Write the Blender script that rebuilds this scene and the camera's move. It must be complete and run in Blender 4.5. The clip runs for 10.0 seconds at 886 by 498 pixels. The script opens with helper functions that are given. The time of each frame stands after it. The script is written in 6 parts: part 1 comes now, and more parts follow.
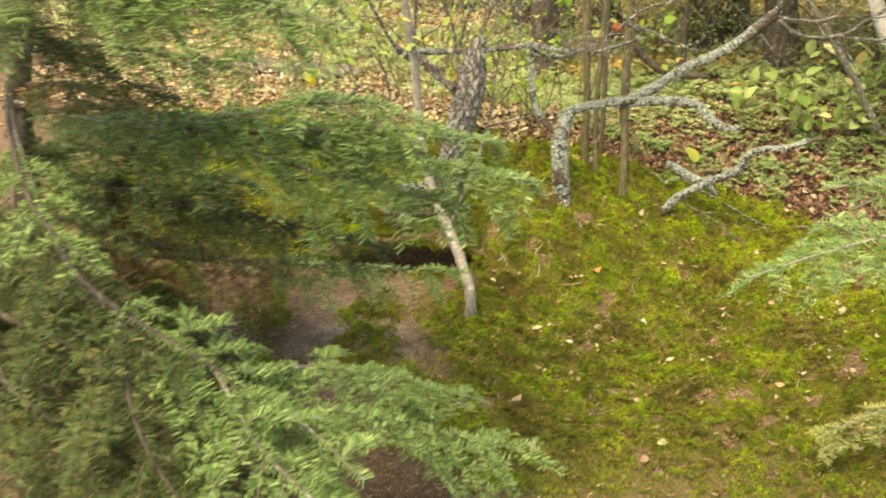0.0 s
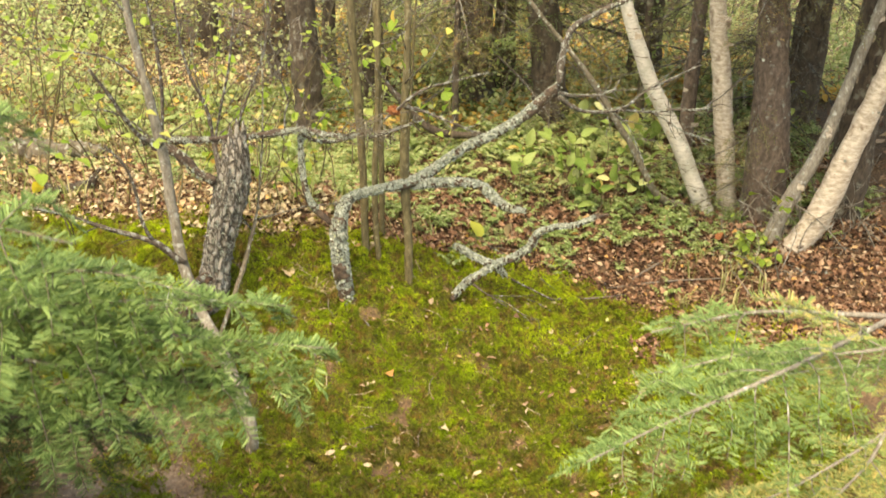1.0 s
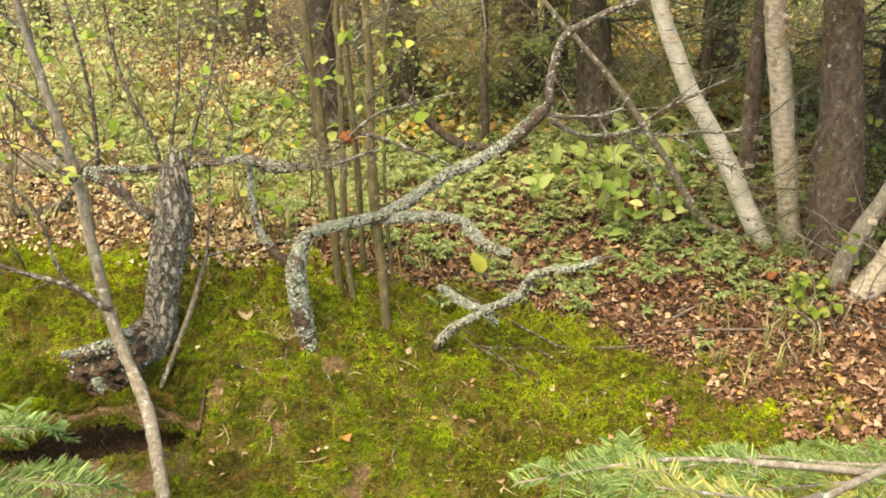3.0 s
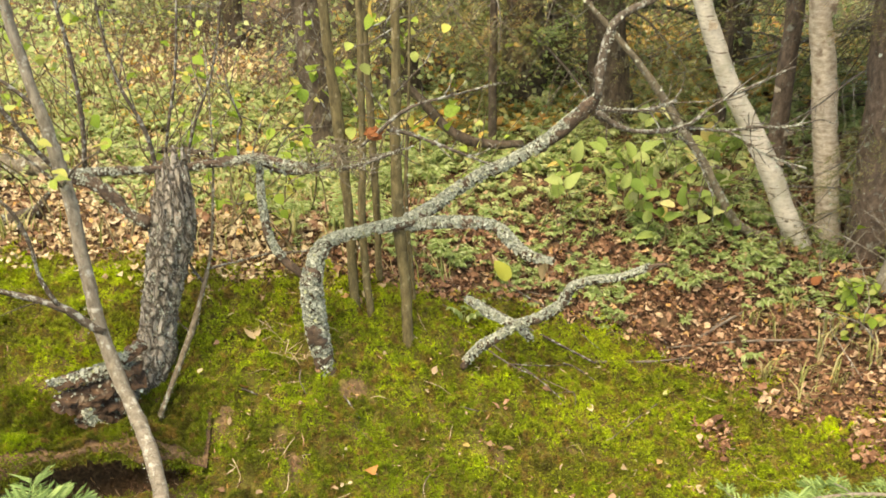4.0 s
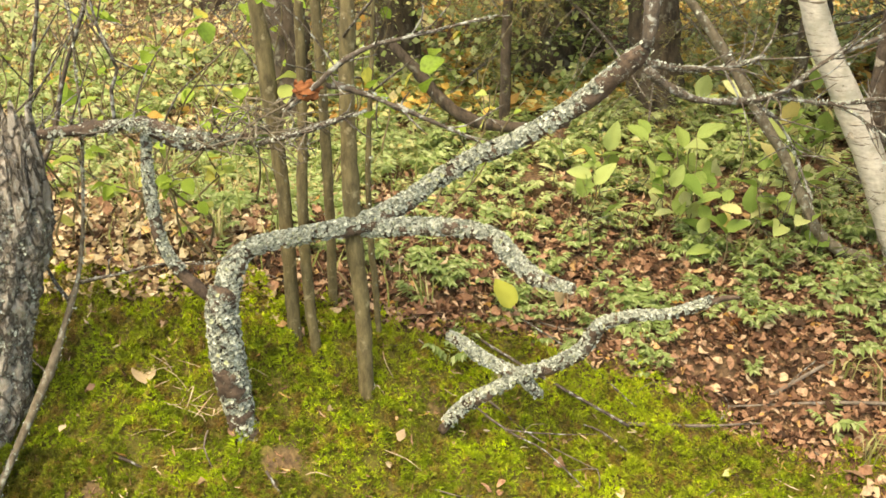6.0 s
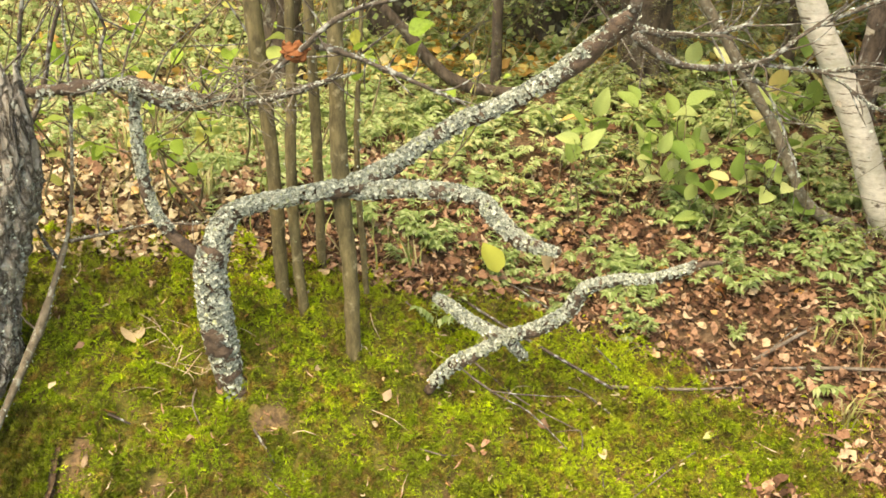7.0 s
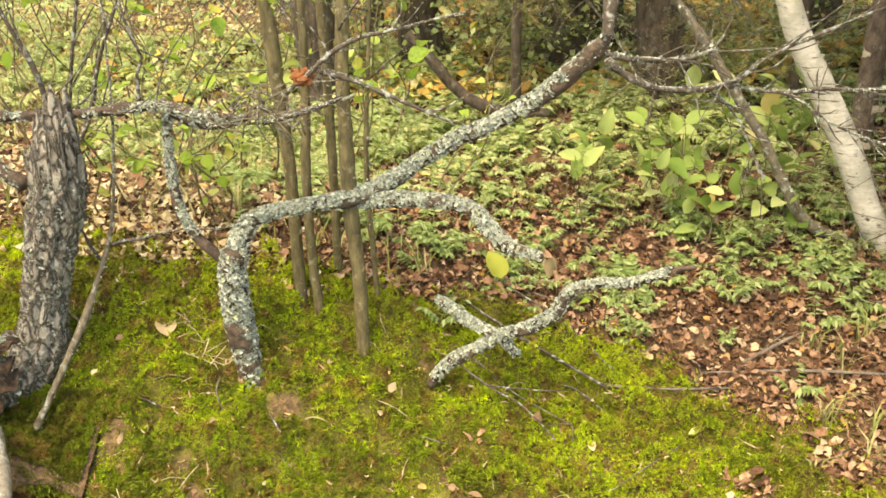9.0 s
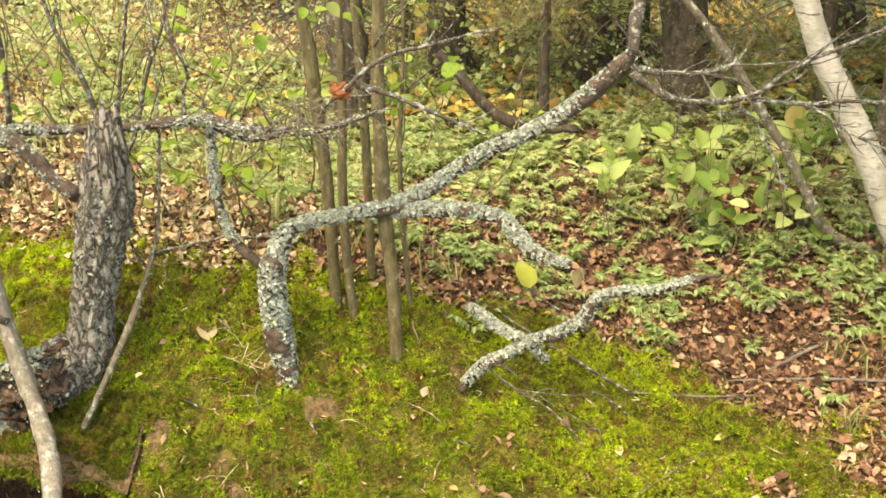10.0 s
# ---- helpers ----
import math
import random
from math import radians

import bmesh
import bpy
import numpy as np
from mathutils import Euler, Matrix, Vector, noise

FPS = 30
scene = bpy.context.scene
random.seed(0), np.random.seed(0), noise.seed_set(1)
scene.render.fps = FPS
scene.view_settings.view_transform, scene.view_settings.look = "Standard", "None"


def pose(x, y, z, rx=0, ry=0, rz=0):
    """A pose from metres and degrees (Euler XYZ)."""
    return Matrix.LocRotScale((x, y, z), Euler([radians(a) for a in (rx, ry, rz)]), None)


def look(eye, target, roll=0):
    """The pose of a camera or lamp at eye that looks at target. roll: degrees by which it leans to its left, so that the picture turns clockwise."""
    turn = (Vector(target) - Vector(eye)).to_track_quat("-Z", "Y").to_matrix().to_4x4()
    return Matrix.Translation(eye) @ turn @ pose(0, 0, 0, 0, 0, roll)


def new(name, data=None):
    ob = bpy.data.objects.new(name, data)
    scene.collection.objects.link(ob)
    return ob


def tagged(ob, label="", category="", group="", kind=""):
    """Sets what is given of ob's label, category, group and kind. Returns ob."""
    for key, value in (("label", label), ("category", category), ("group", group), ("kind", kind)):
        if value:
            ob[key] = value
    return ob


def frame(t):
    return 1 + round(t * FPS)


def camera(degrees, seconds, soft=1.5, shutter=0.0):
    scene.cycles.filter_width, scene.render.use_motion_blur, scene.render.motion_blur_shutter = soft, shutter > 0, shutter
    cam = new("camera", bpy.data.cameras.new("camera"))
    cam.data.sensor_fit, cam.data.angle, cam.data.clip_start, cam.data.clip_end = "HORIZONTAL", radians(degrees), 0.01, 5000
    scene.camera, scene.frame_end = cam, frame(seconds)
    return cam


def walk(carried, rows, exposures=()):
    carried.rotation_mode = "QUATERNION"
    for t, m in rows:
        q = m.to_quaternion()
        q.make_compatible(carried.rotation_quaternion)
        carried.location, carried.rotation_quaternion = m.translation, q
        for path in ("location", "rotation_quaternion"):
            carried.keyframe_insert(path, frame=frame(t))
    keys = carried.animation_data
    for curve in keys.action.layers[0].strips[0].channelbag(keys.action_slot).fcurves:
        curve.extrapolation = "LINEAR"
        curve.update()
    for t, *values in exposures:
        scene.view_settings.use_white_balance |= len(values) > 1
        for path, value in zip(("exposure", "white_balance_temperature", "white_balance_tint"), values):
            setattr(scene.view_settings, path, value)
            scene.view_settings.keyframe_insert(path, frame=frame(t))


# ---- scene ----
cam = camera(50.0, 10.0, soft=1.65, shutter=0.3)
EXPO = [(0.0, 1.98, 9900, 8), (1.5, 1.90, 9900, 8), (3.5, 1.84, 9900, 8), (7.5, 2.08, 9900, 8), (10.0, 2.09, 9900, 8)]
# seconds, eye x y z, yaw, pitch, roll
ROWS = [
    (0, -0.0498, -1.4822, 1.5312, 5.67, -23.29, -0.76),
    (0.5, -0.0416, -1.1569, 1.5699, -1.35, -23.69, 0.30),
    (1, -0.0911, -0.9869, 1.7023, -9.47, -22.80, 0.98),
    (1.5, 0.0046, -0.8335, 1.8194, -6.68, -22.53, 1.22),
    (2, 0.4306, -0.6444, 1.8027, -0.53, -24.50, 1.15),
    (3.3, 0.5402, -0.4102, 1.6854, -1.36, -23.94, -3.12),
    (3.5, 0.4913, -0.3280, 1.6750, -3.78, -23.90, -3.08),
    (4, 0.3021, -0.1921, 1.6214, -3.27, -24.41, -0.91),
    (4.5, 0.3123, 0.1889, 1.4335, -3.69, -25.96, -0.20),
    (5, 0.3156, 0.3900, 1.3593, -4.53, -24.47, -0.48),
    (5.5, 0.4079, 0.5286, 1.3199, -3.49, -23.17, -0.11),
    (5.7, 0.4504, 0.5965, 1.3035, -1.91, -23.80, -0.41),
    (6.8, 0.4650, 0.5764, 1.3045, -1.67, -25.90, 0.89),
    (7, 0.4712, 0.5751, 1.3047, -1.94, -26.59, 0.90),
    (7.5, 0.5233, 0.5493, 1.3090, -1.26, -26.28, 0.47),
    (8, 0.5666, 0.4916, 1.3443, 0.65, -25.76, -0.42),
    (8.5, 0.5831, 0.4324, 1.3642, 1.96, -25.87, 0.06),
    (9, 0.6110, 0.3741, 1.3641, 2.20, -25.32, -0.50),
    (9.5, 0.6277, 0.3303, 1.3625, 4.07, -24.84, -2.64),
    (10, 0.6040, 0.2904, 1.3675, 3.96, -23.98, -1.14),
]
walk(cam, [(t, pose(x, y, z, 0, 0, yaw) @ pose(0, 0, 0, 90 + pitch, 0, 0) @ pose(0, 0, 0, 0, 0, roll)) for t, x, y, z, yaw, pitch, roll in ROWS],
     exposures=EXPO)

# ---- light: overcast autumn day ----
world = bpy.data.worlds.new("world")
scene.world = world
world.use_nodes = True
wn = world.node_tree.nodes
sky = wn.new("ShaderNodeTexSky")
sky.sky_type = "NISHITA"
sky.sun_disc = False
sky.sun_elevation, sky.sun_rotation = radians(62), radians(-142)
world.node_tree.links.new(sky.outputs[0], wn["Background"].inputs[0])
wn["Background"].inputs[1].default_value = 0.15
sun = new("sun", bpy.data.lights.new("sun", "SUN"))
sun.data.energy, sun.data.angle, sun.data.color = 1.8, radians(45), (1.0, 0.95, 0.86)
sun.matrix_world = look((-1.3, -0.2, 6.0), (0.6, 2.2, 0.2))

# ---- materials ----
def nodes_of(name):
    m = bpy.data.materials.new(name)
    m.use_nodes = True
    nt = m.node_tree
    return m, nt, nt.nodes["Principled BSDF"]


def ramp(nt, fac, stops):
    r = nt.nodes.new("ShaderNodeValToRGB")
    while len(r.color_ramp.elements) < len(stops):
        r.color_ramp.elements.new(0.5)
    for e, (p, c) in zip(r.color_ramp.elements, stops):
        e.position, e.color = p, (*c, 1)
    nt.links.new(fac, r.inputs[0])
    return r.outputs[0]


def noise_tex(nt, scale, detail=6, stretch=None, rough=0.6):
    n = nt.nodes.new("ShaderNodeTexNoise")
    n.inputs["Scale"].default_value, n.inputs["Detail"].default_value, n.inputs["Roughness"].default_value = scale, detail, rough
    co = nt.nodes.new("ShaderNodeTexCoord")
    if stretch:
        mp = nt.nodes.new("ShaderNodeMapping")
        mp.inputs["Scale"].default_value = stretch
        nt.links.new(co.outputs["Object"], mp.inputs[0])
        nt.links.new(mp.outputs[0], n.inputs["Vector"])
    else:
        nt.links.new(co.outputs["Object"], n.inputs["Vector"])
    return n.outputs["Fac"]


def mix(nt, fac, a, b, kind="MIX"):
    m = nt.nodes.new("ShaderNodeMix")
    m.data_type, m.blend_type = "RGBA", kind
    for sock, v in ((m.inputs["Factor"], fac), (m.inputs[6], a), (m.inputs[7], b)):
        if isinstance(v, (int, float)):
            sock.default_value = v
        elif isinstance(v, tuple):
            sock.default_value = (*v, 1)
        else:
            nt.links.new(v, sock)
    return m.outputs[2]


def bump(nt, bsdf, height, strength, distance):
    b = nt.nodes.new("ShaderNodeBump")
    b.inputs["Strength"].default_value, b.inputs["Distance"].default_value = strength, distance
    nt.links.new(height, b.inputs["Height"])
    nt.links.new(b.outputs[0], bsdf.inputs["Normal"])


def bark(name, dark, light, patch, patch_at=0.62, scale=40, stretch=(1, 1, 0.35), relief=0.006, rough=0.9, patch_size=0.35):
    """Bark: two tones of grain with patches of lichen or peel."""
    m, nt, b = nodes_of(name)
    fine = noise_tex(nt, scale, 8, stretch, 0.7)
    col = ramp(nt, fine, [(0.35, dark), (0.65, light)])
    big = noise_tex(nt, scale * patch_size, 6)
    mask = ramp(nt, big, [(patch_at - 0.05, (0, 0, 0)), (patch_at + 0.05, (1, 1, 1))])
    nt.links.new(mix(nt, mask, col, patch), b.inputs["Base Color"])
    b.inputs["Roughness"].default_value = rough
    bump(nt, b, fine, 0.9, relief)
    return m


def plated(name, furrow, plate, tip, scale, stretch, relief, flecks=(0.40, 0.42, 0.37), fleck_at=0.64):
    """Old bark: cracked plates with furrows between them, and flecks of lichen."""
    m, nt, b = nodes_of(name)
    co = nt.nodes.new("ShaderNodeTexCoord")
    mp = nt.nodes.new("ShaderNodeMapping")
    mp.inputs["Scale"].default_value = stretch
    nt.links.new(co.outputs["Object"], mp.inputs[0])
    wob = nt.nodes.new("ShaderNodeTexNoise")
    wob.inputs["Scale"].default_value, wob.inputs["Detail"].default_value = scale * 0.9, 5
    nt.links.new(mp.outputs[0], wob.inputs["Vector"])
    add = nt.nodes.new("ShaderNodeVectorMath")
    add.operation = "MULTIPLY_ADD"
    add.inputs[1].default_value = (0.045, 0.045, 0.045)
    nt.links.new(wob.outputs["Color"], add.inputs[0])
    nt.links.new(mp.outputs[0], add.inputs[2])
    vo = nt.nodes.new("ShaderNodeTexVoronoi")
    vo.feature = "DISTANCE_TO_EDGE"
    vo.inputs["Scale"].default_value = scale
    nt.links.new(add.outputs[0], vo.inputs["Vector"])
    fine = noise_tex(nt, scale * 2.2, 8, (1, 1, 0.6), 0.75)
    # Furrows: darker brown bark colour, with the shade of the cracks painted in.
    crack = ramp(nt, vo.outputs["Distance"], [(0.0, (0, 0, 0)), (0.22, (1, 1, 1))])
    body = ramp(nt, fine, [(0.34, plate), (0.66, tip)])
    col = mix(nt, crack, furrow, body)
    mask = ramp(nt, noise_tex(nt, scale * 1.7, 6), [(fleck_at, (0, 0, 0)), (fleck_at + 0.05, (1, 1, 1))])
    nt.links.new(mix(nt, mask, col, flecks), b.inputs["Base Color"])
    b.inputs["Roughness"].default_value = 0.95
    both = mix(nt, 0.45, crack, fine)
    bump(nt, b, both, 1.0, relief)
    return m


def birch_bark():
    """White birch: dark dashes across the trunk, grey-green bloom and brown scars."""
    m, nt, b = nodes_of("birch_bark")
    fine = noise_tex(nt, 70, 8, (0.6, 0.6, 1.6), 0.7)
    col = ramp(nt, fine, [(0.3, (0.38, 0.335, 0.27)), (0.5, (0.55, 0.50, 0.42)), (0.7, (0.68, 0.63, 0.54))])
    bloom = ramp(nt, noise_tex(nt, 11, 6), [(0.50, (0, 0, 0)), (0.62, (1, 1, 1))])
    col = mix(nt, mix(nt, 0.6, (0, 0, 0), bloom), col, (0.30, 0.29, 0.22))
    dash = ramp(nt, noise_tex(nt, 46, 4, (0.35, 0.35, 3.2)), [(0.60, (0, 0, 0)), (0.65, (1, 1, 1))])
    col = mix(nt, dash, col, (0.15, 0.115, 0.085))
    scar = ramp(nt, noise_tex(nt, 16, 5, (0.8, 0.8, 1.1)), [(0.66, (0, 0, 0)), (0.70, (1, 1, 1))])
    col = mix(nt, scar, col, (0.05, 0.035, 0.025))
    nt.links.new(col, b.inputs["Base Color"])
    b.inputs["Roughness"].default_value = 0.7
    bump(nt, b, mix(nt, dash, fine, (0, 0, 0)), 0.8, 0.004)
    return m


def islands(name, stops, rough=0.6, trans=0.0, spots=True, sheen=0.0):
    """Many small pieces in one mesh: each piece draws its own colour."""
    m, nt, b = nodes_of(name)
    g = nt.nodes.new("ShaderNodeNewGeometry")
    col = ramp(nt, g.outputs["Random Per Island"], stops)
    if spots:
        f = ramp(nt, noise_tex(nt, 160, 4), [(0.3, (0.62, 0.6, 0.58)), (0.6, (1.08, 1.08, 1.05))])
        col = mix(nt, 0.8, col, f, "MULTIPLY")
    nt.links.new(col, b.inputs["Base Color"])
    b.inputs["Roughness"].default_value = rough
    b.inputs["Specular IOR Level"].default_value = 0.2
    if trans:
        t = nt.nodes.new("ShaderNodeBsdfTranslucent")
        nt.links.new(col, t.inputs[0])
        s = nt.nodes.new("ShaderNodeMixShader")
        s.inputs[0].default_value = trans
        nt.links.new(b.outputs[0], s.inputs[1])
        nt.links.new(t.outputs[0], s.inputs[2])
        nt.links.new(s.outputs[0], nt.nodes["Material Output"].inputs[0])
    return m


def objects(name, stops, rough=0.6, trans=0.0):
    """Separate pieces: each object draws its own colour, with fine mottling."""
    m = islands(name, stops, rough, trans)
    nt = m.node_tree
    info = nt.nodes.new("ShaderNodeObjectInfo")
    r = next(n for n in nt.nodes if n.type == "VALTORGB" and len(n.color_ramp.elements) == len(stops) and n.inputs[0].links[0].from_node.type == "NEW_GEOMETRY")
    nt.links.new(info.outputs["Random"], r.inputs[0])
    return m


def moss_material(name, palette):
    """Moss: each sprig its own tone, in drifts of bright, olive and rusty moss."""
    m, nt, b = nodes_of(name)
    g = nt.nodes.new("ShaderNodeNewGeometry")
    own = ramp(nt, g.outputs["Random Per Island"], [(0.0, (0.6, 0.57, 0.55)), (0.45, (0.95, 0.95, 0.95)), (1.0, (1.25, 1.25, 1.25))])
    drift = ramp(nt, noise_tex(nt, 5.5, 5, None, 0.6), palette)
    tuft = ramp(nt, noise_tex(nt, 30, 5, None, 0.7), [(0.36, (0.55, 0.50, 0.48)), (0.50, (0.98, 1.0, 0.9)), (0.64, (1.32, 1.34, 1.0))])
    rust = ramp(nt, noise_tex(nt, 22, 6, None, 0.72), [(0.50, (0, 0, 0)), (0.60, (1, 1, 1))])
    col = mix(nt, 1.0, mix(nt, mix(nt, 0.9, (0, 0, 0), rust), drift, (0.27, 0.155, 0.055)), own, "MULTIPLY")
    col = mix(nt, 1.0, col, tuft, "MULTIPLY")
    nt.links.new(col, b.inputs["Base Color"])
    b.inputs["Roughness"].default_value = 0.75
    t = nt.nodes.new("ShaderNodeBsdfTranslucent")
    nt.links.new(col, t.inputs[0])
    s = nt.nodes.new("ShaderNodeMixShader")
    s.inputs[0].default_value = 0.4
    nt.links.new(b.outputs[0], s.inputs[1])
    nt.links.new(t.outputs[0], s.inputs[2])
    nt.links.new(s.outputs[0], nt.nodes["Material Output"].inputs[0])
    return m


def ground_material():
    m, nt, b = nodes_of("forest_floor")
    att = nt.nodes.new("ShaderNodeAttribute")
    att.attribute_name = "moss"
    fine, mid = noise_tex(nt, 90, 8), noise_tex(nt, 14, 6)
    soil = ramp(nt, fine, [(0.3, (0.04, 0.022, 0.012)), (0.5, (0.12, 0.07, 0.036)), (0.72, (0.27, 0.17, 0.09))])
    soil = mix(nt, ramp(nt, mid, [(0.45, (0, 0, 0)), (0.7, (1, 1, 1))]), soil, (0.10, 0.064, 0.036))
    green = ramp(nt, fine, [(0.3, (0.06, 0.045, 0.014)), (0.55, (0.14, 0.125, 0.02)), (0.75, (0.20, 0.14, 0.04))])
    att2 = nt.nodes.new("ShaderNodeAttribute")
    att2.attribute_name = "sand"
    sandy = ramp(nt, fine, [(0.3, (0.20, 0.14, 0.10)), (0.7, (0.44, 0.33, 0.25))])
    col = mix(nt, att.outputs["Fac"], soil, green)
    col = mix(nt, att2.outputs["Fac"], col, sandy)
    nt.links.new(col, b.inputs["Base Color"])
    b.inputs["Roughness"].default_value = 0.95
    bump(nt, b, fine, 0.8, 0.01)
    return m


GREY_BARK = bark("grey_dead_bark", (0.025, 0.016, 0.011), (0.13, 0.088, 0.06), (0.27, 0.29, 0.26), 0.68, 60, None, 0.008, 0.9, 1.1)
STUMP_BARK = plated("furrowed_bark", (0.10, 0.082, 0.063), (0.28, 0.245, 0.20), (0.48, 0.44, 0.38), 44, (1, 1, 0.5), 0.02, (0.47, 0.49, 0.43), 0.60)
SAP_BARK = bark("sapling_bark", (0.055, 0.043, 0.018), (0.18, 0.145, 0.068), (0.27, 0.23, 0.135), 0.63, 75, (1, 1, 0.3), 0.003, 0.8, 0.5)
DRY_STALK = bark("dry_stalk", (0.30, 0.22, 0.13), (0.56, 0.46, 0.31), (0.36, 0.22, 0.12), 0.62, 60, None, 0.001, 0.8)
SEEDLING = objects("yellowing_leaf", [(0.0, (0.42, 0.45, 0.08)), (1.0, (0.47, 0.49, 0.10))], 0.7, 0.4)
STEM_BARK = bark("grey_stem_bark", (0.11, 0.09, 0.068), (0.29, 0.255, 0.20), (0.40, 0.39, 0.34), 0.62, 80, (1, 1, 0.4), 0.003, 0.8, 0.5)
TWIG_BARK = bark("dark_twig_bark", (0.03, 0.022, 0.016), (0.11, 0.085, 0.062), (0.27, 0.28, 0.25), 0.57, 90, None, 0.002, 0.9, 0.8)
OLIVE_BARK = bark("olive_stem_bark", (0.07, 0.055, 0.035), (0.20, 0.165, 0.115), (0.33, 0.34, 0.28), 0.60, 70, (1, 1, 0.5), 0.003, 0.9, 0.6)
SPRUCE_BARK = bark("spruce_bark", (0.05, 0.034, 0.025), (0.19, 0.135, 0.10), (0.27, 0.27, 0.225), 0.64, 55, (1, 1, 0.55), 0.012, 0.95, 0.45)
BIRCH_BARK = birch_bark()
BROWN_BARK = bark("dark_trunk_bark", (0.025, 0.018, 0.012), (0.12, 0.088, 0.062), (0.20, 0.19, 0.145), 0.62, 48, (1, 1, 0.35), 0.012, 0.95, 0.5)
LICHEN = islands("grey_lichen", [(0.0, (0.14, 0.155, 0.13)), (0.3, (0.27, 0.295, 0.25)), (0.7, (0.41, 0.44, 0.375)), (0.93, (0.53, 0.56, 0.49)), (1.0, (0.34, 0.37, 0.18))], 0.95)
MOSS = moss_material("moss", [(0.34, (0.135, 0.13, 0.02)), (0.45, (0.17, 0.215, 0.016)), (0.56, (0.24, 0.33, 0.018)), (0.68, (0.38, 0.48, 0.028))])
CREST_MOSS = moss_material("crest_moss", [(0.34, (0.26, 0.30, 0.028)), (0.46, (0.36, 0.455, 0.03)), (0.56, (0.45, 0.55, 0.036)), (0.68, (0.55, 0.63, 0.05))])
LITTER = islands("leaf_litter", [(0.0, (0.035, 0.02, 0.013)), (0.22, (0.12, 0.06, 0.036)), (0.48, (0.25, 0.132, 0.08)), (0.76, (0.38, 0.225, 0.145)), (0.94, (0.56, 0.42, 0.29)), (1.0, (0.55, 0.30, 0.09))], 0.8, 0.12)
STRAW = islands("pale_litter", [(0.0, (0.20, 0.12, 0.065)), (0.3, (0.42, 0.31, 0.18)), (0.6, (0.60, 0.48, 0.30)), (0.85, (0.72, 0.62, 0.43)), (1.0, (0.70, 0.42, 0.16))], 0.75, 0.2)
AUTUMN = islands("autumn_litter", [(0.0, (0.34, 0.20, 0.07)), (0.3, (0.62, 0.36, 0.10)), (0.55, (0.74, 0.50, 0.14)), (0.8, (0.70, 0.62, 0.24)), (1.0, (0.78, 0.66, 0.44))], 0.75, 0.3, False)
FALLEN = objects("fallen_leaf", [(0.0, (0.22, 0.13, 0.08)), (0.3, (0.38, 0.26, 0.165)), (0.6, (0.52, 0.42, 0.28)), (0.8, (0.58, 0.50, 0.33)), (0.93, (0.46, 0.23, 0.08)), (1.0, (0.45, 0.48, 0.20))], 0.75, 0.2)
PALE = objects("pale_shrub_leaf", [(0.0, (0.17, 0.27, 0.06)), (0.40, (0.29, 0.39, 0.11)), (0.70, (0.44, 0.51, 0.20)), (0.90, (0.60, 0.60, 0.32)), (1.0, (0.62, 0.46, 0.14))], 0.8, 0.4)
TAN_LEAF = objects("tan_leaf", [(0.0, (0.40, 0.30, 0.17)), (1.0, (0.46, 0.35, 0.21))], 0.75, 0.2)
HERB = islands("herb_green", [(0.0, (0.22, 0.31, 0.10)), (0.45, (0.38, 0.48, 0.20)), (0.85, (0.55, 0.62, 0.33)), (1.0, (0.66, 0.54, 0.24))], 0.9, 0.45)
BROAD = islands("shrub_leaf", [(0.0, (0.11, 0.19, 0.03)), (0.5, (0.20, 0.29, 0.05)), (0.78, (0.34, 0.40, 0.10)), (0.92, (0.55, 0.47, 0.06)), (1.0, (0.58, 0.34, 0.05))], 0.5, 0.4)
BRIGHT = islands("bright_round_leaf", [(0.0, (0.18, 0.30, 0.04)), (0.6, (0.32, 0.44, 0.08)), (0.9, (0.48, 0.52, 0.16)), (1.0, (0.62, 0.52, 0.05))], 0.5, 0.45)
FIR = islands("fir_needles", [(0.0, (0.084, 0.142, 0.040)), (0.45, (0.158, 0.252, 0.076)), (0.82, (0.255, 0.368, 0.125)), (1.0, (0.365, 0.47, 0.17))], 0.55, 0.3, False)
# Darker copy of FIR: shade inside the tree is put into the colour.
FIR_DARK = islands("shaded_fir_needles", [(0.0, (0.04, 0.06, 0.018)), (0.5, (0.08, 0.115, 0.034)), (0.85, (0.13, 0.175, 0.06)), (1.0, (0.24, 0.15, 0.06))], 0.7, 0.25, False)
FIR_YELLOW = islands("yellowing_needles", [(0.0, (0.13, 0.22, 0.07)), (0.4, (0.25, 0.32, 0.10)), (0.75, (0.46, 0.42, 0.14)), (1.0, (0.55, 0.42, 0.15))], 0.5, 0.3, False)
FIR_DEAD = islands("brown_needles", [(0.0, (0.10, 0.055, 0.025)), (0.5, (0.22, 0.13, 0.05)), (1.0, (0.42, 0.30, 0.12))], 0.7, 0.2, False)
DARK_NEEDLE = islands("spruce_needles", [(0.0, (0.075, 0.088, 0.03)), (0.45, (0.165, 0.178, 0.06)), (0.8, (0.26, 0.265, 0.10)), (1.0, (0.34, 0.235, 0.10))], 0.7, 0.3, False)
GRASS = islands("grass_blade", [(0.0, (0.16, 0.20, 0.05)), (0.6, (0.32, 0.34, 0.12)), (1.0, (0.50, 0.44, 0.24))], 0.55, 0.35, False)
FAR = islands("far_foliage", [(0.0, (0.22, 0.29, 0.10)), (0.35, (0.38, 0.45, 0.19)), (0.72, (0.54, 0.60, 0.30)), (0.94, (0.62, 0.60, 0.31)), (1.0, (0.66, 0.44, 0.2))], 0.8, 0.45, False)
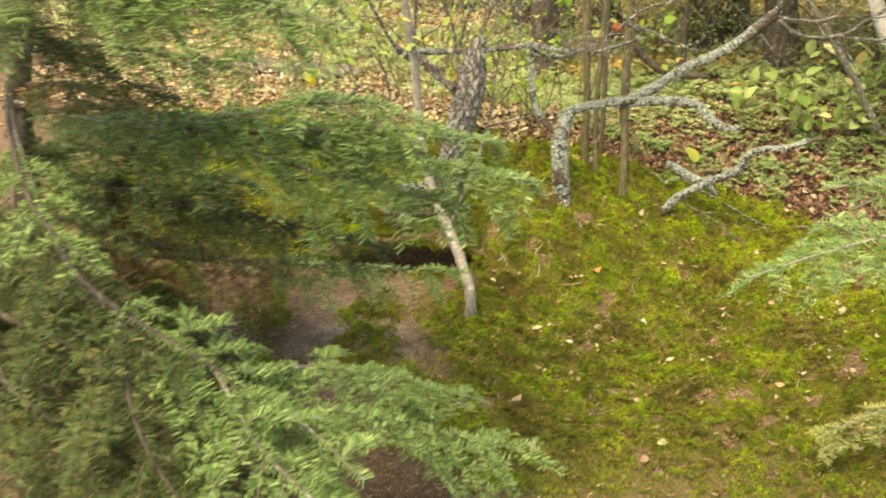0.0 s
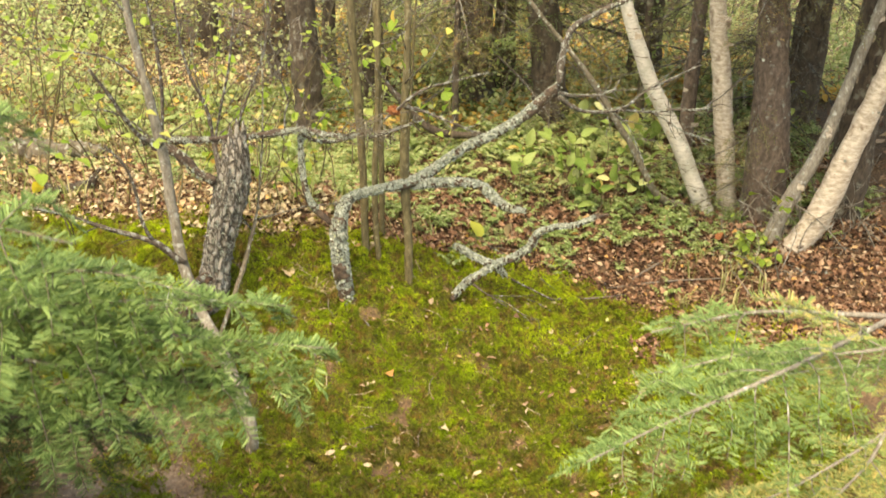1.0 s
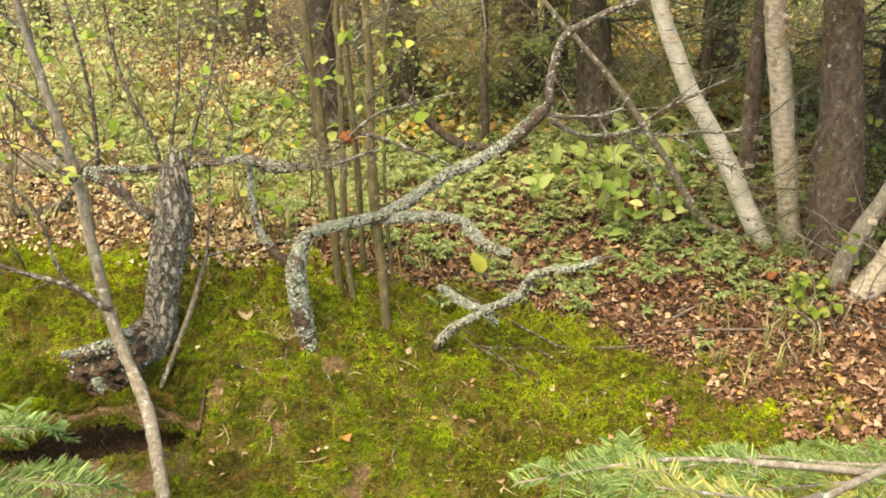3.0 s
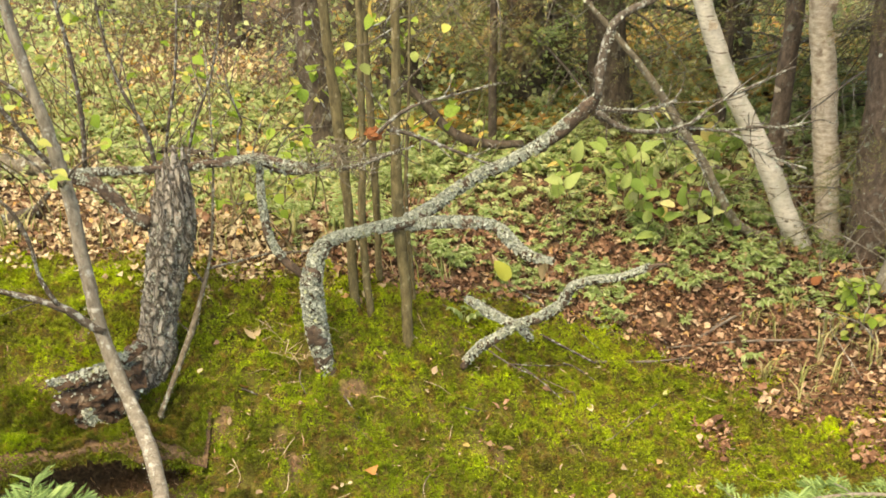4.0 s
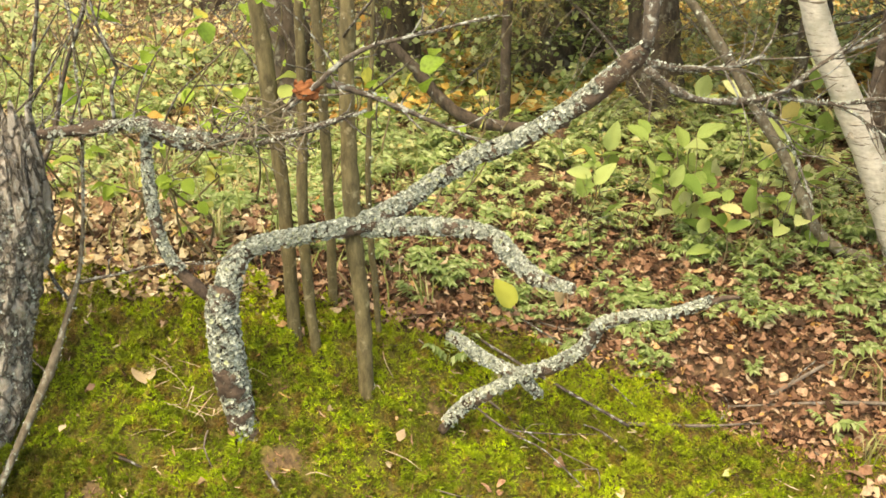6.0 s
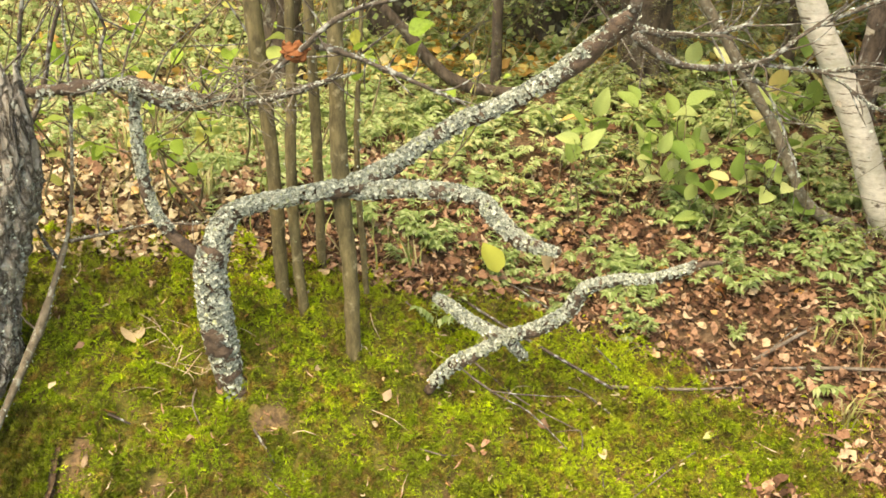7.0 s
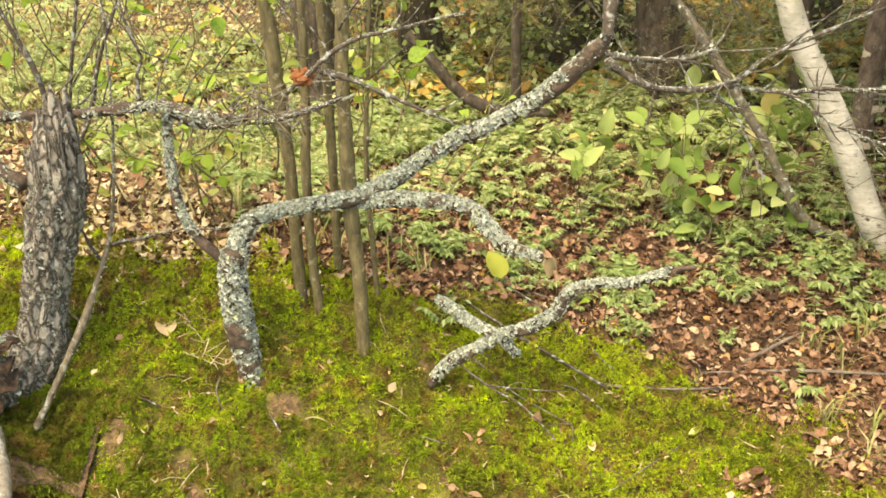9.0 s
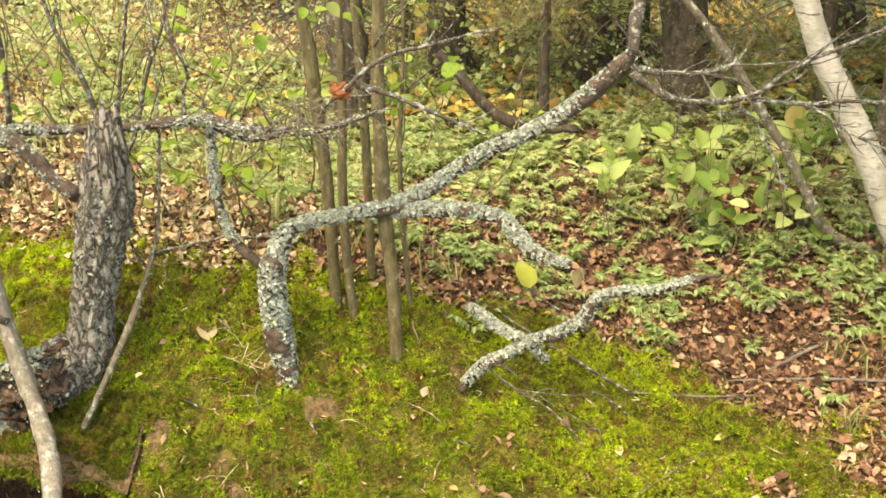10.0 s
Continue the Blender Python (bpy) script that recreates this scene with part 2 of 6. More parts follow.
ORANGE = objects("rust_leaf", [(0.0, (0.22, 0.082, 0.034)), (1.0, (0.30, 0.115, 0.048))], 0.85, 0.15)
DULL_BIRCH = bark("ragged_birch_bark", (0.27, 0.205, 0.145), (0.62, 0.53, 0.42), (0.21, 0.145, 0.10), 0.64, 48, (0.7, 0.7, 1.6), 0.006, 0.8)
ROTTEN = bark("rotten_wood", (0.02, 0.013, 0.009), (0.13, 0.075, 0.045), (0.24, 0.20, 0.15), 0.64, 55, (0.4, 1, 1.6), 0.01, 0.95, 0.6)
WOOD = bark("weathered_wood", (0.07, 0.052, 0.04), (0.22, 0.18, 0.14), (0.34, 0.31, 0.27), 0.66, 50, (1, 1, 0.2), 0.004)

# ---- mesh tools ----
rng = np.random.default_rng(7)


def mesh_ob(name, verts, faces, mat, parent=None, label="", smooth=True):
    me = bpy.data.meshes.new(name)
    me.from_pydata(np.asarray(verts).tolist(), [], faces if isinstance(faces, list) else faces.tolist())
    me.materials.append(mat)
    me.polygons.foreach_set("use_smooth", np.full(len(me.polygons), smooth))
    me.update()
    ob = new(name, me)
    if parent:
        ob.parent = parent
    if label:
        ob["label"] = label
    return ob


def thing(name, place, label, category, group="", kind=""):
    e = new(name)
    e.empty_display_size = 0.05
    e.location = place
    return tagged(e, label, category, group, kind)


def part(name, verts, faces, mat, parent, label="", smooth=True):
    """A part whose vertices are given in the world."""
    shift = np.array(parent.location)
    if parent.parent:
        shift = shift + np.array(parent.parent.location)
    return mesh_ob(name, np.asarray(verts) - shift, faces, mat, parent, label, smooth)


def smooth_line(rows, step):
    """A Catmull-Rom line through rows of x, y, z, r, cut at about the given step."""
    p = np.array(rows, float)
    q = np.vstack([2 * p[0] - p[1], p, 2 * p[-1] - p[-2]])
    out = []
    for k in range(1, len(q) - 2):
        a, b, c, d = q[k - 1], q[k], q[k + 1], q[k + 2]
        n = max(2, int(np.linalg.norm(c[:3] - b[:3]) / step))
        for u in np.arange(n) / n:
            out.append(0.5 * (2 * b + (c - a) * u + (2 * a - 5 * b + 4 * c - d) * u * u + (3 * b - a - 3 * c + d) * u ** 3))
    out.append(p[-1])
    out = np.array(out)
    out[:, 3] = np.maximum(out[:, 3], 0.0006)
    return out


def tube(rows, sides=10, step=0.02, knobs=0.12, wander=0.0, seed=0):
    """A round, knobbly stem with closed ends: vertices and faces."""
    r = np.random.default_rng(seed + 11)
    ln = smooth_line(rows, step)
    n = len(ln)
    if wander:
        w = np.cumsum(r.normal(0, wander, (n, 3)), 0)
        ln[:, :3] += w - np.linspace(0, 1, n)[:, None] * w[-1]
    tang = np.gradient(ln[:, :3], axis=0)
    tang /= np.linalg.norm(tang, axis=1)[:, None] + 1e-9
    ref = np.array([0.3, 1.0, 0.1])
    a = np.cross(tang, ref)
    a /= np.linalg.norm(a, axis=1)[:, None] + 1e-9
    b = np.cross(tang, a)
    ang = np.arange(sides) * 2 * np.pi / sides
    bumps = r.normal(0, 1, (n, sides))
    bumps = (bumps + np.roll(bumps, 1, 0) + np.roll(bumps, 1, 1) + np.roll(bumps, -1, 1)) / 2
    lumps = np.convolve(r.normal(0, 1, n + 8), np.ones(9) / 3, "valid")[:n]
    rad = ln[:, 3:4] * (1 + knobs * bumps + knobs * 0.8 * lumps[:, None])
    ring = ln[:, None, :3] + rad[..., None] * (np.cos(ang)[None, :, None] * a[:, None] + np.sin(ang)[None, :, None] * b[:, None])
    v = ring.reshape(-1, 3)
    k = np.arange(n - 1)[:, None] * sides
    i = np.arange(sides)[None]
    j = (i + 1) % sides
    f = np.stack([k + i, k + j, k + sides + j, k + sides + i], -1).reshape(-1, 4).tolist()
    v = np.vstack([v, ln[0, :3], ln[-1, :3] + tang[-1] * ln[-1, 3] * 0.5])
    c0, c1, last = n * sides, n * sides + 1, (n - 1) * sides
    f += [[(x + 1) % sides, x, c0] for x in range(sides)] + [[last + x, last + (x + 1) % sides, c1] for x in range(sides)]
    return v, f


def join(*pieces):
    vs, fs, base = [], [], 0
    for v, f in pieces:
        vs.append(np.asarray(v))
        fs += [[i + base for i in q] for q in f]
        base += len(v)
    return np.vstack(vs), fs


def turns(yaw, tilt, roll):
    cy, sy, ct, st, cr, sr = np.cos(yaw), np.sin(yaw), np.cos(tilt), np.sin(tilt), np.cos(roll), np.sin(roll)
    z, o = np.zeros_like(yaw), np.ones_like(yaw)
    rz = np.stack([cy, -sy, z, sy, cy, z, z, z, o], -1).reshape(-1, 3, 3)
    rx = np.stack([o, z, z, z, ct, -st, z, st, ct], -1).reshape(-1, 3, 3)
    ry = np.stack([cr, z, sr, z, o, z, -sr, z, cr], -1).reshape(-1, 3, 3)
    return rz @ rx @ ry


def scatter(v, f, places, rot, scale):
    """Copies of a small shape as one big mesh."""
    v, f = np.asarray(v, float), np.asarray(f, int)
    pts = np.einsum("nij,kj->nki", rot, v) * np.asarray(scale).reshape(-1, 1, 1 if np.ndim(scale) == 1 else 3) + places[:, None]
    faces = f[None] + (np.arange(len(places)) * len(v))[:, None, None]
    return pts.reshape(-1, 3), faces.reshape(-1, f.shape[1])


def aim(dirs, roll):
    """Turns that carry +y along dirs, with z as near to up as it goes, rolled by roll."""
    d = dirs / (np.linalg.norm(dirs, axis=1)[:, None] + 1e-9)
    up = np.tile([0.0, 0.0, 1.0], (len(d), 1))
    x = np.cross(d, up)
    x /= np.linalg.norm(x, axis=1)[:, None] + 1e-6
    z = np.cross(x, d)
    c, s = np.cos(roll)[:, None], np.sin(roll)[:, None]
    return np.stack([c * x + s * z, d, c * z - s * x], -1)


# leaf shapes: along +y, unit long
LEAF_V = np.array([(0, 0, 0), (-0.27, 0.28, 0.05), (0, 0.3, -0.02), (0.27, 0.28, 0.05), (-0.30, 0.55, 0.07), (0, 0.6, 0.0), (0.30, 0.55, 0.07),
                   (-0.14, 0.84, 0.03), (0.14, 0.84, 0.03), (0, 1.0, -0.03)])
LEAF_F = np.array([(0, 2, 1), (0, 3, 2), (1, 2, 5), (1, 5, 4), (2, 3, 6), (2, 6, 5), (4, 5, 7), (5, 6, 8), (5, 8, 9), (5, 9, 7)])
ROUND_V = LEAF_V * (1.35, 1, 1.3)
CURL_V = LEAF_V * (1.2, 1, 1) + np.array([(0, 0, 1.1 * (p[1] - 0.5) ** 2 + 1.4 * p[0] ** 2) for p in LEAF_V])
NARROW_V = LEAF_V * (0.55, 1, 1)


def fine_leaf(width, wide_at, cup, bend, wave):
    """A smooth-edged leaf with a folded rib and a pointed tip, along +y."""
    v, f = [], []
    for i in range(10):
        u = i / 9
        w = width * (math.sin(math.pi * u ** wide_at) ** 0.8 if 0 < i < 9 else 0.01)
        for j in range(5):
            s = (j - 2) / 2
            v.append((s * w, u, cup * abs(s) * w + bend * u * u + wave * w * math.sin(9 * u + 2 * s) * abs(s)))
    for i in range(9):
        for j in range(4):
            k = i * 5 + j
            f += [(k, k + 1, k + 6), (k, k + 6, k + 5)]
    return np.array(v), np.array(f)


OVAL_V, OVAL_F = fine_leaf(0.27, 0.8, 0.35, -0.25, 0.12)
DISC_V, DISC_F = fine_leaf(0.40, 0.75, 0.25, -0.15, 0.10)


def crumpled(seed, width, fold, curl, rough):
    """A dry leaf: folded along its rib, bent, torn and uneven at the edge."""
    r = np.random.default_rng(seed)
    v = LEAF_V * (width, 1, 0) + r.normal(0, 0.045, LEAF_V.shape) * (1, 1, 0)
    if seed % 3 == 0:
        v[9] = v[5] + (0.02, 0.12, 0)
    v[:, 2] = fold * np.abs(v[:, 0]) + curl * (v[:, 1] - 0.45) ** 2 + r.normal(0, rough, len(v))
    return v


CRUMPLED = [crumpled(k, w, fo, cu, ro) for k, (w, fo, cu, ro) in enumerate(((0.95, 0.3, 0.5, 0.06), (0.7, 0.9, -0.6, 0.07), (1.1, -0.3, 0.8, 0.07), (0.55, 1.2, 0.9, 0.08), (0.9, 0.15, -0.25, 0.04), (0.35, 0.5, 1.0, 0.07), (1.0, 0.5, 0.3, 0.10), (0.65, -0.8, -0.8, 0.07)))]
DIA_V, DIA_F = np.array([(0, 0, 0), (-0.5, 0.35, 0.0), (0.5, 0.35, 0.0), (0, 1, 0)]), np.array([(0, 2, 3), (0, 3, 1)])

# ---- ground ----
HILLS = [(0.175, 0.0, 2.45, 0.45), (0.013, 0.55, 2.45, 0.4), (0.070, -0.75, 2.5, 0.4), (-0.202, 0.3, 1.85, 0.45), (-0.160, 1.2, 2.3, 0.4), (-0.129, 1.9, 2.9, 0.5), (-0.094, 0.9, 2.7, 0.35),
         (0.066, -0.3, 1.6, 0.5), (0.017, -1.4, 3.0, 0.6), (-0.137, 0.2, 3.3, 0.6), (-0.041, 1.1, 3.4, 0.6), (-0.008, -1.2, 1.6, 0.5), (-0.095, -0.6, 2.05, 0.35)]
EDGE_X = [-3.0, -1.28, -0.78, -0.3, 0.11, 0.44, 0.62, 0.81, 1.14, 1.52, 2.2]
EDGE_Y = [3.0, 2.80, 2.66, 2.53, 2.53, 2.58, 2.63, 2.60, 2.50, 2.22, 1.9]


def waves(x, y, f, seed):
    """Smooth unevenness from a few crossed sine waves, about -1 to 1."""
    r = np.random.default_rng(seed)
    z = np.zeros_like(x)
    for k in range(7):
        a, ph, w = r.uniform(0, 2 * np.pi), r.uniform(0, 6.3), f * r.uniform(0.6, 1.7)
        z = z + np.sin((np.cos(a) * x + np.sin(a) * y) * w + ph + 1.3 * np.sin((np.sin(a) * x - np.cos(a) * y) * w * 0.7))
    return z / 3.2


def height(x, y, hollow=True):
    x, y = np.asarray(x, float), np.asarray(y, float)
    u = 1 / (1 + np.exp(-np.clip(y - 2.3, -9, 9) / 0.35))
    yy = np.clip(y, -30, 9)
    z = -0.174 + 0.607 * u - 0.015 * (yy - 2.3) * u
    for k, a, b, s in HILLS:
        z = z + k * np.exp(-((x - a) ** 2 + (y - b) ** 2) / (2 * s * s))
    # the hollow under the mossy lip of the bank
    if hollow:
        z = z - 0.17 * np.exp(-((x + 0.58) / 0.28) ** 4 - ((y - 2.02) / 0.085) ** 4)
    near = np.exp(-((x - 0.4) / 2.2) ** 2 - ((y - 2.4) / 1.6) ** 2)
    return z + near * (0.014 * waves(x, y, 9, 1) + 0.012 * waves(x, y, 26, 2) + 0.012 * np.abs(waves(x, y, 58, 31))) + (1 - near) * 0.05 * waves(x, y, 2.2, 3)


def moss_at(x, y):
    x, y = np.clip(x, -4, 4), np.clip(y, -0.5, 5)
    edge = np.interp(x, EDGE_X, EDGE_Y) + (0.05 + 0.05 / (1 + np.exp(-(x - 0.9) / 0.1))) * waves(x, y, 11, 4)
    m = 1 / (1 + np.exp(-(edge - y) / 0.02))
    bare = 1 / (1 + np.exp(-(0.55 * waves(x, y, 17, 5) + 0.5 * waves(x, y, 47, 16) - 0.74 + 0.34 * np.exp(-((y - 1.3) / 0.5) ** 2 - ((x - 0.7) / 0.7) ** 2)) / 0.07))
    bare = bare / (1 + np.exp(-(edge - 0.22 - y) / 0.05))
    left = 1 / (1 + np.exp(-np.maximum(x + 0.36 + 0.07 * waves(x, y, 8, 6), (y - 1.93 - 0.02 * waves(x, y, 9, 7)) * 1.5) / 0.03))
    left = np.maximum(left, 0.8 / (1 + np.exp(-(waves(x, y, 12, 19) - 0.25) / 0.1)))
    right = 1 / (1 + np.exp((x - 1.75 - 0.1 * waves(x, y, 6, 8)) / 0.05))
    right = right / (1 + np.exp(-(x + 2.0 + 0.1 * waves(x, y, 6, 18)) / 0.06))
    front = 1 / (1 + np.exp(-(y - 0.75 - 0.2 * waves(x, y, 6, 15)) / 0.05))
    hollow = np.clip(1.6 * np.exp(-((x + 0.58) / 0.29) ** 4 - ((y - 2.02) / 0.10) ** 4), 0, 1)
    return m * (1 - bare) * left * right * front * (1 - hollow)


def axis(lo, hi, step, far):
    inner = np.arange(lo, hi, step)
    grow = np.cumsum(step * 1.22 ** np.arange(1, 60))
    grow = grow[grow < far]
    return np.concatenate([(lo - grow)[::-1], inner, hi + grow])


gx, gy = axis(-2.0, 2.9, 0.02, 90), axis(0.4, 4.2, 0.02, 90)
GX, GY = np.meshgrid(gx, gy)
gz = height(GX, GY)
nx, ny = len(gx), len(gy)
gi = (np.arange(ny - 1)[:, None] * nx + np.arange(nx - 1)[None]).ravel()
ground = mesh_ob("ground", np.stack([GX, GY, gz], -1).reshape(-1, 3), np.stack([gi, gi + 1, gi + nx + 1, gi + nx], -1), ground_material())
tagged(ground, "uneven forest floor with moss, soil and needles", "ground", kind="structure")
at = ground.data.attributes.new("moss", "FLOAT", "POINT")
at.data.foreach_set("value", moss_at(GX, GY).ravel())
at = ground.data.attributes.new("sand", "FLOAT", "POINT")
at.data.foreach_set("value", (1.3 * np.exp(-((GX + 0.64) / 0.17) ** 2 - ((GY - 1.46) / 0.24) ** 2) * (0.6 + 0.4 * waves(GX, GY, 20, 9))).clip(0, 1).ravel())


def on_ground(xy, lift=0.0):
    return np.column_stack([xy, height(xy[:, 0], xy[:, 1]) + lift])


# moss: many small sprigs
def sprig(blades):
    v, f = [], []
    for k in range(blades):
        a = k * 2.4
        lean, h = 0.25 + 0.75 * ((k * 7) % 5) / 5, 1.0 - 0.12 * (k % 3)
        c, s = math.cos(a), math.sin(a)
        n = len(v)
        v += [(-0.19 * s, 0.19 * c, 0), (0.19 * s, -0.19 * c, 0), (lean * c, lean * s, h)]
        f += [(n, n + 1, n + 2)]
    return np.array(v), np.array(f)


def cushions(x, y):
    """Height of the moss cushions over the soil."""
    return 0.034 * np.abs(waves(x, y, 52, 33)) + 0.014 * np.abs(waves(x, y, 130, 34)) - 0.010


def moss_carpet():
    n = 820000
    xy = np.column_stack([rng.uniform(-1.9, 1.85, n), 0.6 + 2.35 * rng.uniform(0, 1, n) ** 0.7])
    keep = rng.uniform(0, 1, n) < moss_at(xy[:, 0], xy[:, 1]) * np.where(xy[:, 0] < -1.0, 0.6, 1.0)
    xy = xy[keep]
    m = len(xy)
    size = 0.0090 * (0.55 + 0.8 * rng.uniform(0, 1, m)) * (1 + 0.3 * waves(xy[:, 0], xy[:, 1], 40, 12))
    # sprigs stand off the cushions, each leaning a little its own way
    e = 0.006
    slope_x = (cushions(xy[:, 0] + e, xy[:, 1]) - cushions(xy[:, 0] - e, xy[:, 1])) / (2 * e)
    slope_y = (cushions(xy[:, 0], xy[:, 1] + e) - cushions(xy[:, 0], xy[:, 1] - e)) / (2 * e)
    up = np.column_stack([-slope_x, -slope_y, np.ones(m)]) + rng.normal(0, 0.42, (m, 3))
    up /= np.linalg.norm(up, axis=1)[:, None]
    side = np.cross(rng.normal(0, 1, (m, 3)), up)
    side /= np.linalg.norm(side, axis=1)[:, None]
    rot = np.stack([side, np.cross(up, side), up], -1)
    size, place = np.maximum(size, 0.005), on_ground(xy, cushions(xy[:, 0], xy[:, 1]))
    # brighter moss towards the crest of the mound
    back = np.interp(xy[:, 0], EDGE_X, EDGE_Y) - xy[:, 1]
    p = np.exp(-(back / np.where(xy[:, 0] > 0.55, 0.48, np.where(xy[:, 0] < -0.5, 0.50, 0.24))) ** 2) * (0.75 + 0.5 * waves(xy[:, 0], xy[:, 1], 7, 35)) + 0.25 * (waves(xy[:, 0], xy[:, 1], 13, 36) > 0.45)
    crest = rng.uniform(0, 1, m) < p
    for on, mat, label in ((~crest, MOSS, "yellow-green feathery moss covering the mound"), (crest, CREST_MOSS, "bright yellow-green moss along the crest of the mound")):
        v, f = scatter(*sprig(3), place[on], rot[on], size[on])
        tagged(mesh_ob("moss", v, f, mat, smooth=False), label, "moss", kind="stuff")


moss_carpet()


def mossy_ledge():
    """The lip of turf that overhangs the hollow: a sheet of soil and roots with moss on it."""
    r = np.random.default_rng(17)

    def top(x, y):
        fade = np.exp(-((x + 0.58) / 0.33) ** 6)
        return height(x, y, False) + 0.004 + fade * (0.012 + 0.085 * np.exp(-((y - 1.975 - 0.02 * waves(x, y, 14, 61)) / 0.085) ** 2))

    xs, us = np.linspace(-0.93, -0.23, 50), np.linspace(0, 1, 14)
    X, U = np.meshgrid(xs, us, indexing="ij")
    front = 1.955 + 0.022 * waves(X, 0 * X, 19, 62)
    Y = front + (2.19 - front) * U
    Z = top(X, Y)
    thick = 0.012 + 0.035 * np.sin(np.pi * np.clip((X + 0.93) / 0.70, 0, 1)) * (0.6 + 0.4 * np.abs(waves(X, Y, 30, 63)))
    over = np.stack([X, Y, Z], -1).reshape(-1, 3)
    under = np.stack([X, Y + 0.018, Z - thick], -1).reshape(-1, 3)
    n, m = X.shape
    k = (np.arange(n - 1)[:, None] * m + np.arange(m - 1)[None]).ravel()
    f = np.stack([k, k + m, k + m + 1, k + 1], -1).tolist() + (np.stack([k, k + 1, k + m + 1, k + m], -1) + n * m).tolist()
    e = np.arange(n - 1) * m
    f += np.stack([e, e + n * m, e + m + n * m, e + m], -1).tolist()
    t = thing("turf_ledge", (-0.58, 2.05, float(height(-0.58, 2.05))), "mossy lip of turf overhanging a dark hollow in the bank", "turf")
    part("soil", np.vstack([over, under]), f, ground.data.materials[0], t)
    c = 26000
    xy = np.column_stack([r.uniform(-0.92, -0.24, c), 1.94 + 0.25 * r.uniform(0, 1, c)])
    xy = xy[xy[:, 1] > 1.95 + 0.022 * waves(xy[:, 0], 0 * xy[:, 0], 19, 62)]
    z = top(xy[:, 0], xy[:, 1])
    edge = xy[:, 1] < 1.985
    z = z - np.where(edge, r.uniform(0, 0.03, len(xy)), -0.5 * cushions(xy[:, 0], xy[:, 1]))
    lean = np.where(edge, 1.0, 0.0) + r.normal(0, 0.45, len(xy))
    v, f = scatter(*sprig(3), np.column_stack([xy, z]), turns(r.normal(0, 0.7, len(xy)), lean, r.normal(0, 0.45, len(xy))), r.uniform(0.006, 0.014, len(xy)))
    tagged(part("moss", v, f, MOSS, t, "olive-green moss hanging over the edge", smooth=False), kind="stuff")


mossy_ledge()

STUB = [(0.096, 2.250, 0.120, 0.0225), (0.082, 2.256, 0.175, 0.0262), (0.069, 2.262, 0.264, 0.0300), (0.063, 2.268, 0.357, 0.0300),
    (0.063, 2.274, 0.415, 0.0285), (0.070, 2.280, 0.452, 0.0240)]
LIMB = [(0.064, 2.27, 0.395, 0.0228), (0.074, 2.29, 0.448, 0.0233), (0.086, 2.31, 0.486, 0.0223), (0.12, 2.33, 0.516, 0.0164),
    (0.217, 2.35, 0.533, 0.0152), (0.323, 2.37, 0.546, 0.0175), (0.402, 2.39, 0.573, 0.0175), (0.483, 2.392, 0.627, 0.0164),
    (0.563, 2.377, 0.684, 0.0161), (0.652, 2.362, 0.729, 0.0158), (0.738, 2.346, 0.786, 0.0163), (0.808, 2.331, 0.851, 0.016),
    (0.852, 2.315, 0.897, 0.0157), (0.869, 2.3, 0.921, 0.0098)]
LIMB_TOP = [(0.870, 2.300, 0.924, 0.0122), (0.877, 2.304, 0.983, 0.0135), (0.887, 2.309, 1.046, 0.0107), (0.920, 2.313, 1.127, 0.0106), 
    (1.018, 2.317, 1.180, 0.0092), (1.154, 2.321, 1.238, 0.0085), (1.317, 2.326, 1.331, 0.0071), (1.527, 2.330, 1.426, 0.0058)]
DROOP = [(0.305, 2.4, 0.528, 0.0126), (0.362, 2.378, 0.537, 0.0165), (0.444, 2.355, 0.55, 0.0154), (0.538, 2.332, 0.553, 0.0151),
    (0.603, 2.31, 0.543, 0.015), (0.639, 2.287, 0.511, 0.016), (0.674, 2.265, 0.482, 0.0149), (0.718, 2.243, 0.47, 0.0108),
    (0.754, 2.22, 0.473, 0.0068)]
LEFT_TWIG = [(0.045, 2.280, 0.427, 0.0141), (0.003, 2.286, 0.468, 0.0130), (-0.025, 2.291, 0.501, 0.0108), (-0.044, 2.297, 0.541, 0.0097), 
    (-0.057, 2.306, 0.608, 0.0107), (-0.061, 2.317, 0.673, 0.0095), (-0.061, 2.329, 0.730, 0.0090), (-0.062, 2.340, 0.757, 0.0074)]
CROSSBAR = [(-0.607, 2.330, 0.744, 0.0112), (-0.522, 2.333, 0.746, 0.0124), (-0.400, 2.337, 0.745, 0.0106), (-0.277, 2.340, 0.748, 0.0106), 
    (-0.181, 2.327, 0.762, 0.0112), (-0.101, 2.313, 0.774, 0.0112), (-0.052, 2.300, 0.780, 0.0123), (0.026, 2.273, 0.771, 0.0098), 
    (0.103, 2.247, 0.768, 0.0085), (0.151, 2.220, 0.784, 0.0048)]
CROSSBAR_UNDER = [(-0.055, 2.335, 0.758, 0.0094), (-0.012, 2.320, 0.738, 0.0076), (0.051, 2.305, 0.736, 0.0076), (0.107, 2.290, 0.748, 0.0052)]
CROSSBAR_ROOT = [(-0.568, 2.33, 0.739, 0.0171), (-0.513, 2.312, 0.722, 0.017), (-0.461, 2.295, 0.685, 0.0171), (-0.425, 2.278, 0.644, 0.0171),
    (-0.368, 2.26, 0.615, 0.0155)]
CROSSBAR_TAIL = [(-0.571, 2.330, 0.739, 0.0109), (-0.615, 2.310, 0.784, 0.0084), (-0.649, 2.290, 0.847, 0.0075), (-0.680, 2.270, 0.917, 0.0066), 
    (-0.737, 2.250, 1.021, 0.0050)]
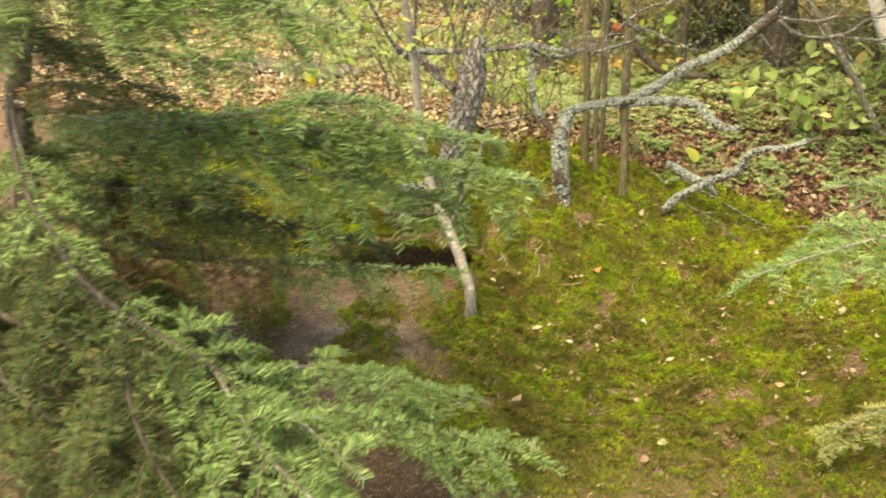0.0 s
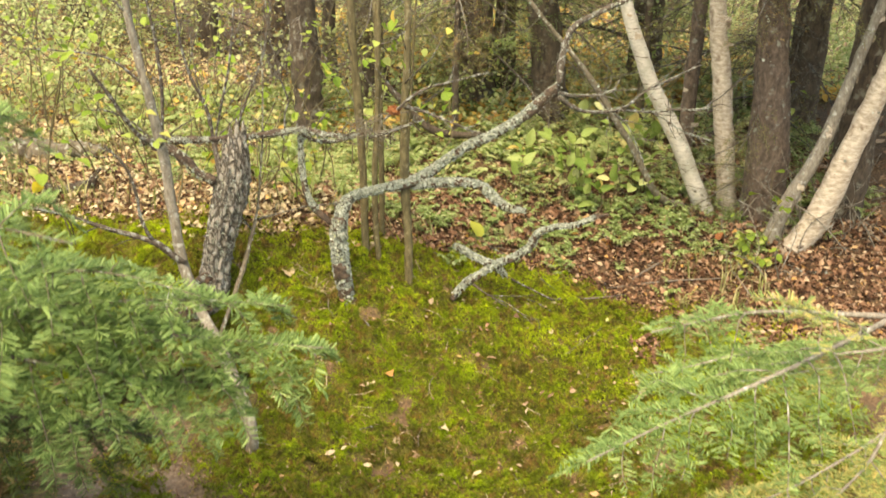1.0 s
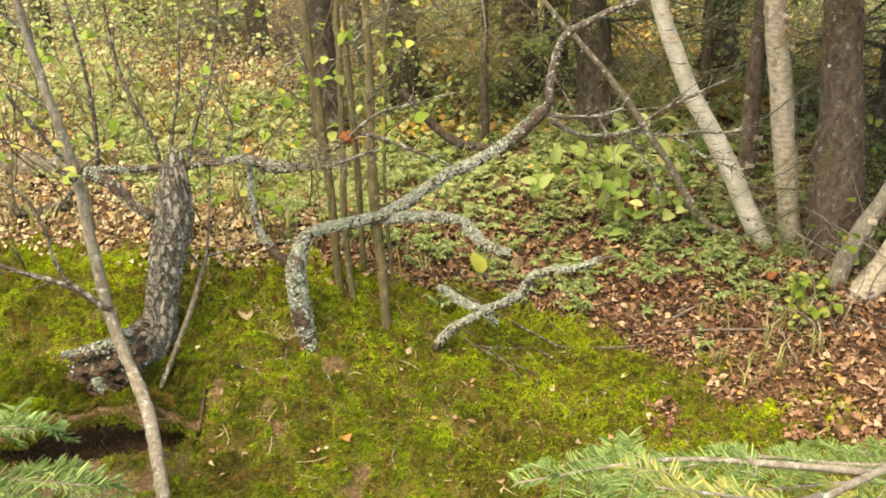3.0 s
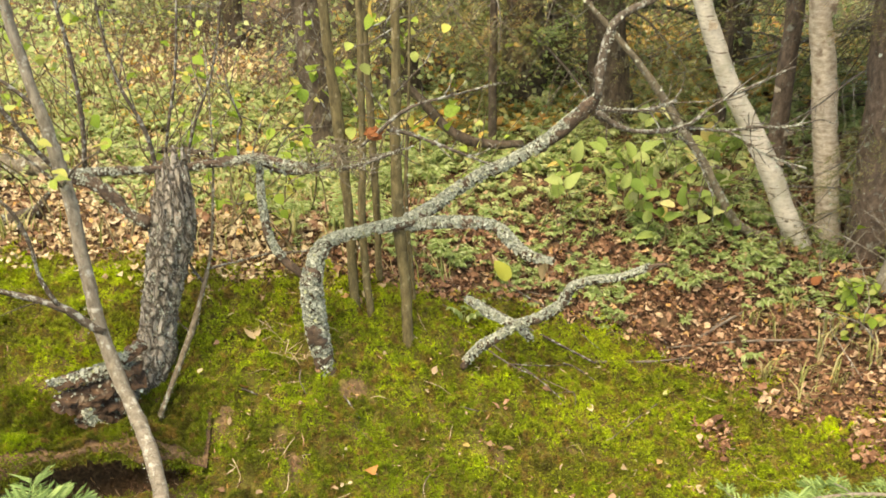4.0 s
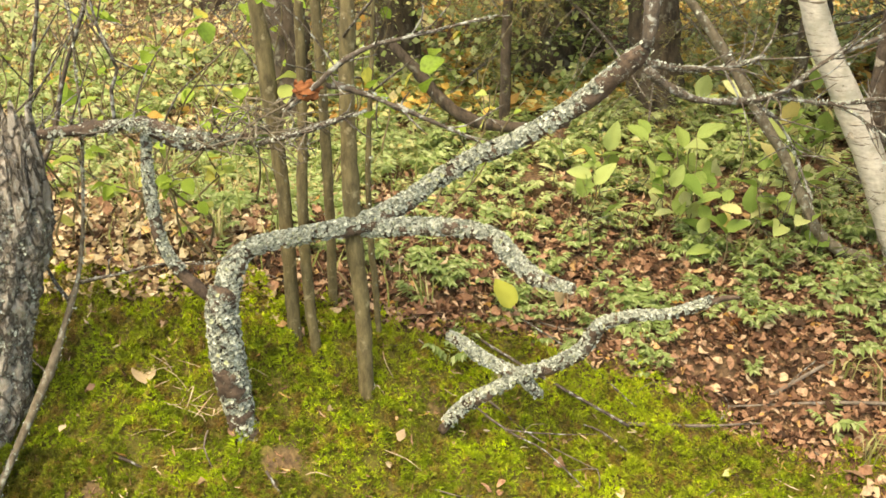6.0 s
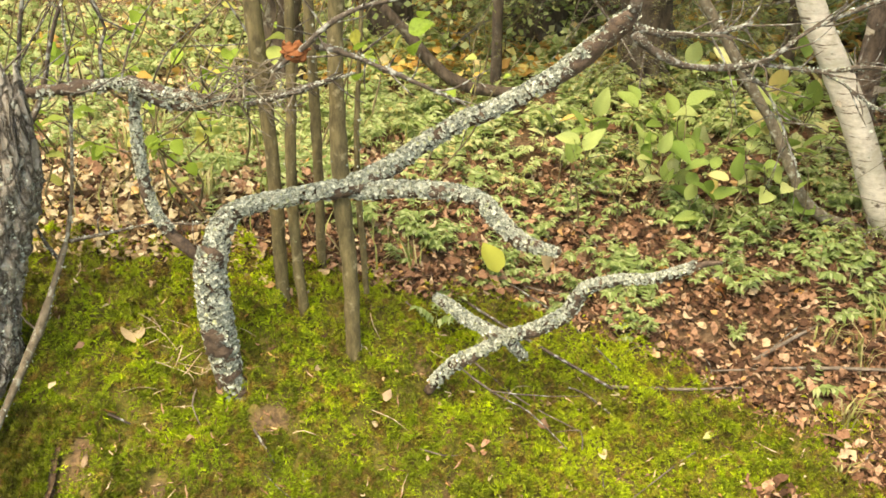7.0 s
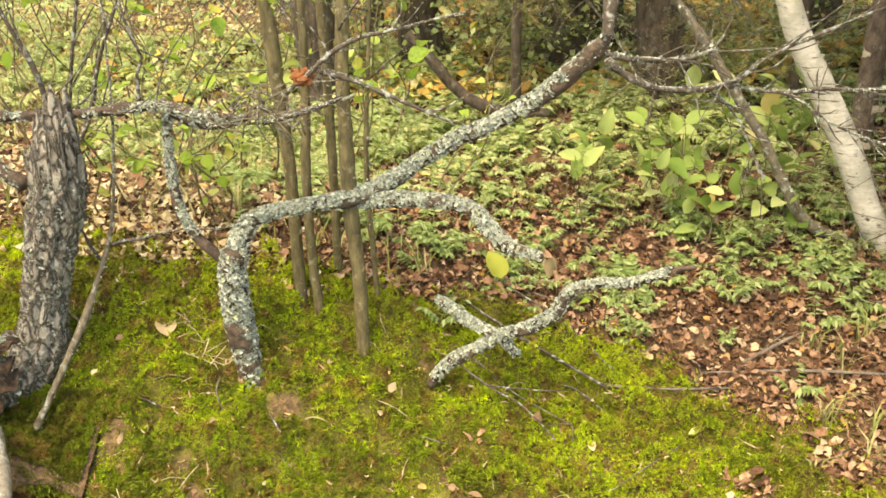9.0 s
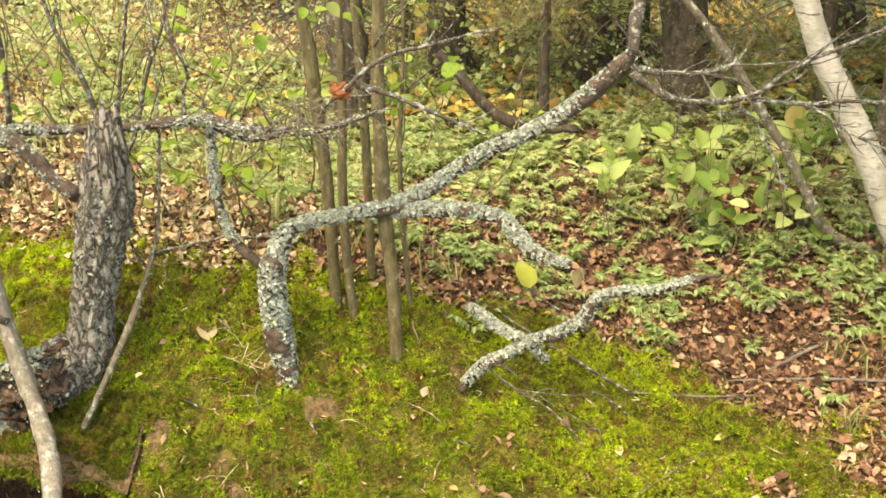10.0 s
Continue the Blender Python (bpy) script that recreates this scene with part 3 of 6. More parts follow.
LOW = [(0.5, 2.33, 0.071, 0.0114), (0.529, 2.325, 0.115, 0.0134), (0.567, 2.321, 0.155, 0.0138), (0.61, 2.316, 0.182, 0.0126),
    (0.674, 2.312, 0.224, 0.012), (0.741, 2.307, 0.252, 0.0134), (0.793, 2.302, 0.289, 0.0138), (0.813, 2.298, 0.327, 0.0132),
    (0.831, 2.293, 0.356, 0.0116), (0.892, 2.288, 0.376, 0.0096), (0.956, 2.284, 0.38, 0.009), (1.012, 2.279, 0.399, 0.0095),
    (1.054, 2.275, 0.419, 0.0076), (1.097, 2.27, 0.425, 0.0038)]
LOW_SIDE = [(0.667, 2.315, 0.219, 0.0122), (0.626, 2.336, 0.228, 0.0123), (0.584, 2.358, 0.243, 0.0124), (0.549, 2.379, 0.261, 0.0125),
    (0.515, 2.4, 0.274, 0.008)]
SAP_A = [(0.336, 2.375, 0.133, 0.0187), (0.335, 2.376, 0.253, 0.0173), (0.329, 2.378, 0.392, 0.0168), (0.321, 2.379, 0.525, 0.018),
    (0.317, 2.379, 0.707, 0.0165), (0.318, 2.376, 0.841, 0.0146), (0.324, 2.373, 0.955, 0.0138), (0.326, 2.37, 1.075, 0.013)]
SAP_B = [(0.234, 2.43, 0.153, 0.0113), (0.224, 2.433, 0.253, 0.0116), (0.213, 2.437, 0.394, 0.0119), (0.212, 2.44, 0.574, 0.0115),
    (0.224, 2.443, 0.756, 0.0107), (0.227, 2.447, 0.902, 0.0099), (0.232, 2.45, 1.065, 0.0092)]
SAP_C = [(0.178, 2.45, 0.194, 0.0146), (0.173, 2.457, 0.338, 0.0143), (0.171, 2.463, 0.49, 0.015), (0.164, 2.47, 0.635, 0.0158),
    (0.155, 2.463, 0.778, 0.0164), (0.15, 2.457, 0.887, 0.016), (0.138, 2.45, 1.066, 0.0145)]
SAP_D = [(0.254, 2.58, 0.204, 0.0112), (0.254, 2.585, 0.409, 0.0109), (0.255, 2.59, 0.595, 0.0117), (0.25, 2.595, 0.785, 0.0113),
    (0.239, 2.6, 1.044, 0.0109)]
SAP_E = [(0.365, 2.500, 0.140, 0.0068), (0.359, 2.505, 0.317, 0.0073), (0.352, 2.510, 0.472, 0.0071), (0.350, 2.515, 0.664, 0.0062), 
    (0.361, 2.520, 0.845, 0.0047)]
STUMP = [(-0.527, 2.200, 0.096, 0.0346), (-0.467, 2.220, 0.120, 0.0514), (-0.410, 2.240, 0.190, 0.0579), (-0.383, 2.260, 0.289, 0.0480),
    (-0.360, 2.267, 0.392, 0.0485), (-0.334, 2.273, 0.492, 0.0525), (-0.312, 2.280, 0.575, 0.0565), (-0.297, 2.280, 0.637, 0.0525), 
    (-0.280, 2.280, 0.685, 0.0358), (-0.264, 2.280, 0.731, 0.0127)]
STUMP_ROOT = [(-0.463, 2.200, 0.125, 0.0491), (-0.515, 2.175, 0.144, 0.0404), (-0.569, 2.150, 0.163, 0.0320), (-0.631, 2.125, 0.216, 0.0235), 
    (-0.692, 2.100, 0.257, 0.0154)]
NEAR_STEM = [(-0.270, 1.660, 0.017, 0.0196), (-0.362, 1.900, 0.137, 0.0195), (-0.432, 2.000, 0.249, 0.0200), (-0.478, 2.040, 0.384, 0.0190), 
    (-0.496, 2.060, 0.543, 0.0173), (-0.505, 2.080, 0.694, 0.0177), (-0.520, 2.100, 0.839, 0.0160), (-0.547, 2.100, 1.027, 0.0142), 
    (-0.568, 2.100, 1.189, 0.0125), (-0.585, 2.100, 1.355, 0.0115)]
NEAR_SIDE = [(-0.388, 2.040, 0.000, 0.0085), (-0.385, 2.070, 0.050, 0.0088), (-0.361, 2.124, 0.120, 0.0090), (-0.324, 2.185, 0.200, 0.0088), (-0.288, 2.242, 0.280, 0.0086),
    (-0.259, 2.288, 0.360, 0.0078), (-0.231, 2.330, 0.450, 0.0060), (-0.216, 2.360, 0.550, 0.0038), (-0.196, 2.370, 0.720, 0.0030), (-0.185, 2.375, 0.900, 0.0024), (-0.180, 2.380, 1.100, 0.0014)]
SIDE_FORK = [(-0.245, 2.310, 0.400, 0.0045), (-0.285, 2.330, 0.450, 0.0035), (-0.300, 2.340, 0.520, 0.0022), (-0.305, 2.345, 0.580, 0.0012)]
SIDE_REACH = [(-0.232, 2.328, 0.445, 0.0036), (-0.140, 2.318, 0.470, 0.0028), (-0.040, 2.300, 0.500, 0.0022), (0.060, 2.235, 0.530, 0.0016), (0.120, 2.220, 0.560, 0.0009)]
NEAR_LEFT = [(-0.463, 2.040, 0.403, 0.0126), (-0.517, 2.032, 0.456, 0.0107), (-0.563, 2.024, 0.497, 0.0088), (-0.701, 2.016, 0.552, 0.0070), 
    (-0.812, 2.008, 0.602, 0.0060), (-0.986, 2.000, 0.658, 0.0051)]
NEAR_LEFT2 = [(-0.557, 2.020, 0.495, 0.0070), (-0.585, 2.015, 0.574, 0.0061), (-0.593, 2.010, 0.670, 0.0051), (-0.616, 2.005, 0.763, 0.0042), 
    (-0.671, 2.000, 0.835, 0.0033)]
BIRCH_A = [(1.8274, 2.92, 0.099, 0.0439), (1.7889, 2.92, 0.187, 0.0398), (1.7247, 2.92, 0.302, 0.0384), (1.6337, 2.92, 0.49, 0.0365),
    (1.5471, 2.92, 0.648, 0.0358), (1.4704, 2.92, 0.781, 0.0335), (1.4142, 2.92, 0.908, 0.0312), (1.3596, 2.92, 1.031, 0.0291),
    (1.299, 2.92, 1.212, 0.0268)]
BIRCH_B = [(1.9288, 2.95, 0.139, 0.0508), (1.9022, 2.95, 0.26, 0.0446), (1.8658, 2.95, 0.491, 0.0451), (1.8272, 2.95, 0.711, 0.0423),
    (1.7982, 2.95, 0.858, 0.0397), (1.7644, 2.95, 1.02, 0.0372), (1.7379, 2.95, 1.195, 0.0348)]
BIRCH_C = [(1.849, 3.350, 0.234, 0.0415), (1.844, 3.350, 0.450, 0.0385), (1.845, 3.350, 0.723, 0.0373), (1.847, 3.350, 0.917, 0.0346), 
    (1.847, 3.350, 1.144, 0.0318)]
SPRUCE_TRUNK = [(2.0527, 2.85, 0.078, 0.1154), (2.0421, 2.85, 0.174, 0.0997), (2.0311, 2.85, 0.403, 0.0889), (2.0105, 2.85, 0.643, 0.0806),
    (1.9834, 2.85, 0.869, 0.0727), (1.9626, 2.85, 1.046, 0.0654), (1.9402, 2.85, 1.233, 0.0602)]
LEAN_BIRCH = [(1.987, 2.550, 0.054, 0.0511), (2.037, 2.542, 0.120, 0.0557), (2.103, 2.533, 0.217, 0.0584), (2.152, 2.525, 0.344, 0.0541), 
    (2.193, 2.517, 0.508, 0.0497), (2.265, 2.508, 0.757, 0.0450), (2.328, 2.500, 1.009, 0.0404)]
LEAN_BIRCH_B = [(1.968, 2.600, 0.154, 0.0341), (1.997, 2.600, 0.261, 0.0317), (2.044, 2.600, 0.375, 0.0294), (2.093, 2.600, 0.465, 0.0291), 
    (2.159, 2.600, 0.642, 0.0266), (2.220, 2.600, 0.887, 0.0221)]
THIN_STEM = [(1.818, 2.95, 0.15, 0.0141), (1.717, 2.953, 0.178, 0.0166), (1.616, 2.957, 0.208, 0.0165), (1.553, 2.96, 0.259, 0.0164),
    (1.51, 2.963, 0.334, 0.015), (1.426, 2.967, 0.479, 0.0146), (1.34, 2.97, 0.603, 0.0142), (1.258, 2.973, 0.721, 0.014),
    (1.172, 2.977, 0.835, 0.0126), (1.083, 2.98, 0.937, 0.0112)]
BG_LOG = [(0.370, 3.600, 0.645, 0.0154), (0.446, 3.600, 0.568, 0.0175), (0.523, 3.600, 0.469, 0.0216), (0.622, 3.600, 0.398, 0.0218), 
    (0.741, 3.600, 0.372, 0.0198), (0.860, 3.600, 0.368, 0.0178)]
BG_TRUNK_A = [(1.299, 3.900, 0.430, 0.0974), (1.282, 3.900, 0.578, 0.0915), (1.244, 3.900, 0.821, 0.0848)]
BG_TRUNK_B = [(0.390, 4.300, 0.241, 0.1071), (0.362, 4.300, 0.596, 0.0892), (0.338, 4.300, 0.946, 0.0794), (0.328, 4.300, 1.168, 0.0736)]
BG_TRUNK_C = [(0.017, 3.900, 0.160, 0.0844), (0.008, 3.900, 0.467, 0.0793), (-0.011, 3.900, 0.896, 0.0738)]
TWIG_R1 = [(0.872, 2.300, 0.895, 0.0072), (0.924, 2.312, 0.882, 0.0060), (0.998, 2.325, 0.874, 0.0054), (1.071, 2.338, 0.883, 0.0048), 
    (1.108, 2.350, 0.894, 0.0036)]
TWIG_R2 = [(0.873, 2.300, 0.883, 0.0084), (0.927, 2.309, 0.844, 0.0079), (0.977, 2.318, 0.822, 0.0073), (1.052, 2.327, 0.814, 0.0067), 
    (1.125, 2.336, 0.821, 0.0067), (1.167, 2.344, 0.840, 0.0061), (1.218, 2.353, 0.878, 0.0061), (1.299, 2.362, 0.912, 0.0054), 
    (1.368, 2.371, 0.939, 0.0042), (1.448, 2.380, 0.970, 0.0030)]
TWIG_R3 = [(1.117, 2.350, 0.817, 0.0049), (1.190, 2.350, 0.807, 0.0049), (1.263, 2.350, 0.801, 0.0049), (1.346, 2.350, 0.807, 0.0043), 
    (1.428, 2.350, 0.804, 0.0043), (1.510, 2.350, 0.819, 0.0030)]
TWIG_R4 = [(1.257, 2.350, 0.801, 0.0037), (1.299, 2.338, 0.779, 0.0037), (1.348, 2.325, 0.745, 0.0031), (1.420, 2.312, 0.714, 0.0031), 
    (1.490, 2.300, 0.695, 0.0024)]
TWIG_R5 = [(1.093, 2.350, 0.810, 0.0031), (1.138, 2.345, 0.777, 0.0031), (1.180, 2.340, 0.721, 0.0025), (1.211, 2.335, 0.657, 0.0025), 
    (1.238, 2.330, 0.608, 0.0019)]
TWIG_L1 = [(0.227, 2.220, 0.832, 0.0042), (0.285, 2.212, 0.882, 0.0047), (0.324, 2.204, 0.919, 0.0046), (0.384, 2.196, 0.950, 0.0034), 
    (0.488, 2.188, 0.977, 0.0028), (0.589, 2.180, 1.003, 0.0017)]
TWIG_L2 = [(0.308, 2.220, 0.878, 0.0059), (0.367, 2.215, 0.863, 0.0041), (0.425, 2.210, 0.839, 0.0041), (0.507, 2.205, 0.803, 0.0035), 
    (0.566, 2.200, 0.776, 0.0018)]
TWIG_L3 = [(0.174, 2.220, 0.770, 0.0060), (0.244, 2.213, 0.791, 0.0054), (0.306, 2.207, 0.814, 0.0047), (0.367, 2.200, 0.835, 0.0023)]


# ---- dead wood ----
def lichen_on(rows, amount, size, seed, lo=0.0, hi=1.0, upper=0.75):
    """Crinkled lichen flakes set on the skin of a branch, more on its upper side."""
    r = np.random.default_rng(seed)
    ln = smooth_line(rows, 0.01)
    k = (r.uniform(lo, hi, int(amount * 1.5)) * (len(ln) - 1)).astype(int)
    tang = np.gradient(ln[:, :3], axis=0)[k]
    tang /= np.linalg.norm(tang, axis=1)[:, None]
    d = r.normal(0, 1, (len(k), 3)) * (1, 1, 0.9) + (0, -0.1, upper * 0.5)
    d -= (d * tang).sum(1)[:, None] * tang
    d /= np.linalg.norm(d, axis=1)[:, None]
    p = ln[k, :3] + tang * r.uniform(-0.008, 0.008, (len(k), 1)) + d * (ln[k, 3] * r.uniform(0.92, 1.10, len(k)))[:, None]
    # colonies with gaps of bare bark between them, closed above and broken below
    colony = sum(np.sin(p @ w + ph) for w, ph in zip(r.normal(0, 1, (6, 3)) * ((70,), (95,), (130,), (190,), (260,), (330,)), r.uniform(0, 6, 6))) / 2
    on = colony + upper * 1.3 * d[:, 2] + r.normal(0, 0.2, len(k)) > -0.55
    k, d, p = k[on], d[on], p[on]
    flake_v = np.array([(0, 0, 0.1)] + [(math.cos(a) * q, math.sin(a) * q, z) for a, q, z in ((0, 1, .3), (0.9, .75, .55), (1.8, 1.05, .2), (2.8, .8, .6), (3.7, 1, .3), (4.6, .7, .7), (5.4, 1, .35))])
    flake_f = np.array([(0, i, i % 7 + 1) for i in range(1, 8)])
    d = d + r.normal(0, 0.5, d.shape)
    d /= np.linalg.norm(d, axis=1)[:, None]
    t = r.normal(0, 1, (len(k), 3))
    x = np.cross(t, d)
    x /= np.linalg.norm(x, axis=1)[:, None]
    rot = np.stack([x, np.cross(d, x), d], -1)
    return scatter(flake_v, flake_f, p, rot, size * (0.4 + 0.9 * r.uniform(0, 1, len(k)) ** 2))


def limb(parent, name, rows, mat, seed, sides=12, step=0.012, knobs=0.10, flakes=0, flake=0.006, lo=0.0, hi=1.0, label=""):
    v, f = tube(rows, sides, step, knobs, 0.0006, seed)
    ob = part(name, v, f, mat, parent, label)
    if flakes:
        lv, lf = lichen_on(rows, flakes, flake, seed, lo, hi)
        part("lichen", lv, lf, LICHEN, ob, "pale grey-green crusty lichen", smooth=False)["kind"] = "stuff"
    return ob


def offshoots(rows, count, length, seed, spread=0.8, up=0.2):
    """Fine bare twiglets along a twig."""
    r = np.random.default_rng(seed)
    ln = smooth_line(rows, 0.02)
    out = []
    for _ in range(count):
        k = r.integers(len(ln) // 5, len(ln) - 1)
        d = np.gradient(ln[:, :3], axis=0)[k]
        d = d / np.linalg.norm(d) + r.normal(0, spread, 3) + (0, 0, up)
        d /= np.linalg.norm(d)
        n = length * r.uniform(0.4, 1.2)
        p, rad = ln[k, :3], min(ln[k, 3] * 0.6, 0.0022)
        q = p + d * n * 0.5 + r.normal(0, n * 0.07, 3)
        e = q + (d + r.normal(0, 0.35, 3)) * n * 0.5
        out.append(tube([(*p, rad), (*q, rad * 0.75), (*e, 0.0007)], 5, 0.03, 0.1, 0, int(r.integers(999))))
    return out


def hero_branch():
    t = thing("dead_tree", STUB[0][:3], "dead crooked tree limb crusted with grey-green lichen, rising from the moss", "dead tree")
    limb(t, "trunk", STUB, GREY_BARK, 1, 14, 0.01, 0.14, 5200, 0.0048, 0.0, 1.0)
    limb(t, "limb", LIMB, GREY_BARK, 2, 14, 0.012, 0.14, 13000, 0.0044)
    limb(t, "upper_limb", LIMB_TOP, TWIG_BARK, 3, 10, 0.015, 0.12, 420, 0.0036)
    limb(t, "drooping_limb", DROOP, GREY_BARK, 4, 12, 0.01, 0.14, 8000, 0.0044)
    limb(t, "side_limb", LEFT_TWIG, GREY_BARK, 5, 10, 0.012, 0.13, 2600, 0.0034, 0.25, 1.0)
    for k, rows in enumerate((TWIG_R1, TWIG_R2, TWIG_R3, TWIG_R4, TWIG_R5)):
        limb(t, "twig", rows, TWIG_BARK, 10 + k, 7, 0.02, 0.14, 260, 0.0024)
        for v, f in offshoots(rows, 15, 0.12, 30 + k):
            part("twiglet", v, f, TWIG_BARK, t)


def low_branch():
    t = thing("dead_branch", LOW[0][:3], "fallen dead branch with blue-grey lichen leaning out of the moss", "branch")
    limb(t, "stem", LOW, GREY_BARK, 21, 12, 0.01, 0.13, 4200, 0.0042, 0.05, 0.93)
    limb(t, "fork", LOW_SIDE, GREY_BARK, 22, 10, 0.01, 0.14, 2400, 0.0042)
    limb(t, "stub", [(0.672, 2.312, 0.220, 0.010), (0.690, 2.318, 0.192, 0.011), (0.706, 2.325, 0.170, 0.009), (0.712, 2.328, 0.158, 0.004)], GREY_BARK, 23, 9, 0.008, 0.14, 700, 0.004)
    limb(t, "twig", [(0.560, 2.320, 0.150, 0.003), (0.640, 2.280, 0.105, 0.0026), (0.720, 2.255, 0.070, 0.002), (0.800, 2.200, 0.010, 0.0012)], TWIG_BARK, 24, 6, 0.02, 0.1)
    limb(t, "twig", [(0.640, 2.280, 0.105, 0.0022), (0.730, 2.270, 0.100, 0.0018), (0.830, 2.260, 0.105, 0.001)], TWIG_BARK, 25, 6, 0.02, 0.1)


def crossbar():
    t = thing("broken_tree", STUMP[1][:3], "broken old tree stump with furrowed grey bark and bare branch", "stump")
    v, f = tube(STUMP, 56, 0.008, 0.02, 0.0004, 41)
    ring = np.arange(len(v)) % 56 * 2 * np.pi / 56
    line_ = smooth_line(STUMP, 0.008)
    n = len(line_) * 56
    mid = np.repeat(line_[:, :3], 56, 0)
    h = v[:n, 2]
    cell = ring[:n] * 5 + 0.55 * np.sin(h * 19 + 2 * ring[:n]) + 0.35 * np.sin(h * 47)
    plate = np.abs(np.sin(cell)) * (0.55 + 0.45 * np.abs(np.sin(h * 44 + 5 * np.floor(cell / np.pi) + 0.8 * np.sin(ring[:n] * 4))) ** 0.5)
    v[:n] = mid + (v[:n] - mid) * (0.80 + 0.32 * np.sqrt(plate) + 0.05 * np.random.default_rng(5).normal(0, 1, n))[:, None]
    top = v[:, 2] > 0.62
    v[top, 2] += 0.06 * np.sin(v[top, 0] * 130) * np.sin(v[top, 1] * 150) + 0.05 * np.clip(v[top, 0] + 0.36, -0.05, 0.05) / 0.05
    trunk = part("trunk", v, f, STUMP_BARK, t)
    lv, lf = lichen_on(STUMP, 4200, 0.0028, 42, 0.0, 0.95, 0.0)
    part("lichen", lv, lf, LICHEN, trunk, "flakes of pale lichen", smooth=False)["kind"] = "stuff"
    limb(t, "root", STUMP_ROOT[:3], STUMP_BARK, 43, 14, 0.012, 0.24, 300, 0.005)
    for k, (p, q, wide, flat, flakes, lab) in enumerate((
        ((-0.40, 2.12, 0.25), (-0.66, 2.07, 0.235), 0.030, 0.35, 700, "rotten root slab crusted with lichen"),
        ((-0.42, 2.12, 0.20), (-0.63, 2.06, 0.20), 0.034, 0.30, 60, "dark rotten wood slab"),
        ((-0.44, 2.10, 0.15), (-0.66, 2.08, 0.155), 0.030, 0.30, 40, "dark rotten wood slab"),
        ((-0.545, 2.06, 0.20), (-0.505, 2.05, 0.045), 0.026, 0.45, 900, "loose bark slab grown over with lichen"),
        ((-0.45, 2.11, 0.10), (-0.60, 2.08, 0.10), 0.028, 0.35, 40, "dark rotten wood slab"),
        ((-0.40, 2.15, 0.30), (-0.47, 2.08, 0.29), 0.020, 0.5, 260, "splinter of reddish rotten wood"))):
        p, q = np.array(p), np.array(q)
        r = np.random.default_rng(480 + k)
        rows = [(*(p + (q - p) * u + r.normal(0, 0.006, 3)), wide * w) for u, w in ((0, 0.7), (0.3, 1.0), (0.6, 0.95), (0.85, 0.75), (1.0, 0.3))]
        v, f = tube(rows, 16, 0.008, 0.22, 0, 480 + k)
        # flattened across its thinnest way, and splintered along the grain
        thin = np.array((0.0, -0.35, 0.94)) if k != 3 else np.array((0.25, -0.95, 0.1))
        off = (v - (p + q) / 2) @ thin
        v = v - np.outer(off * (1 - flat), thin) + thin * (0.004 * np.sin(v[:, :1] * 160 + v[:, 1:2] * 90))
        slab = part("rotten_slab", v, f, ROTTEN, t, lab, smooth=False)
        lv, lf = lichen_on([(a_, b_, c_, d_ * 0.6) for a_, b_, c_, d_ in rows], flakes, 0.0055, 490 + k, 0.1, 1.0, 0.6)
        part("lichen", lv, lf, LICHEN, slab, "pale grey-green crusty lichen", smooth=False)["kind"] = "stuff"
    limb(t, "crooked_branch", CROSSBAR_ROOT, GREY_BARK, 44, 10, 0.012, 0.14, 900, 0.0036)
    limb(t, "cross_branch", CROSSBAR, GREY_BARK, 45, 10, 0.010, 0.16, 4200, 0.0032)
    limb(t, "cross_branch_fork", CROSSBAR_UNDER, GREY_BARK, 46, 9, 0.012, 0.1, 90, 0.005)
    limb(t, "tail", CROSSBAR_TAIL, TWIG_BARK, 47, 8, 0.02, 0.08)
    for k, rows in enumerate((TWIG_L1, TWIG_L2, TWIG_L3)):
        limb(t, "twig", rows, TWIG_BARK, 50 + k, 7, 0.02, 0.12, 160, 0.0022)
        for v, f in offshoots(rows, 8, 0.08, 60 + k):
            part("twiglet", v, f, TWIG_BARK, t)
    for v, f in offshoots(CROSSBAR, 9, 0.22, 70, 0.5, 0.9):
        part("twiglet", v, f, TWIG_BARK, t)
    for k, rows in enumerate(SHOOTS):
        limb(t, "shoot", rows, TWIG_BARK, 75 + k, 7, 0.03, 0.06)
        for v, f in offshoots(rows, 7, 0.22, 750 + k, 0.6, 0.3):
            part("twiglet", v, f, TWIG_BARK, t)


SHOOTS = (
    [(-0.113, 2.33, 0.762, 0.004), (-0.111, 2.33, 0.84, 0.0036), (-0.095, 2.33, 0.879, 0.0034), (-0.122, 2.33, 0.958, 0.003), (-0.129, 2.33, 1.027, 0.002), (-0.16, 2.33, 1.12, 0.0012)],
    [(-0.545, 2.36, 0.747, 0.0065), (-0.528, 2.36, 0.908, 0.006), (-0.531, 2.36, 1.092, 0.0055), (-0.546, 2.36, 1.209, 0.005), (-0.56, 2.36, 1.45, 0.003)],
    [(-0.34, 2.42, 0.60, 0.006), (-0.298, 2.5, 0.70, 0.0055), (-0.257, 2.5, 0.825, 0.005), (-0.18, 2.5, 1.004, 0.004), (-0.13, 2.5, 1.265, 0.003)],
    [(-0.355, 2.36, 0.60, 0.008), (-0.375, 2.45, 0.709, 0.007), (-0.39, 2.45, 0.828, 0.006), (-0.436, 2.45, 0.944, 0.005), (-0.465, 2.45, 1.102, 0.004), (-0.47, 2.45, 1.3, 0.003)],
    [(-0.36, 2.4, 0.56, 0.006), (-0.375, 2.55, 0.682, 0.005), (-0.339, 2.55, 0.83, 0.0045), (-0.303, 2.55, 0.98, 0.004), (-0.275, 2.55, 1.17, 0.003)],
)

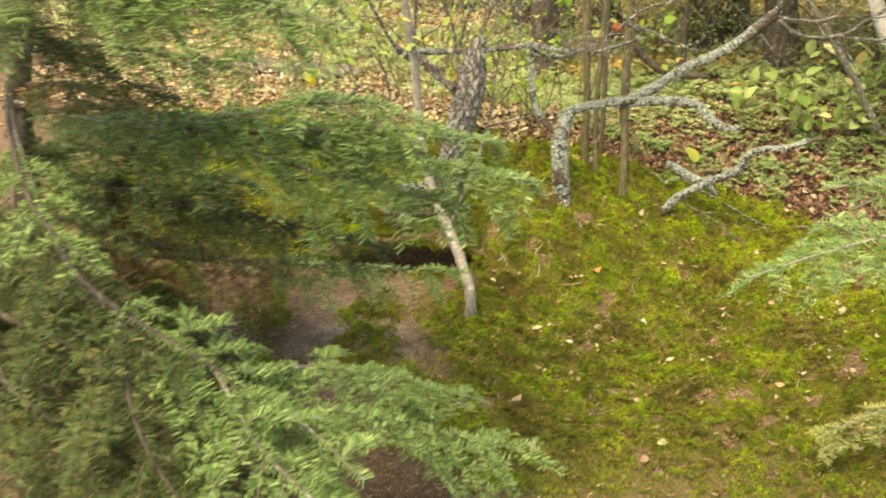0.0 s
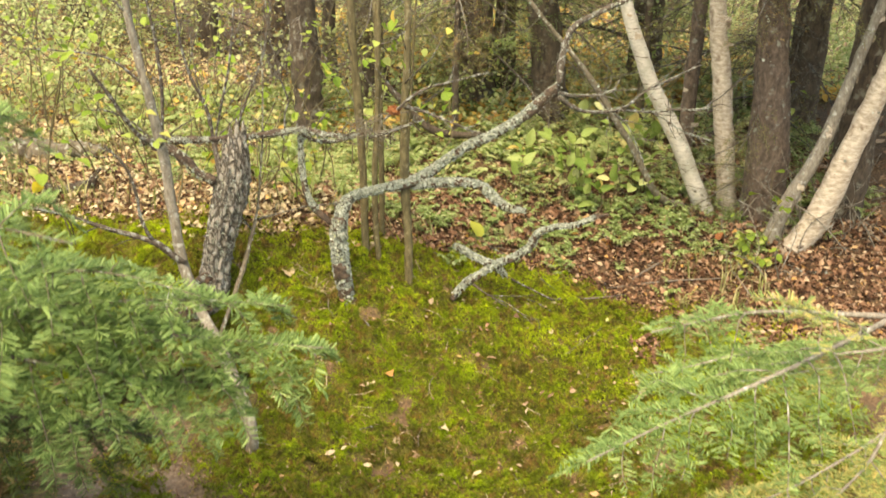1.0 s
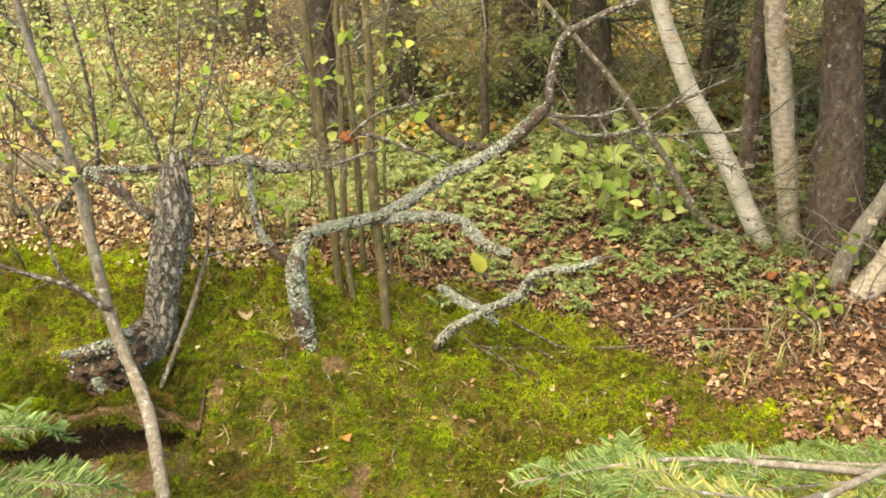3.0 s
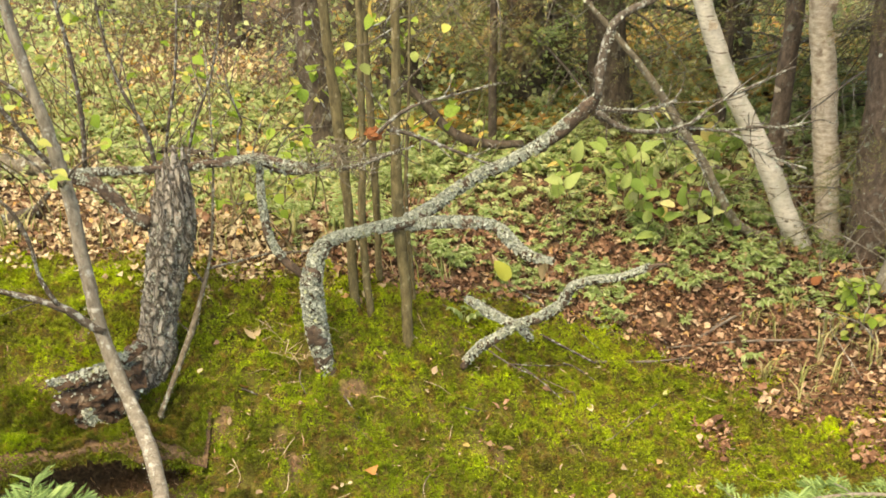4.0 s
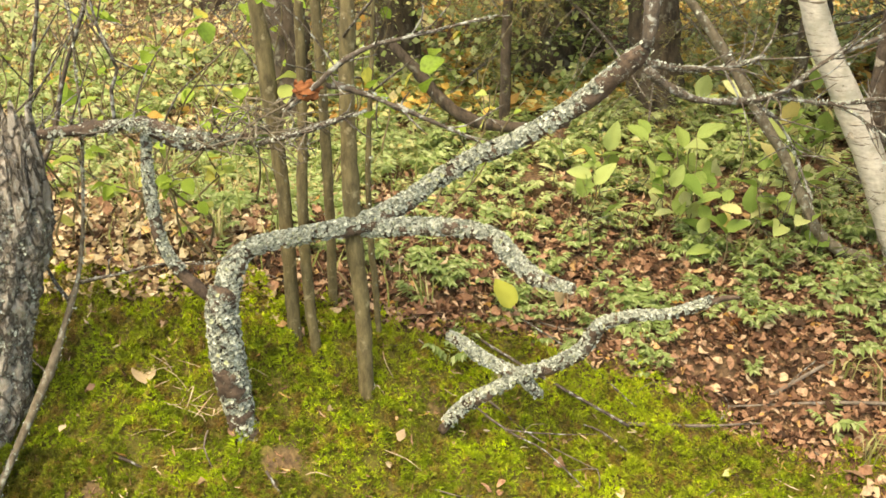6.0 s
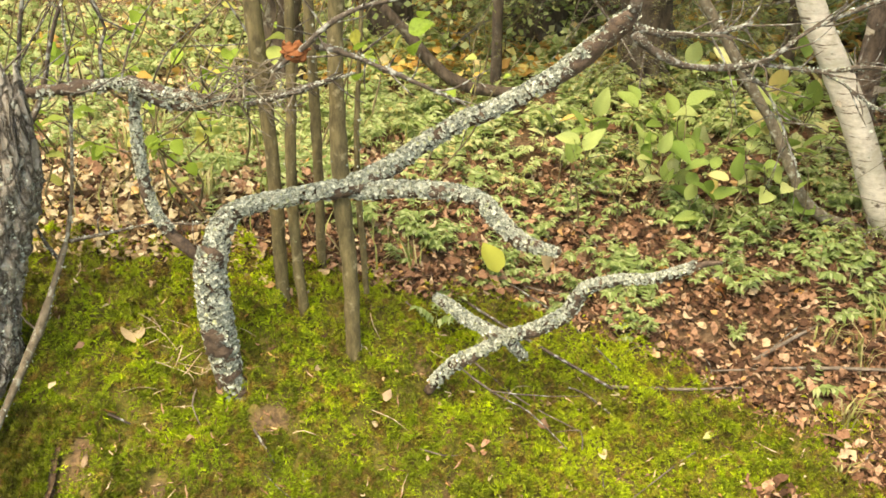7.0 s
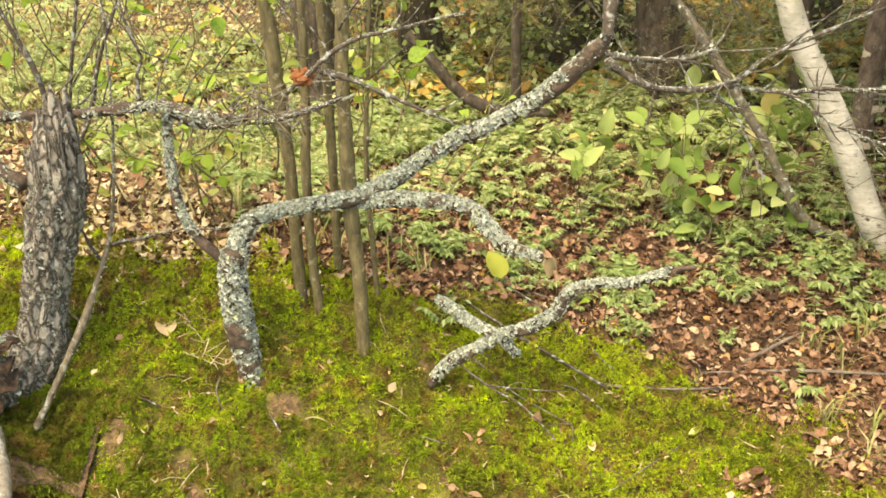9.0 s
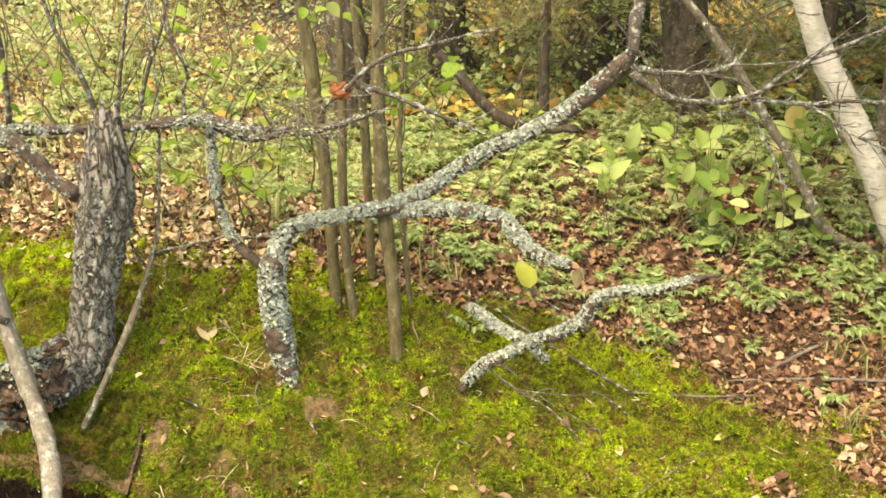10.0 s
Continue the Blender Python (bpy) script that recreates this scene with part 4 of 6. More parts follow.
hero_branch()
low_branch()
crossbar()


# ---- living stems ----
def grown_on(rows, height_to, taper=0.6, lean=None):
    """Lengthens a stem upwards, past the top of the view."""
    a, b = np.array(rows[-2]), np.array(rows[-1])
    d = (b - a)[:3] / np.linalg.norm((b - a)[:3]) if lean is None else np.array(lean)
    n = (height_to - b[2]) / max(d[2], 0.3)
    ext = [tuple(np.r_[b[:3] + d * n * k, b[3] * (1 - (1 - taper) * k)]) for k in (0.35, 0.7, 1.0)]
    return list(rows) + ext


def rooted(rows):
    """Lets the foot sink into the ground."""
    p = np.array(rows[0])
    g = float(height(p[0], p[1]))
    foot = (p[0], p[1], min(p[2], g) - 0.05, p[3] * 1.15)
    return [foot] + [tuple(q) for q in rows]


def leaf_spray(centre, count, reach, size, seed, shape=ROUND_V):
    r = np.random.default_rng(seed)
    p = np.array(centre) + r.normal(0, reach, (count, 3))
    rot = turns(r.uniform(0, 6.3, count), r.normal(-0.3, 0.5, count), r.normal(0, 0.5, count))
    return scatter(DISC_V, DISC_F, p, rot, size * r.uniform(0.6, 1.2, count))


def saplings():
    for k, (rows, top) in enumerate(((SAP_A, 3.4), (SAP_B, 3.0), (SAP_C, 3.2), (SAP_D, 3.0), (SAP_E, 1.6))):
        rows = grown_on(rooted(rows), top)
        t = thing("sapling", rows[1][:3], "slender olive-brown sapling stem standing in a clump in the moss" if k < 4 else "thin young shoot beside the sapling clump", "tree", "sapling clump")
        limb(t, "stem", rows, SAP_BARK, 80 + k, 14, 0.018, 0.045, 90, 0.003)
        r = np.random.default_rng(90 + k)
        for q in range(3):
            z = r.uniform(0.65, 1.2)
            ln = smooth_line(rows, 0.03)
            p = ln[np.abs(ln[:, 2] - z).argmin(), :3]
            d = r.normal(0, 1, 3) * (1, 0.7, 0.3) + (0, 0, 0.45)
            d *= r.uniform(0.12, 0.28) / np.linalg.norm(d)
            tw = [(*p, 0.0025), (*(p + d * 0.5 + r.normal(0, 0.01, 3)), 0.002), (*(p + d), 0.001)]
            limb(t, "twig", tw, TWIG_BARK, 100 + 5 * k + q, 6, 0.03, 0.08)
            if q == 0:
                v, f = leaf_spray(p + d, 4, 0.03, 0.045, 130 + k)
                part("leaves", v, f, BRIGHT, t, "bright green round leaves", smooth=True)


def near_sapling():
    t = thing("young_tree", NEAR_STEM[0][:3], "slim grey-barked young tree with thin forked side twigs", "tree")
    limb(t, "stem", grown_on(rooted(NEAR_STEM), 2.9), STEM_BARK, 150, 12, 0.02, 0.05, 500, 0.0028)
    for k, rows in enumerate((NEAR_SIDE, SIDE_FORK, SIDE_REACH, NEAR_LEFT, NEAR_LEFT2)):
        limb(t, "twig", rows, OLIVE_BARK if k == 0 else TWIG_BARK, 151 + k, 7, 0.02, 0.12, 500 if k == 0 else 60, 0.0024)
        for v, f in offshoots(rows, 4, 0.09, 155 + k):
            part("twiglet", v, f, TWIG_BARK, t)
    return t


TRUNKS = []


def peel(t, rows, count, seed):
    """Curls of loose bark standing off a birch trunk."""
    r = np.random.default_rng(seed)
    ln = smooth_line(rows, 0.02)
    for _ in range(count):
        k = r.integers(3, max(5, int(len(ln) * 0.45)))
        c, rad = ln[k, :3], ln[k, 3]
        a0, h, out = r.uniform(3.2, 6.2), r.uniform(0.012, 0.05), r.uniform(0.2, 0.7)
        v = []
        for j in range(6):
            a, q = a0 + j * 0.16, rad * (1.02 + out * (j / 5) ** 2)
            for s in (-1, 1):
                v.append(c + (math.cos(a) * q, math.sin(a) * q, s * h * (1 - 0.12 * j) / 2 + r.normal(0, 0.002)))
        part("bark_curl", np.array(v), [[2 * j, 2 * j + 2, 2 * j + 3, 2 * j + 1] for j in range(5)], DULL_BIRCH, t)


def trunks():
    bark_curl = "white birch trunk with peeling bark and dark marks, leaning"
    for rows, name, mat, label, cat, sides, kn, top, cnt in (
        (BIRCH_A, "birch", BIRCH_BARK, bark_curl, "tree", 18, 0.03, 4.0, 60),
        (BIRCH_B, "birch", DULL_BIRCH, "pale upright birch trunk with ragged brown bark", "tree", 18, 0.05, 4.0, 200),
        (BIRCH_C, "birch", SPRUCE_BARK, "dull grey birch trunk standing behind the others", "tree", 14, 0.04, 4.0, 60),
        (LEAN_BIRCH, "birch", DULL_BIRCH, "thick birch trunk leaning out of the thicket", "tree", 18, 0.04, 3.0, 80),
        (LEAN_BIRCH_B, "birch", STEM_BARK, "grey side stem leaning beside the thick birch", "tree", 12, 0.05, 2.6, 80),
        (SPRUCE_TRUNK, "spruce", SPRUCE_BARK, "straight spruce trunk with scaly grey-brown bark", "tree", 22, 0.04, 4.5, 500),
        (THIN_STEM, "bent_stem", OLIVE_BARK, "thin crooked grey stem bent over the litter", "tree", 10, 0.08, 2.0, 160),
        (BG_TRUNK_A, "spruce", BROWN_BARK, "shaded thick trunk in the undergrowth", "tree", 16, 0.05, 4.5, 0),
        (BG_TRUNK_B, "spruce", BROWN_BARK, "dark spruce trunk behind the saplings", "tree", 16, 0.05, 5.0, 0),
        (BG_TRUNK_C, "spruce", BROWN_BARK, "dark rough trunk behind the broken stump", "tree", 16, 0.05, 5.0, 0),
    ):
        rows = grown_on(rooted(rows), top)
        t = thing(name, rows[1][:3], label, cat, "trunks in the wood")
        limb(t, "trunk", rows, mat, len(label), sides, 0.03, kn, cnt, 0.0055, 0.0, 0.6)
        TRUNKS.append((t, name, rows))
        if name == "birch":
            peel(t, rows, 9, len(label))
    t = thing("fallen_log", BG_LOG[2][:3], "dark fallen branch lying in the undergrowth", "log")
    limb(t, "log", BG_LOG, BROWN_BARK, 170, 10, 0.03, 0.08)


saplings()
YOUNG_TREE = near_sapling()
trunks()


# ---- evergreen boughs ----
NEEDLE_V = np.array([(0, 0, 0), (-0.044, 0.25, 0.01), (0.044, 0.25, 0.01), (-0.042, 0.82, 0.02), (0.042, 0.82, 0.02), (0, 1, 0.015)])
NEEDLE_F = np.array([(0, 2, 1), (1, 2, 4), (1, 4, 3), (3, 4, 5)])


def bough(axis_rows, twig_len, spacing, seed, droop=0.12, needle=0.019, dense=9.0, bare=0.0, flat=0.25, second=True, plain=False, start=0.0):
    """An evergreen bough: axis, side twigs in a flat spray, and needles on all the young wood."""
    r = np.random.default_rng(seed)
    ln = smooth_line(axis_rows, spacing)
    n = len(ln)
    tang = np.gradient(ln[:, :3], axis=0)
    tang /= np.linalg.norm(tang, axis=1)[:, None]
    wood, segs = [tube(axis_rows, 7, 0.03, 0.06, 0, seed)], []
    young, first = int(n * max(bare, start)), max(1, int(n * start))
    for k in range(max(young, 1), n - 1):
        segs.append((ln[k, :3], ln[k + 1, :3]))
    for k in range(first, n - 1):
        u = (k - first) / (n - 1 - first)
        for sgn in (-1, 1):
            if r.uniform() < 0.12:
                continue
            side = np.cross(tang[k], (0, 0, 1)) * sgn
            side /= np.linalg.norm(side) + 1e-6
            d = side * 0.85 + tang[k] * r.uniform(0.45, 0.8) + np.array((0, 0, r.normal(0, flat)))
            d /= np.linalg.norm(d)
            m = twig_len * (1.0 - 0.55 * u) * r.uniform(0.6, 1.15) * min(1.0, 0.35 + 3 * u)
            if m < 0.02:
                continue
            pts = [ln[k, :3] + d * m * q + np.array((0, 0, -droop * m * q * q)) + (r.normal(0, 0.006, 3) if q > 0 else 0) for q in (0, 0.35, 0.7, 1.0)]
            rad = max(ln[k, 3] * 0.45, 0.0009)
            wood.append(tube([(*p, rad * (1 - 0.7 * j / 3)) for j, p in enumerate(pts)], 3 if plain else 5, 0.12 if plain else 0.05, 0.05, 0, k))
            segs += list(zip(pts[:-1], pts[1:]))
            if second and m > 0.10:
                for q in ((0.3, 0.45, 0.6, 0.75, 0.88) if plain else (0.26, 0.5, 0.74)):
                    for s2 in (-1, 1):
                        p0 = ln[k, :3] + d * m * q + np.array((0, 0, -droop * m * q * q))
                        d2 = np.cross(d, (0, 0, 1)) * s2 * 0.8 + d * 0.75 + r.normal(0, 0.12 if plain else 0.07, 3)
                        d2 /= np.linalg.norm(d2)
                        e = p0 + d2 * m * (1.05 - q) * r.uniform(0.35, 0.6) + np.array((0, 0, -0.01))
                        segs.append((p0, e))
    a = np.array([s[0] for s in segs])
    b = np.array([s[1] for s in segs])
    length = np.linalg.norm(b - a, axis=1)
    count = np.maximum((length * dense * 100).astype(int), 2)
    k = np.repeat(np.arange(len(segs)), count)
    q = r.uniform(0, 1, len(k))
    p = a[k] + (b - a)[k] * q[:, None]
    d = (b - a)[k] / length[k][:, None]
    side = np.cross(d, (0, 0, 1))
    side /= np.linalg.norm(side, axis=1)[:, None] + 1e-6
    sg = r.choice([-1.0, 1.0], len(k))
    dirs = d * r.uniform(0.4, 0.7, len(k))[:, None] + side * (sg * r.uniform(0.75, 1.0, len(k)))[:, None] + np.array((0, 0, 1.0)) * r.uniform(-0.05, 0.55, len(k))[:, None]
    nv, nf = scatter(*((DIA_V * (0.16, 1, 1), DIA_F) if plain else (NEEDLE_V, NEEDLE_F)), p, aim(dirs, r.uniform(-0.6, 0.6, len(k))), needle * r.uniform(0.7, 1.15, len(k)))
    return join(*wood), (nv, nf)


def fir_tree():
    """A young fir beside the path: only its trunk and the boughs that reach in."""
    trunk = [(-1.78, 1.3, -0.2, 0.05), (-1.71, 1.3, 0.33, 0.045), (-1.66, 1.3, 0.75, 0.04), (-1.60, 1.3, 1.17, 0.036), (-1.5, 1.3, 2.4, 0.02)]
    t = thing("fir_tree", (-1.78, 1.3, float(height(-1.78, 1.3))), "young fir with drooping green boughs over the bank", "tree")
    limb(t, "trunk", trunk, BROWN_BARK, 200, 14, 0.03, 0.06)
    # axis, length of the side twigs, droop, share of the axis that is bare, needles
    boughs = (
        ([(-1.60, 1.25, 1.17, 0.009), (-1.20, 0.75, 1.30, 0.007), (-0.93, 0.42, 1.30, 0.006), (-0.66, 0.28, 1.28, 0.004), (-0.38, 0.22, 1.22, 0.002)], 0.28, 0.85, 0.1, FIR),
        ([(-1.60, 1.25, 1.30, 0.009), (-1.25, 0.90, 1.37, 0.007), (-0.95, 0.75, 1.35, 0.005), (-0.58, 0.72, 1.27, 0.002)], 0.30, 0.85, 0.15, FIR),
        ([(-1.58, 1.20, 1.40, 0.008), (-1.10, 0.50, 1.40, 0.006), (-0.82, 0.32, 1.34, 0.004), (-0.52, 0.26, 1.26, 0.002)], 0.30, 0.9, 0.15, FIR),
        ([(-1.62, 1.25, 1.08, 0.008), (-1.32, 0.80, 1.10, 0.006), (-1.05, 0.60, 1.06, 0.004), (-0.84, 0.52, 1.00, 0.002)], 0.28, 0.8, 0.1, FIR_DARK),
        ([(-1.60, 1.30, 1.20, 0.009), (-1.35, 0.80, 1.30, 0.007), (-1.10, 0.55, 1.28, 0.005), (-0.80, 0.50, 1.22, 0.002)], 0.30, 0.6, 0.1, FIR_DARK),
        ([(-1.66, 1.28, 0.80, 0.007), (-1.21, 0.95, 0.83, 0.006), (-0.83, 0.82, 0.85, 0.005), (-0.54, 0.78, 0.87, 0.004), (-0.32, 0.77, 0.87, 0.003), (-0.12, 0.78, 0.84, 0.002)], 0.26, 0.9, 0.15, FIR),
        ([(-0.90, 0.85, 0.83, 0.006), (-0.66, 0.72, 0.80, 0.005), (-0.44, 0.68, 0.76, 0.004), (-0.20, 0.70, 0.70, 0.002)], 0.22, 0.8, 0.1, FIR),
        ([(-0.78, 0.82, 0.85, 0.005), (-0.64, 0.96, 0.83, 0.004), (-0.53, 1.08, 0.79, 0.003), (-0.42, 1.18, 0.74, 0.002)], 0.16, 0.8, 0.1, FIR),
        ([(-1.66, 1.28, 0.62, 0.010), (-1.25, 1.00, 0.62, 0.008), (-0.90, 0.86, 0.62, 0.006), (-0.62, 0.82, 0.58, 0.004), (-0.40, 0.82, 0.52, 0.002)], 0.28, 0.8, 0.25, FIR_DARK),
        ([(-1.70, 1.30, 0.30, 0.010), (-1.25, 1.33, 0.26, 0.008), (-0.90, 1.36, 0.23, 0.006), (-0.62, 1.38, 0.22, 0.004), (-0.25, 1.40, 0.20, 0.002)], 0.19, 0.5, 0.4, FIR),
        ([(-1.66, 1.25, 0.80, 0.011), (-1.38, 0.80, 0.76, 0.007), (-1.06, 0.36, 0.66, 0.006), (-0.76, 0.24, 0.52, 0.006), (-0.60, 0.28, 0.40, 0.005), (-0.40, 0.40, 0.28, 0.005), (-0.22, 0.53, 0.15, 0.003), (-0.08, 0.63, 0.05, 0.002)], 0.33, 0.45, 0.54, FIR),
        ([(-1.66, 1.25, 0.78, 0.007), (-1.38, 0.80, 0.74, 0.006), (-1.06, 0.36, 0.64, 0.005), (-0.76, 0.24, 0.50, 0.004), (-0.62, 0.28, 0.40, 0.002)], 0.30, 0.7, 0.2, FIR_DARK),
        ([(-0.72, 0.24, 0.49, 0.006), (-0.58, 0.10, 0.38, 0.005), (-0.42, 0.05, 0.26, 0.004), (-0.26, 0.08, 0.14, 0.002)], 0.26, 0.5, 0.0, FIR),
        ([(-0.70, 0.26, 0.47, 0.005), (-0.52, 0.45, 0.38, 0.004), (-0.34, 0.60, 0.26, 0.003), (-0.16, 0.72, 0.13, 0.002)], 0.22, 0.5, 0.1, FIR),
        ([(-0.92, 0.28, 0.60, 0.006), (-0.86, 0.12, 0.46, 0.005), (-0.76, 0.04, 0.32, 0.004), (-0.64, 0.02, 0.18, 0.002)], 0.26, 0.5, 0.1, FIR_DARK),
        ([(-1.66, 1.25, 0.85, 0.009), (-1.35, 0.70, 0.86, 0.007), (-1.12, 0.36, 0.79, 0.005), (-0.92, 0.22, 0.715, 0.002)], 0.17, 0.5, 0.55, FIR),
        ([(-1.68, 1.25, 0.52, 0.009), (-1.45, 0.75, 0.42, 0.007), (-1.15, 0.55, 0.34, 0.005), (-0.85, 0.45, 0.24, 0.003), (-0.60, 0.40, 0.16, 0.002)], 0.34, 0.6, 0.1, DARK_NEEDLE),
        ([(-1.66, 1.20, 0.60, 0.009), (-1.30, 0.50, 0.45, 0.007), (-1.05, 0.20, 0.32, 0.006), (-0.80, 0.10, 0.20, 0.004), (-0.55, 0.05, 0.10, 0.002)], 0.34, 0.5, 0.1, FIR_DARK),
        ([(-1.70, 1.30, 0.45, 0.008), (-1.40, 1.15, 0.42, 0.006), (-1.10, 1.10, 0.38, 0.004), (-0.80, 1.10, 0.33, 0.002)], 0.30, 0.6, 0.1, FIR_DEAD),
        ([(-1.72, 1.30, 0.22, 0.008), (-1.45, 1.00, 0.12, 0.006), (-1.15, 0.90, 0.06, 0.004), (-0.90, 0.88, 0.02, 0.002)], 0.30, 0.6, 0.1, FIR_DEAD),
        ([(-1.20, 0.96, 0.83, 0.006), (-0.84, 0.85, 0.88, 0.005), (-0.62, 0.80, 0.93, 0.004), (-0.45, 0.76, 0.94, 0.003), (-0.28, 0.72, 0.90, 0.002)], 0.24, 0.7, 0.1, FIR),
        ([(-1.55, 0.90, 0.62, 0.008), (-1.36, 0.45, 0.55, 0.007), (-1.07, 0.30, 0.50, 0.005), (-0.86, 0.20, 0.43, 0.004), (-0.70, 0.12, 0.33, 0.002)], 0.27, 0.5, 0.1, FIR_DARK),
        ([(-1.50, 0.80, 0.52, 0.008), (-1.25, 0.30, 0.44, 0.006), (-1.09, 0.20, 0.37, 0.004), (-0.95, 0.10, 0.29, 0.002)], 0.27, 0.5, 0.1, FIR_DARK),
        ([(-0.84, 0.30, 0.50, 0.006), (-0.54, 0.20, 0.40, 0.004), (-0.38, 0.12, 0.31, 0.002)], 0.22, 0.5, 0.1, FIR),
        ([(-0.80, 0.82, 0.85, 0.005), (-0.48, 0.75, 0.83, 0.004), (-0.26, 0.73, 0.80, 0.003), (-0.03, 0.75, 0.75, 0.002)], 0.21, 0.7, 0.1, FIR),
        ([(-1.60, 0.90, 0.45, 0.008), (-1.35, 0.30, 0.30, 0.006), (-1.15, 0.15, 0.20, 0.004), (-0.95, 0.02, 0.12, 0.002)], 0.28, 0.5, 0.1, FIR_DARK),
    )
    r = np.random.default_rng(205)
    full, middle = len(boughs), (5, 6, 7, 20, 24)
    for k in range(9):
        z, x1, y1 = 0.15 + 0.1 * k, r.uniform(-1.25, -0.85), r.uniform(0.75, 1.45)
        a, e = np.array((-1.72 + 0.08 * z, 1.3, z)), np.array((x1, y1, z - r.uniform(0.0, 0.12)))
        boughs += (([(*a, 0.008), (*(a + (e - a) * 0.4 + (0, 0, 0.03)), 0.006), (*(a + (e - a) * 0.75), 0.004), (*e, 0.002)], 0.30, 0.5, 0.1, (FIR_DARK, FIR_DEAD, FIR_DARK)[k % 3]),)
    for k, (rows, tw, dr, start, mat) in enumerate(boughs):
        rough = mat in (FIR_DEAD, DARK_NEEDLE) or k >= full
        wide = 0.046 if k < 3 else 0.055 if k in middle[:3] else 0.05 if k in middle else 0.065
        (wv, wf), (nv, nf) = bough(rows, tw, wide, 210 + k, dr, 0.030 if k in middle else 0.026, 6.5 if rough else 7.5, 0.25, 0.12 if rough else 0.34, True, rough, start)
        b = part("bough", wv, wf, OLIVE_BARK if mat is FIR and start < 0.4 else BROWN_BARK, t)
        # Needles of the inner boughs carry their shade as a darker colour.
        tagged(part("needles", nv, nf, mat, b, {FIR: "soft green flat needles", FIR_DEAD: "dry brown needles"}.get(mat, "dark green needles of the shaded inner boughs"), smooth=False), kind="stuff")


def right_fir():
    t = thing("fir_sapling", (1.95, 1.25, float(height(1.95, 1.25))), "small fir with yellowing needles beside the mossy mound", "tree")
    limb(t, "trunk", [(1.96, 1.25, -0.3, 0.026), (1.95, 1.25, 0.3, 0.022), (1.93, 1.24, 0.8, 0.016), (1.92, 1.24, 1.3, 0.008)], BROWN_BARK, 230, 10, 0.03, 0.05)
    for k, (rows, mat, tw, dr, start) in enumerate((
        ([(1.94, 1.25, 0.36, 0.010), (1.70, 1.27, 0.35, 0.008), (1.495, 1.29, 0.33, 0.006), (1.25, 1.36, 0.31, 0.005), (1.05, 1.37, 0.27, 0.003), (0.90, 1.39, 0.24, 0.002)], FIR, 0.2, 0.3, 0.1),
        ([(1.94, 1.25, 0.32, 0.010), (1.70, 1.25, 0.30, 0.008), (1.50, 1.28, 0.29, 0.006), (1.30, 1.30, 0.26, 0.004), (1.12, 1.34, 0.22, 0.002)], FIR_YELLOW, 0.15, 0.3, 0.1),
        ([(1.94, 1.25, 0.28, 0.009), (1.60, 1.10, 0.20, 0.007), (1.30, 1.02, 0.10, 0.005), (1.00, 0.98, 0.00, 0.003), (0.80, 0.96, -0.10, 0.002)], FIR_YELLOW, 0.20, 0.3, 0.3),
        ([(1.94, 1.25, 0.18, 0.007), (1.60, 0.98, 0.08, 0.005), (1.30, 0.86, 0.00, 0.003), (1.05, 0.82, -0.06, 0.002)], FIR_DEAD, 0.2, 0.3, 0.2),
        ([(1.94, 1.25, 0.66, 0.011), (1.60, 0.95, 0.74, 0.010), (1.20, 0.70, 0.77, 0.008), (0.98, 0.58, 0.77, 0.006), (0.78, 0.50, 0.75, 0.005), (0.58, 0.45, 0.71, 0.003), (0.42, 0.42, 0.66, 0.002)], FIR, 0.26, 0.55, 0.62),
        ([(1.20, 0.70, 0.77, 0.007), (1.02, 0.72, 0.78, 0.006), (0.86, 0.72, 0.79, 0.004), (0.64, 0.70, 0.77, 0.002)], FIR, 0.22, 0.6, 0.35),
        ([(1.10, 0.65, 0.77, 0.006), (1.00, 0.55, 0.84, 0.005), (0.88, 0.50, 0.90, 0.003), (0.80, 0.48, 0.93, 0.002)], FIR_YELLOW, 0.12, 0.2, 0.3),
        ([(1.30, 0.76, 0.77, 0.006), (1.16, 0.58, 0.66, 0.005), (1.05, 0.48, 0.56, 0.004), (0.90, 0.42, 0.48, 0.002)], FIR_YELLOW, 0.16, 0.5, 0.45),
    )):
        (wv, wf), (nv, nf) = bough(rows, tw, 0.064, 240 + k, dr, 0.026, 7.5, 0.15, 0.28, start=start)
        b = part("bough", wv, wf, STEM_BARK, t)
        tagged(part("needles", nv, nf, mat, b, "yellowing needles" if mat is not FIR else "green needles", smooth=False), kind="stuff")


fir_tree()
right_fir()


# ---- spruces in the background ----
def spruce_boughs():
    """Bough shapes shared by the background spruces: wood and needles along +y, 1 m reach."""
    out = []
    for k, (drop, mat, dense) in enumerate(((0.35, DARK_NEEDLE, 1.1), (0.55, DARK_NEEDLE, 1.0), (0.2, FIR, 1.1), (0.45, FIR_DEAD, 0.4), (0.3, None, 0))):
        rows = [(0, 0, 0, 0.010), (0.02, 0.3, 0.02 - drop * 0.10, 0.008), (-0.01, 0.65, -drop * 0.45, 0.005), (0.02, 1.0, -drop * 0.8, 0.002)]
        (wv, wf), (nv, nf) = bough(rows, 0.45, 0.07, 260 + k, 0.5, 0.030, max(dense, 0.1), 0.1, 0.3, True, True)
        wood = bpy.data.meshes.new("bough")
        wood.from_pydata(wv.tolist(), [], wf)
        wood.materials.append(TWIG_BARK)
        leaf = None
        if mat:
            leaf = bpy.data.meshes.new("needles")
            leaf.from_pydata(nv.tolist(), [], nf.tolist())
            leaf.materials.append(mat)
        out.append((wood, leaf))
    return out


BOUGHS = spruce_boughs()


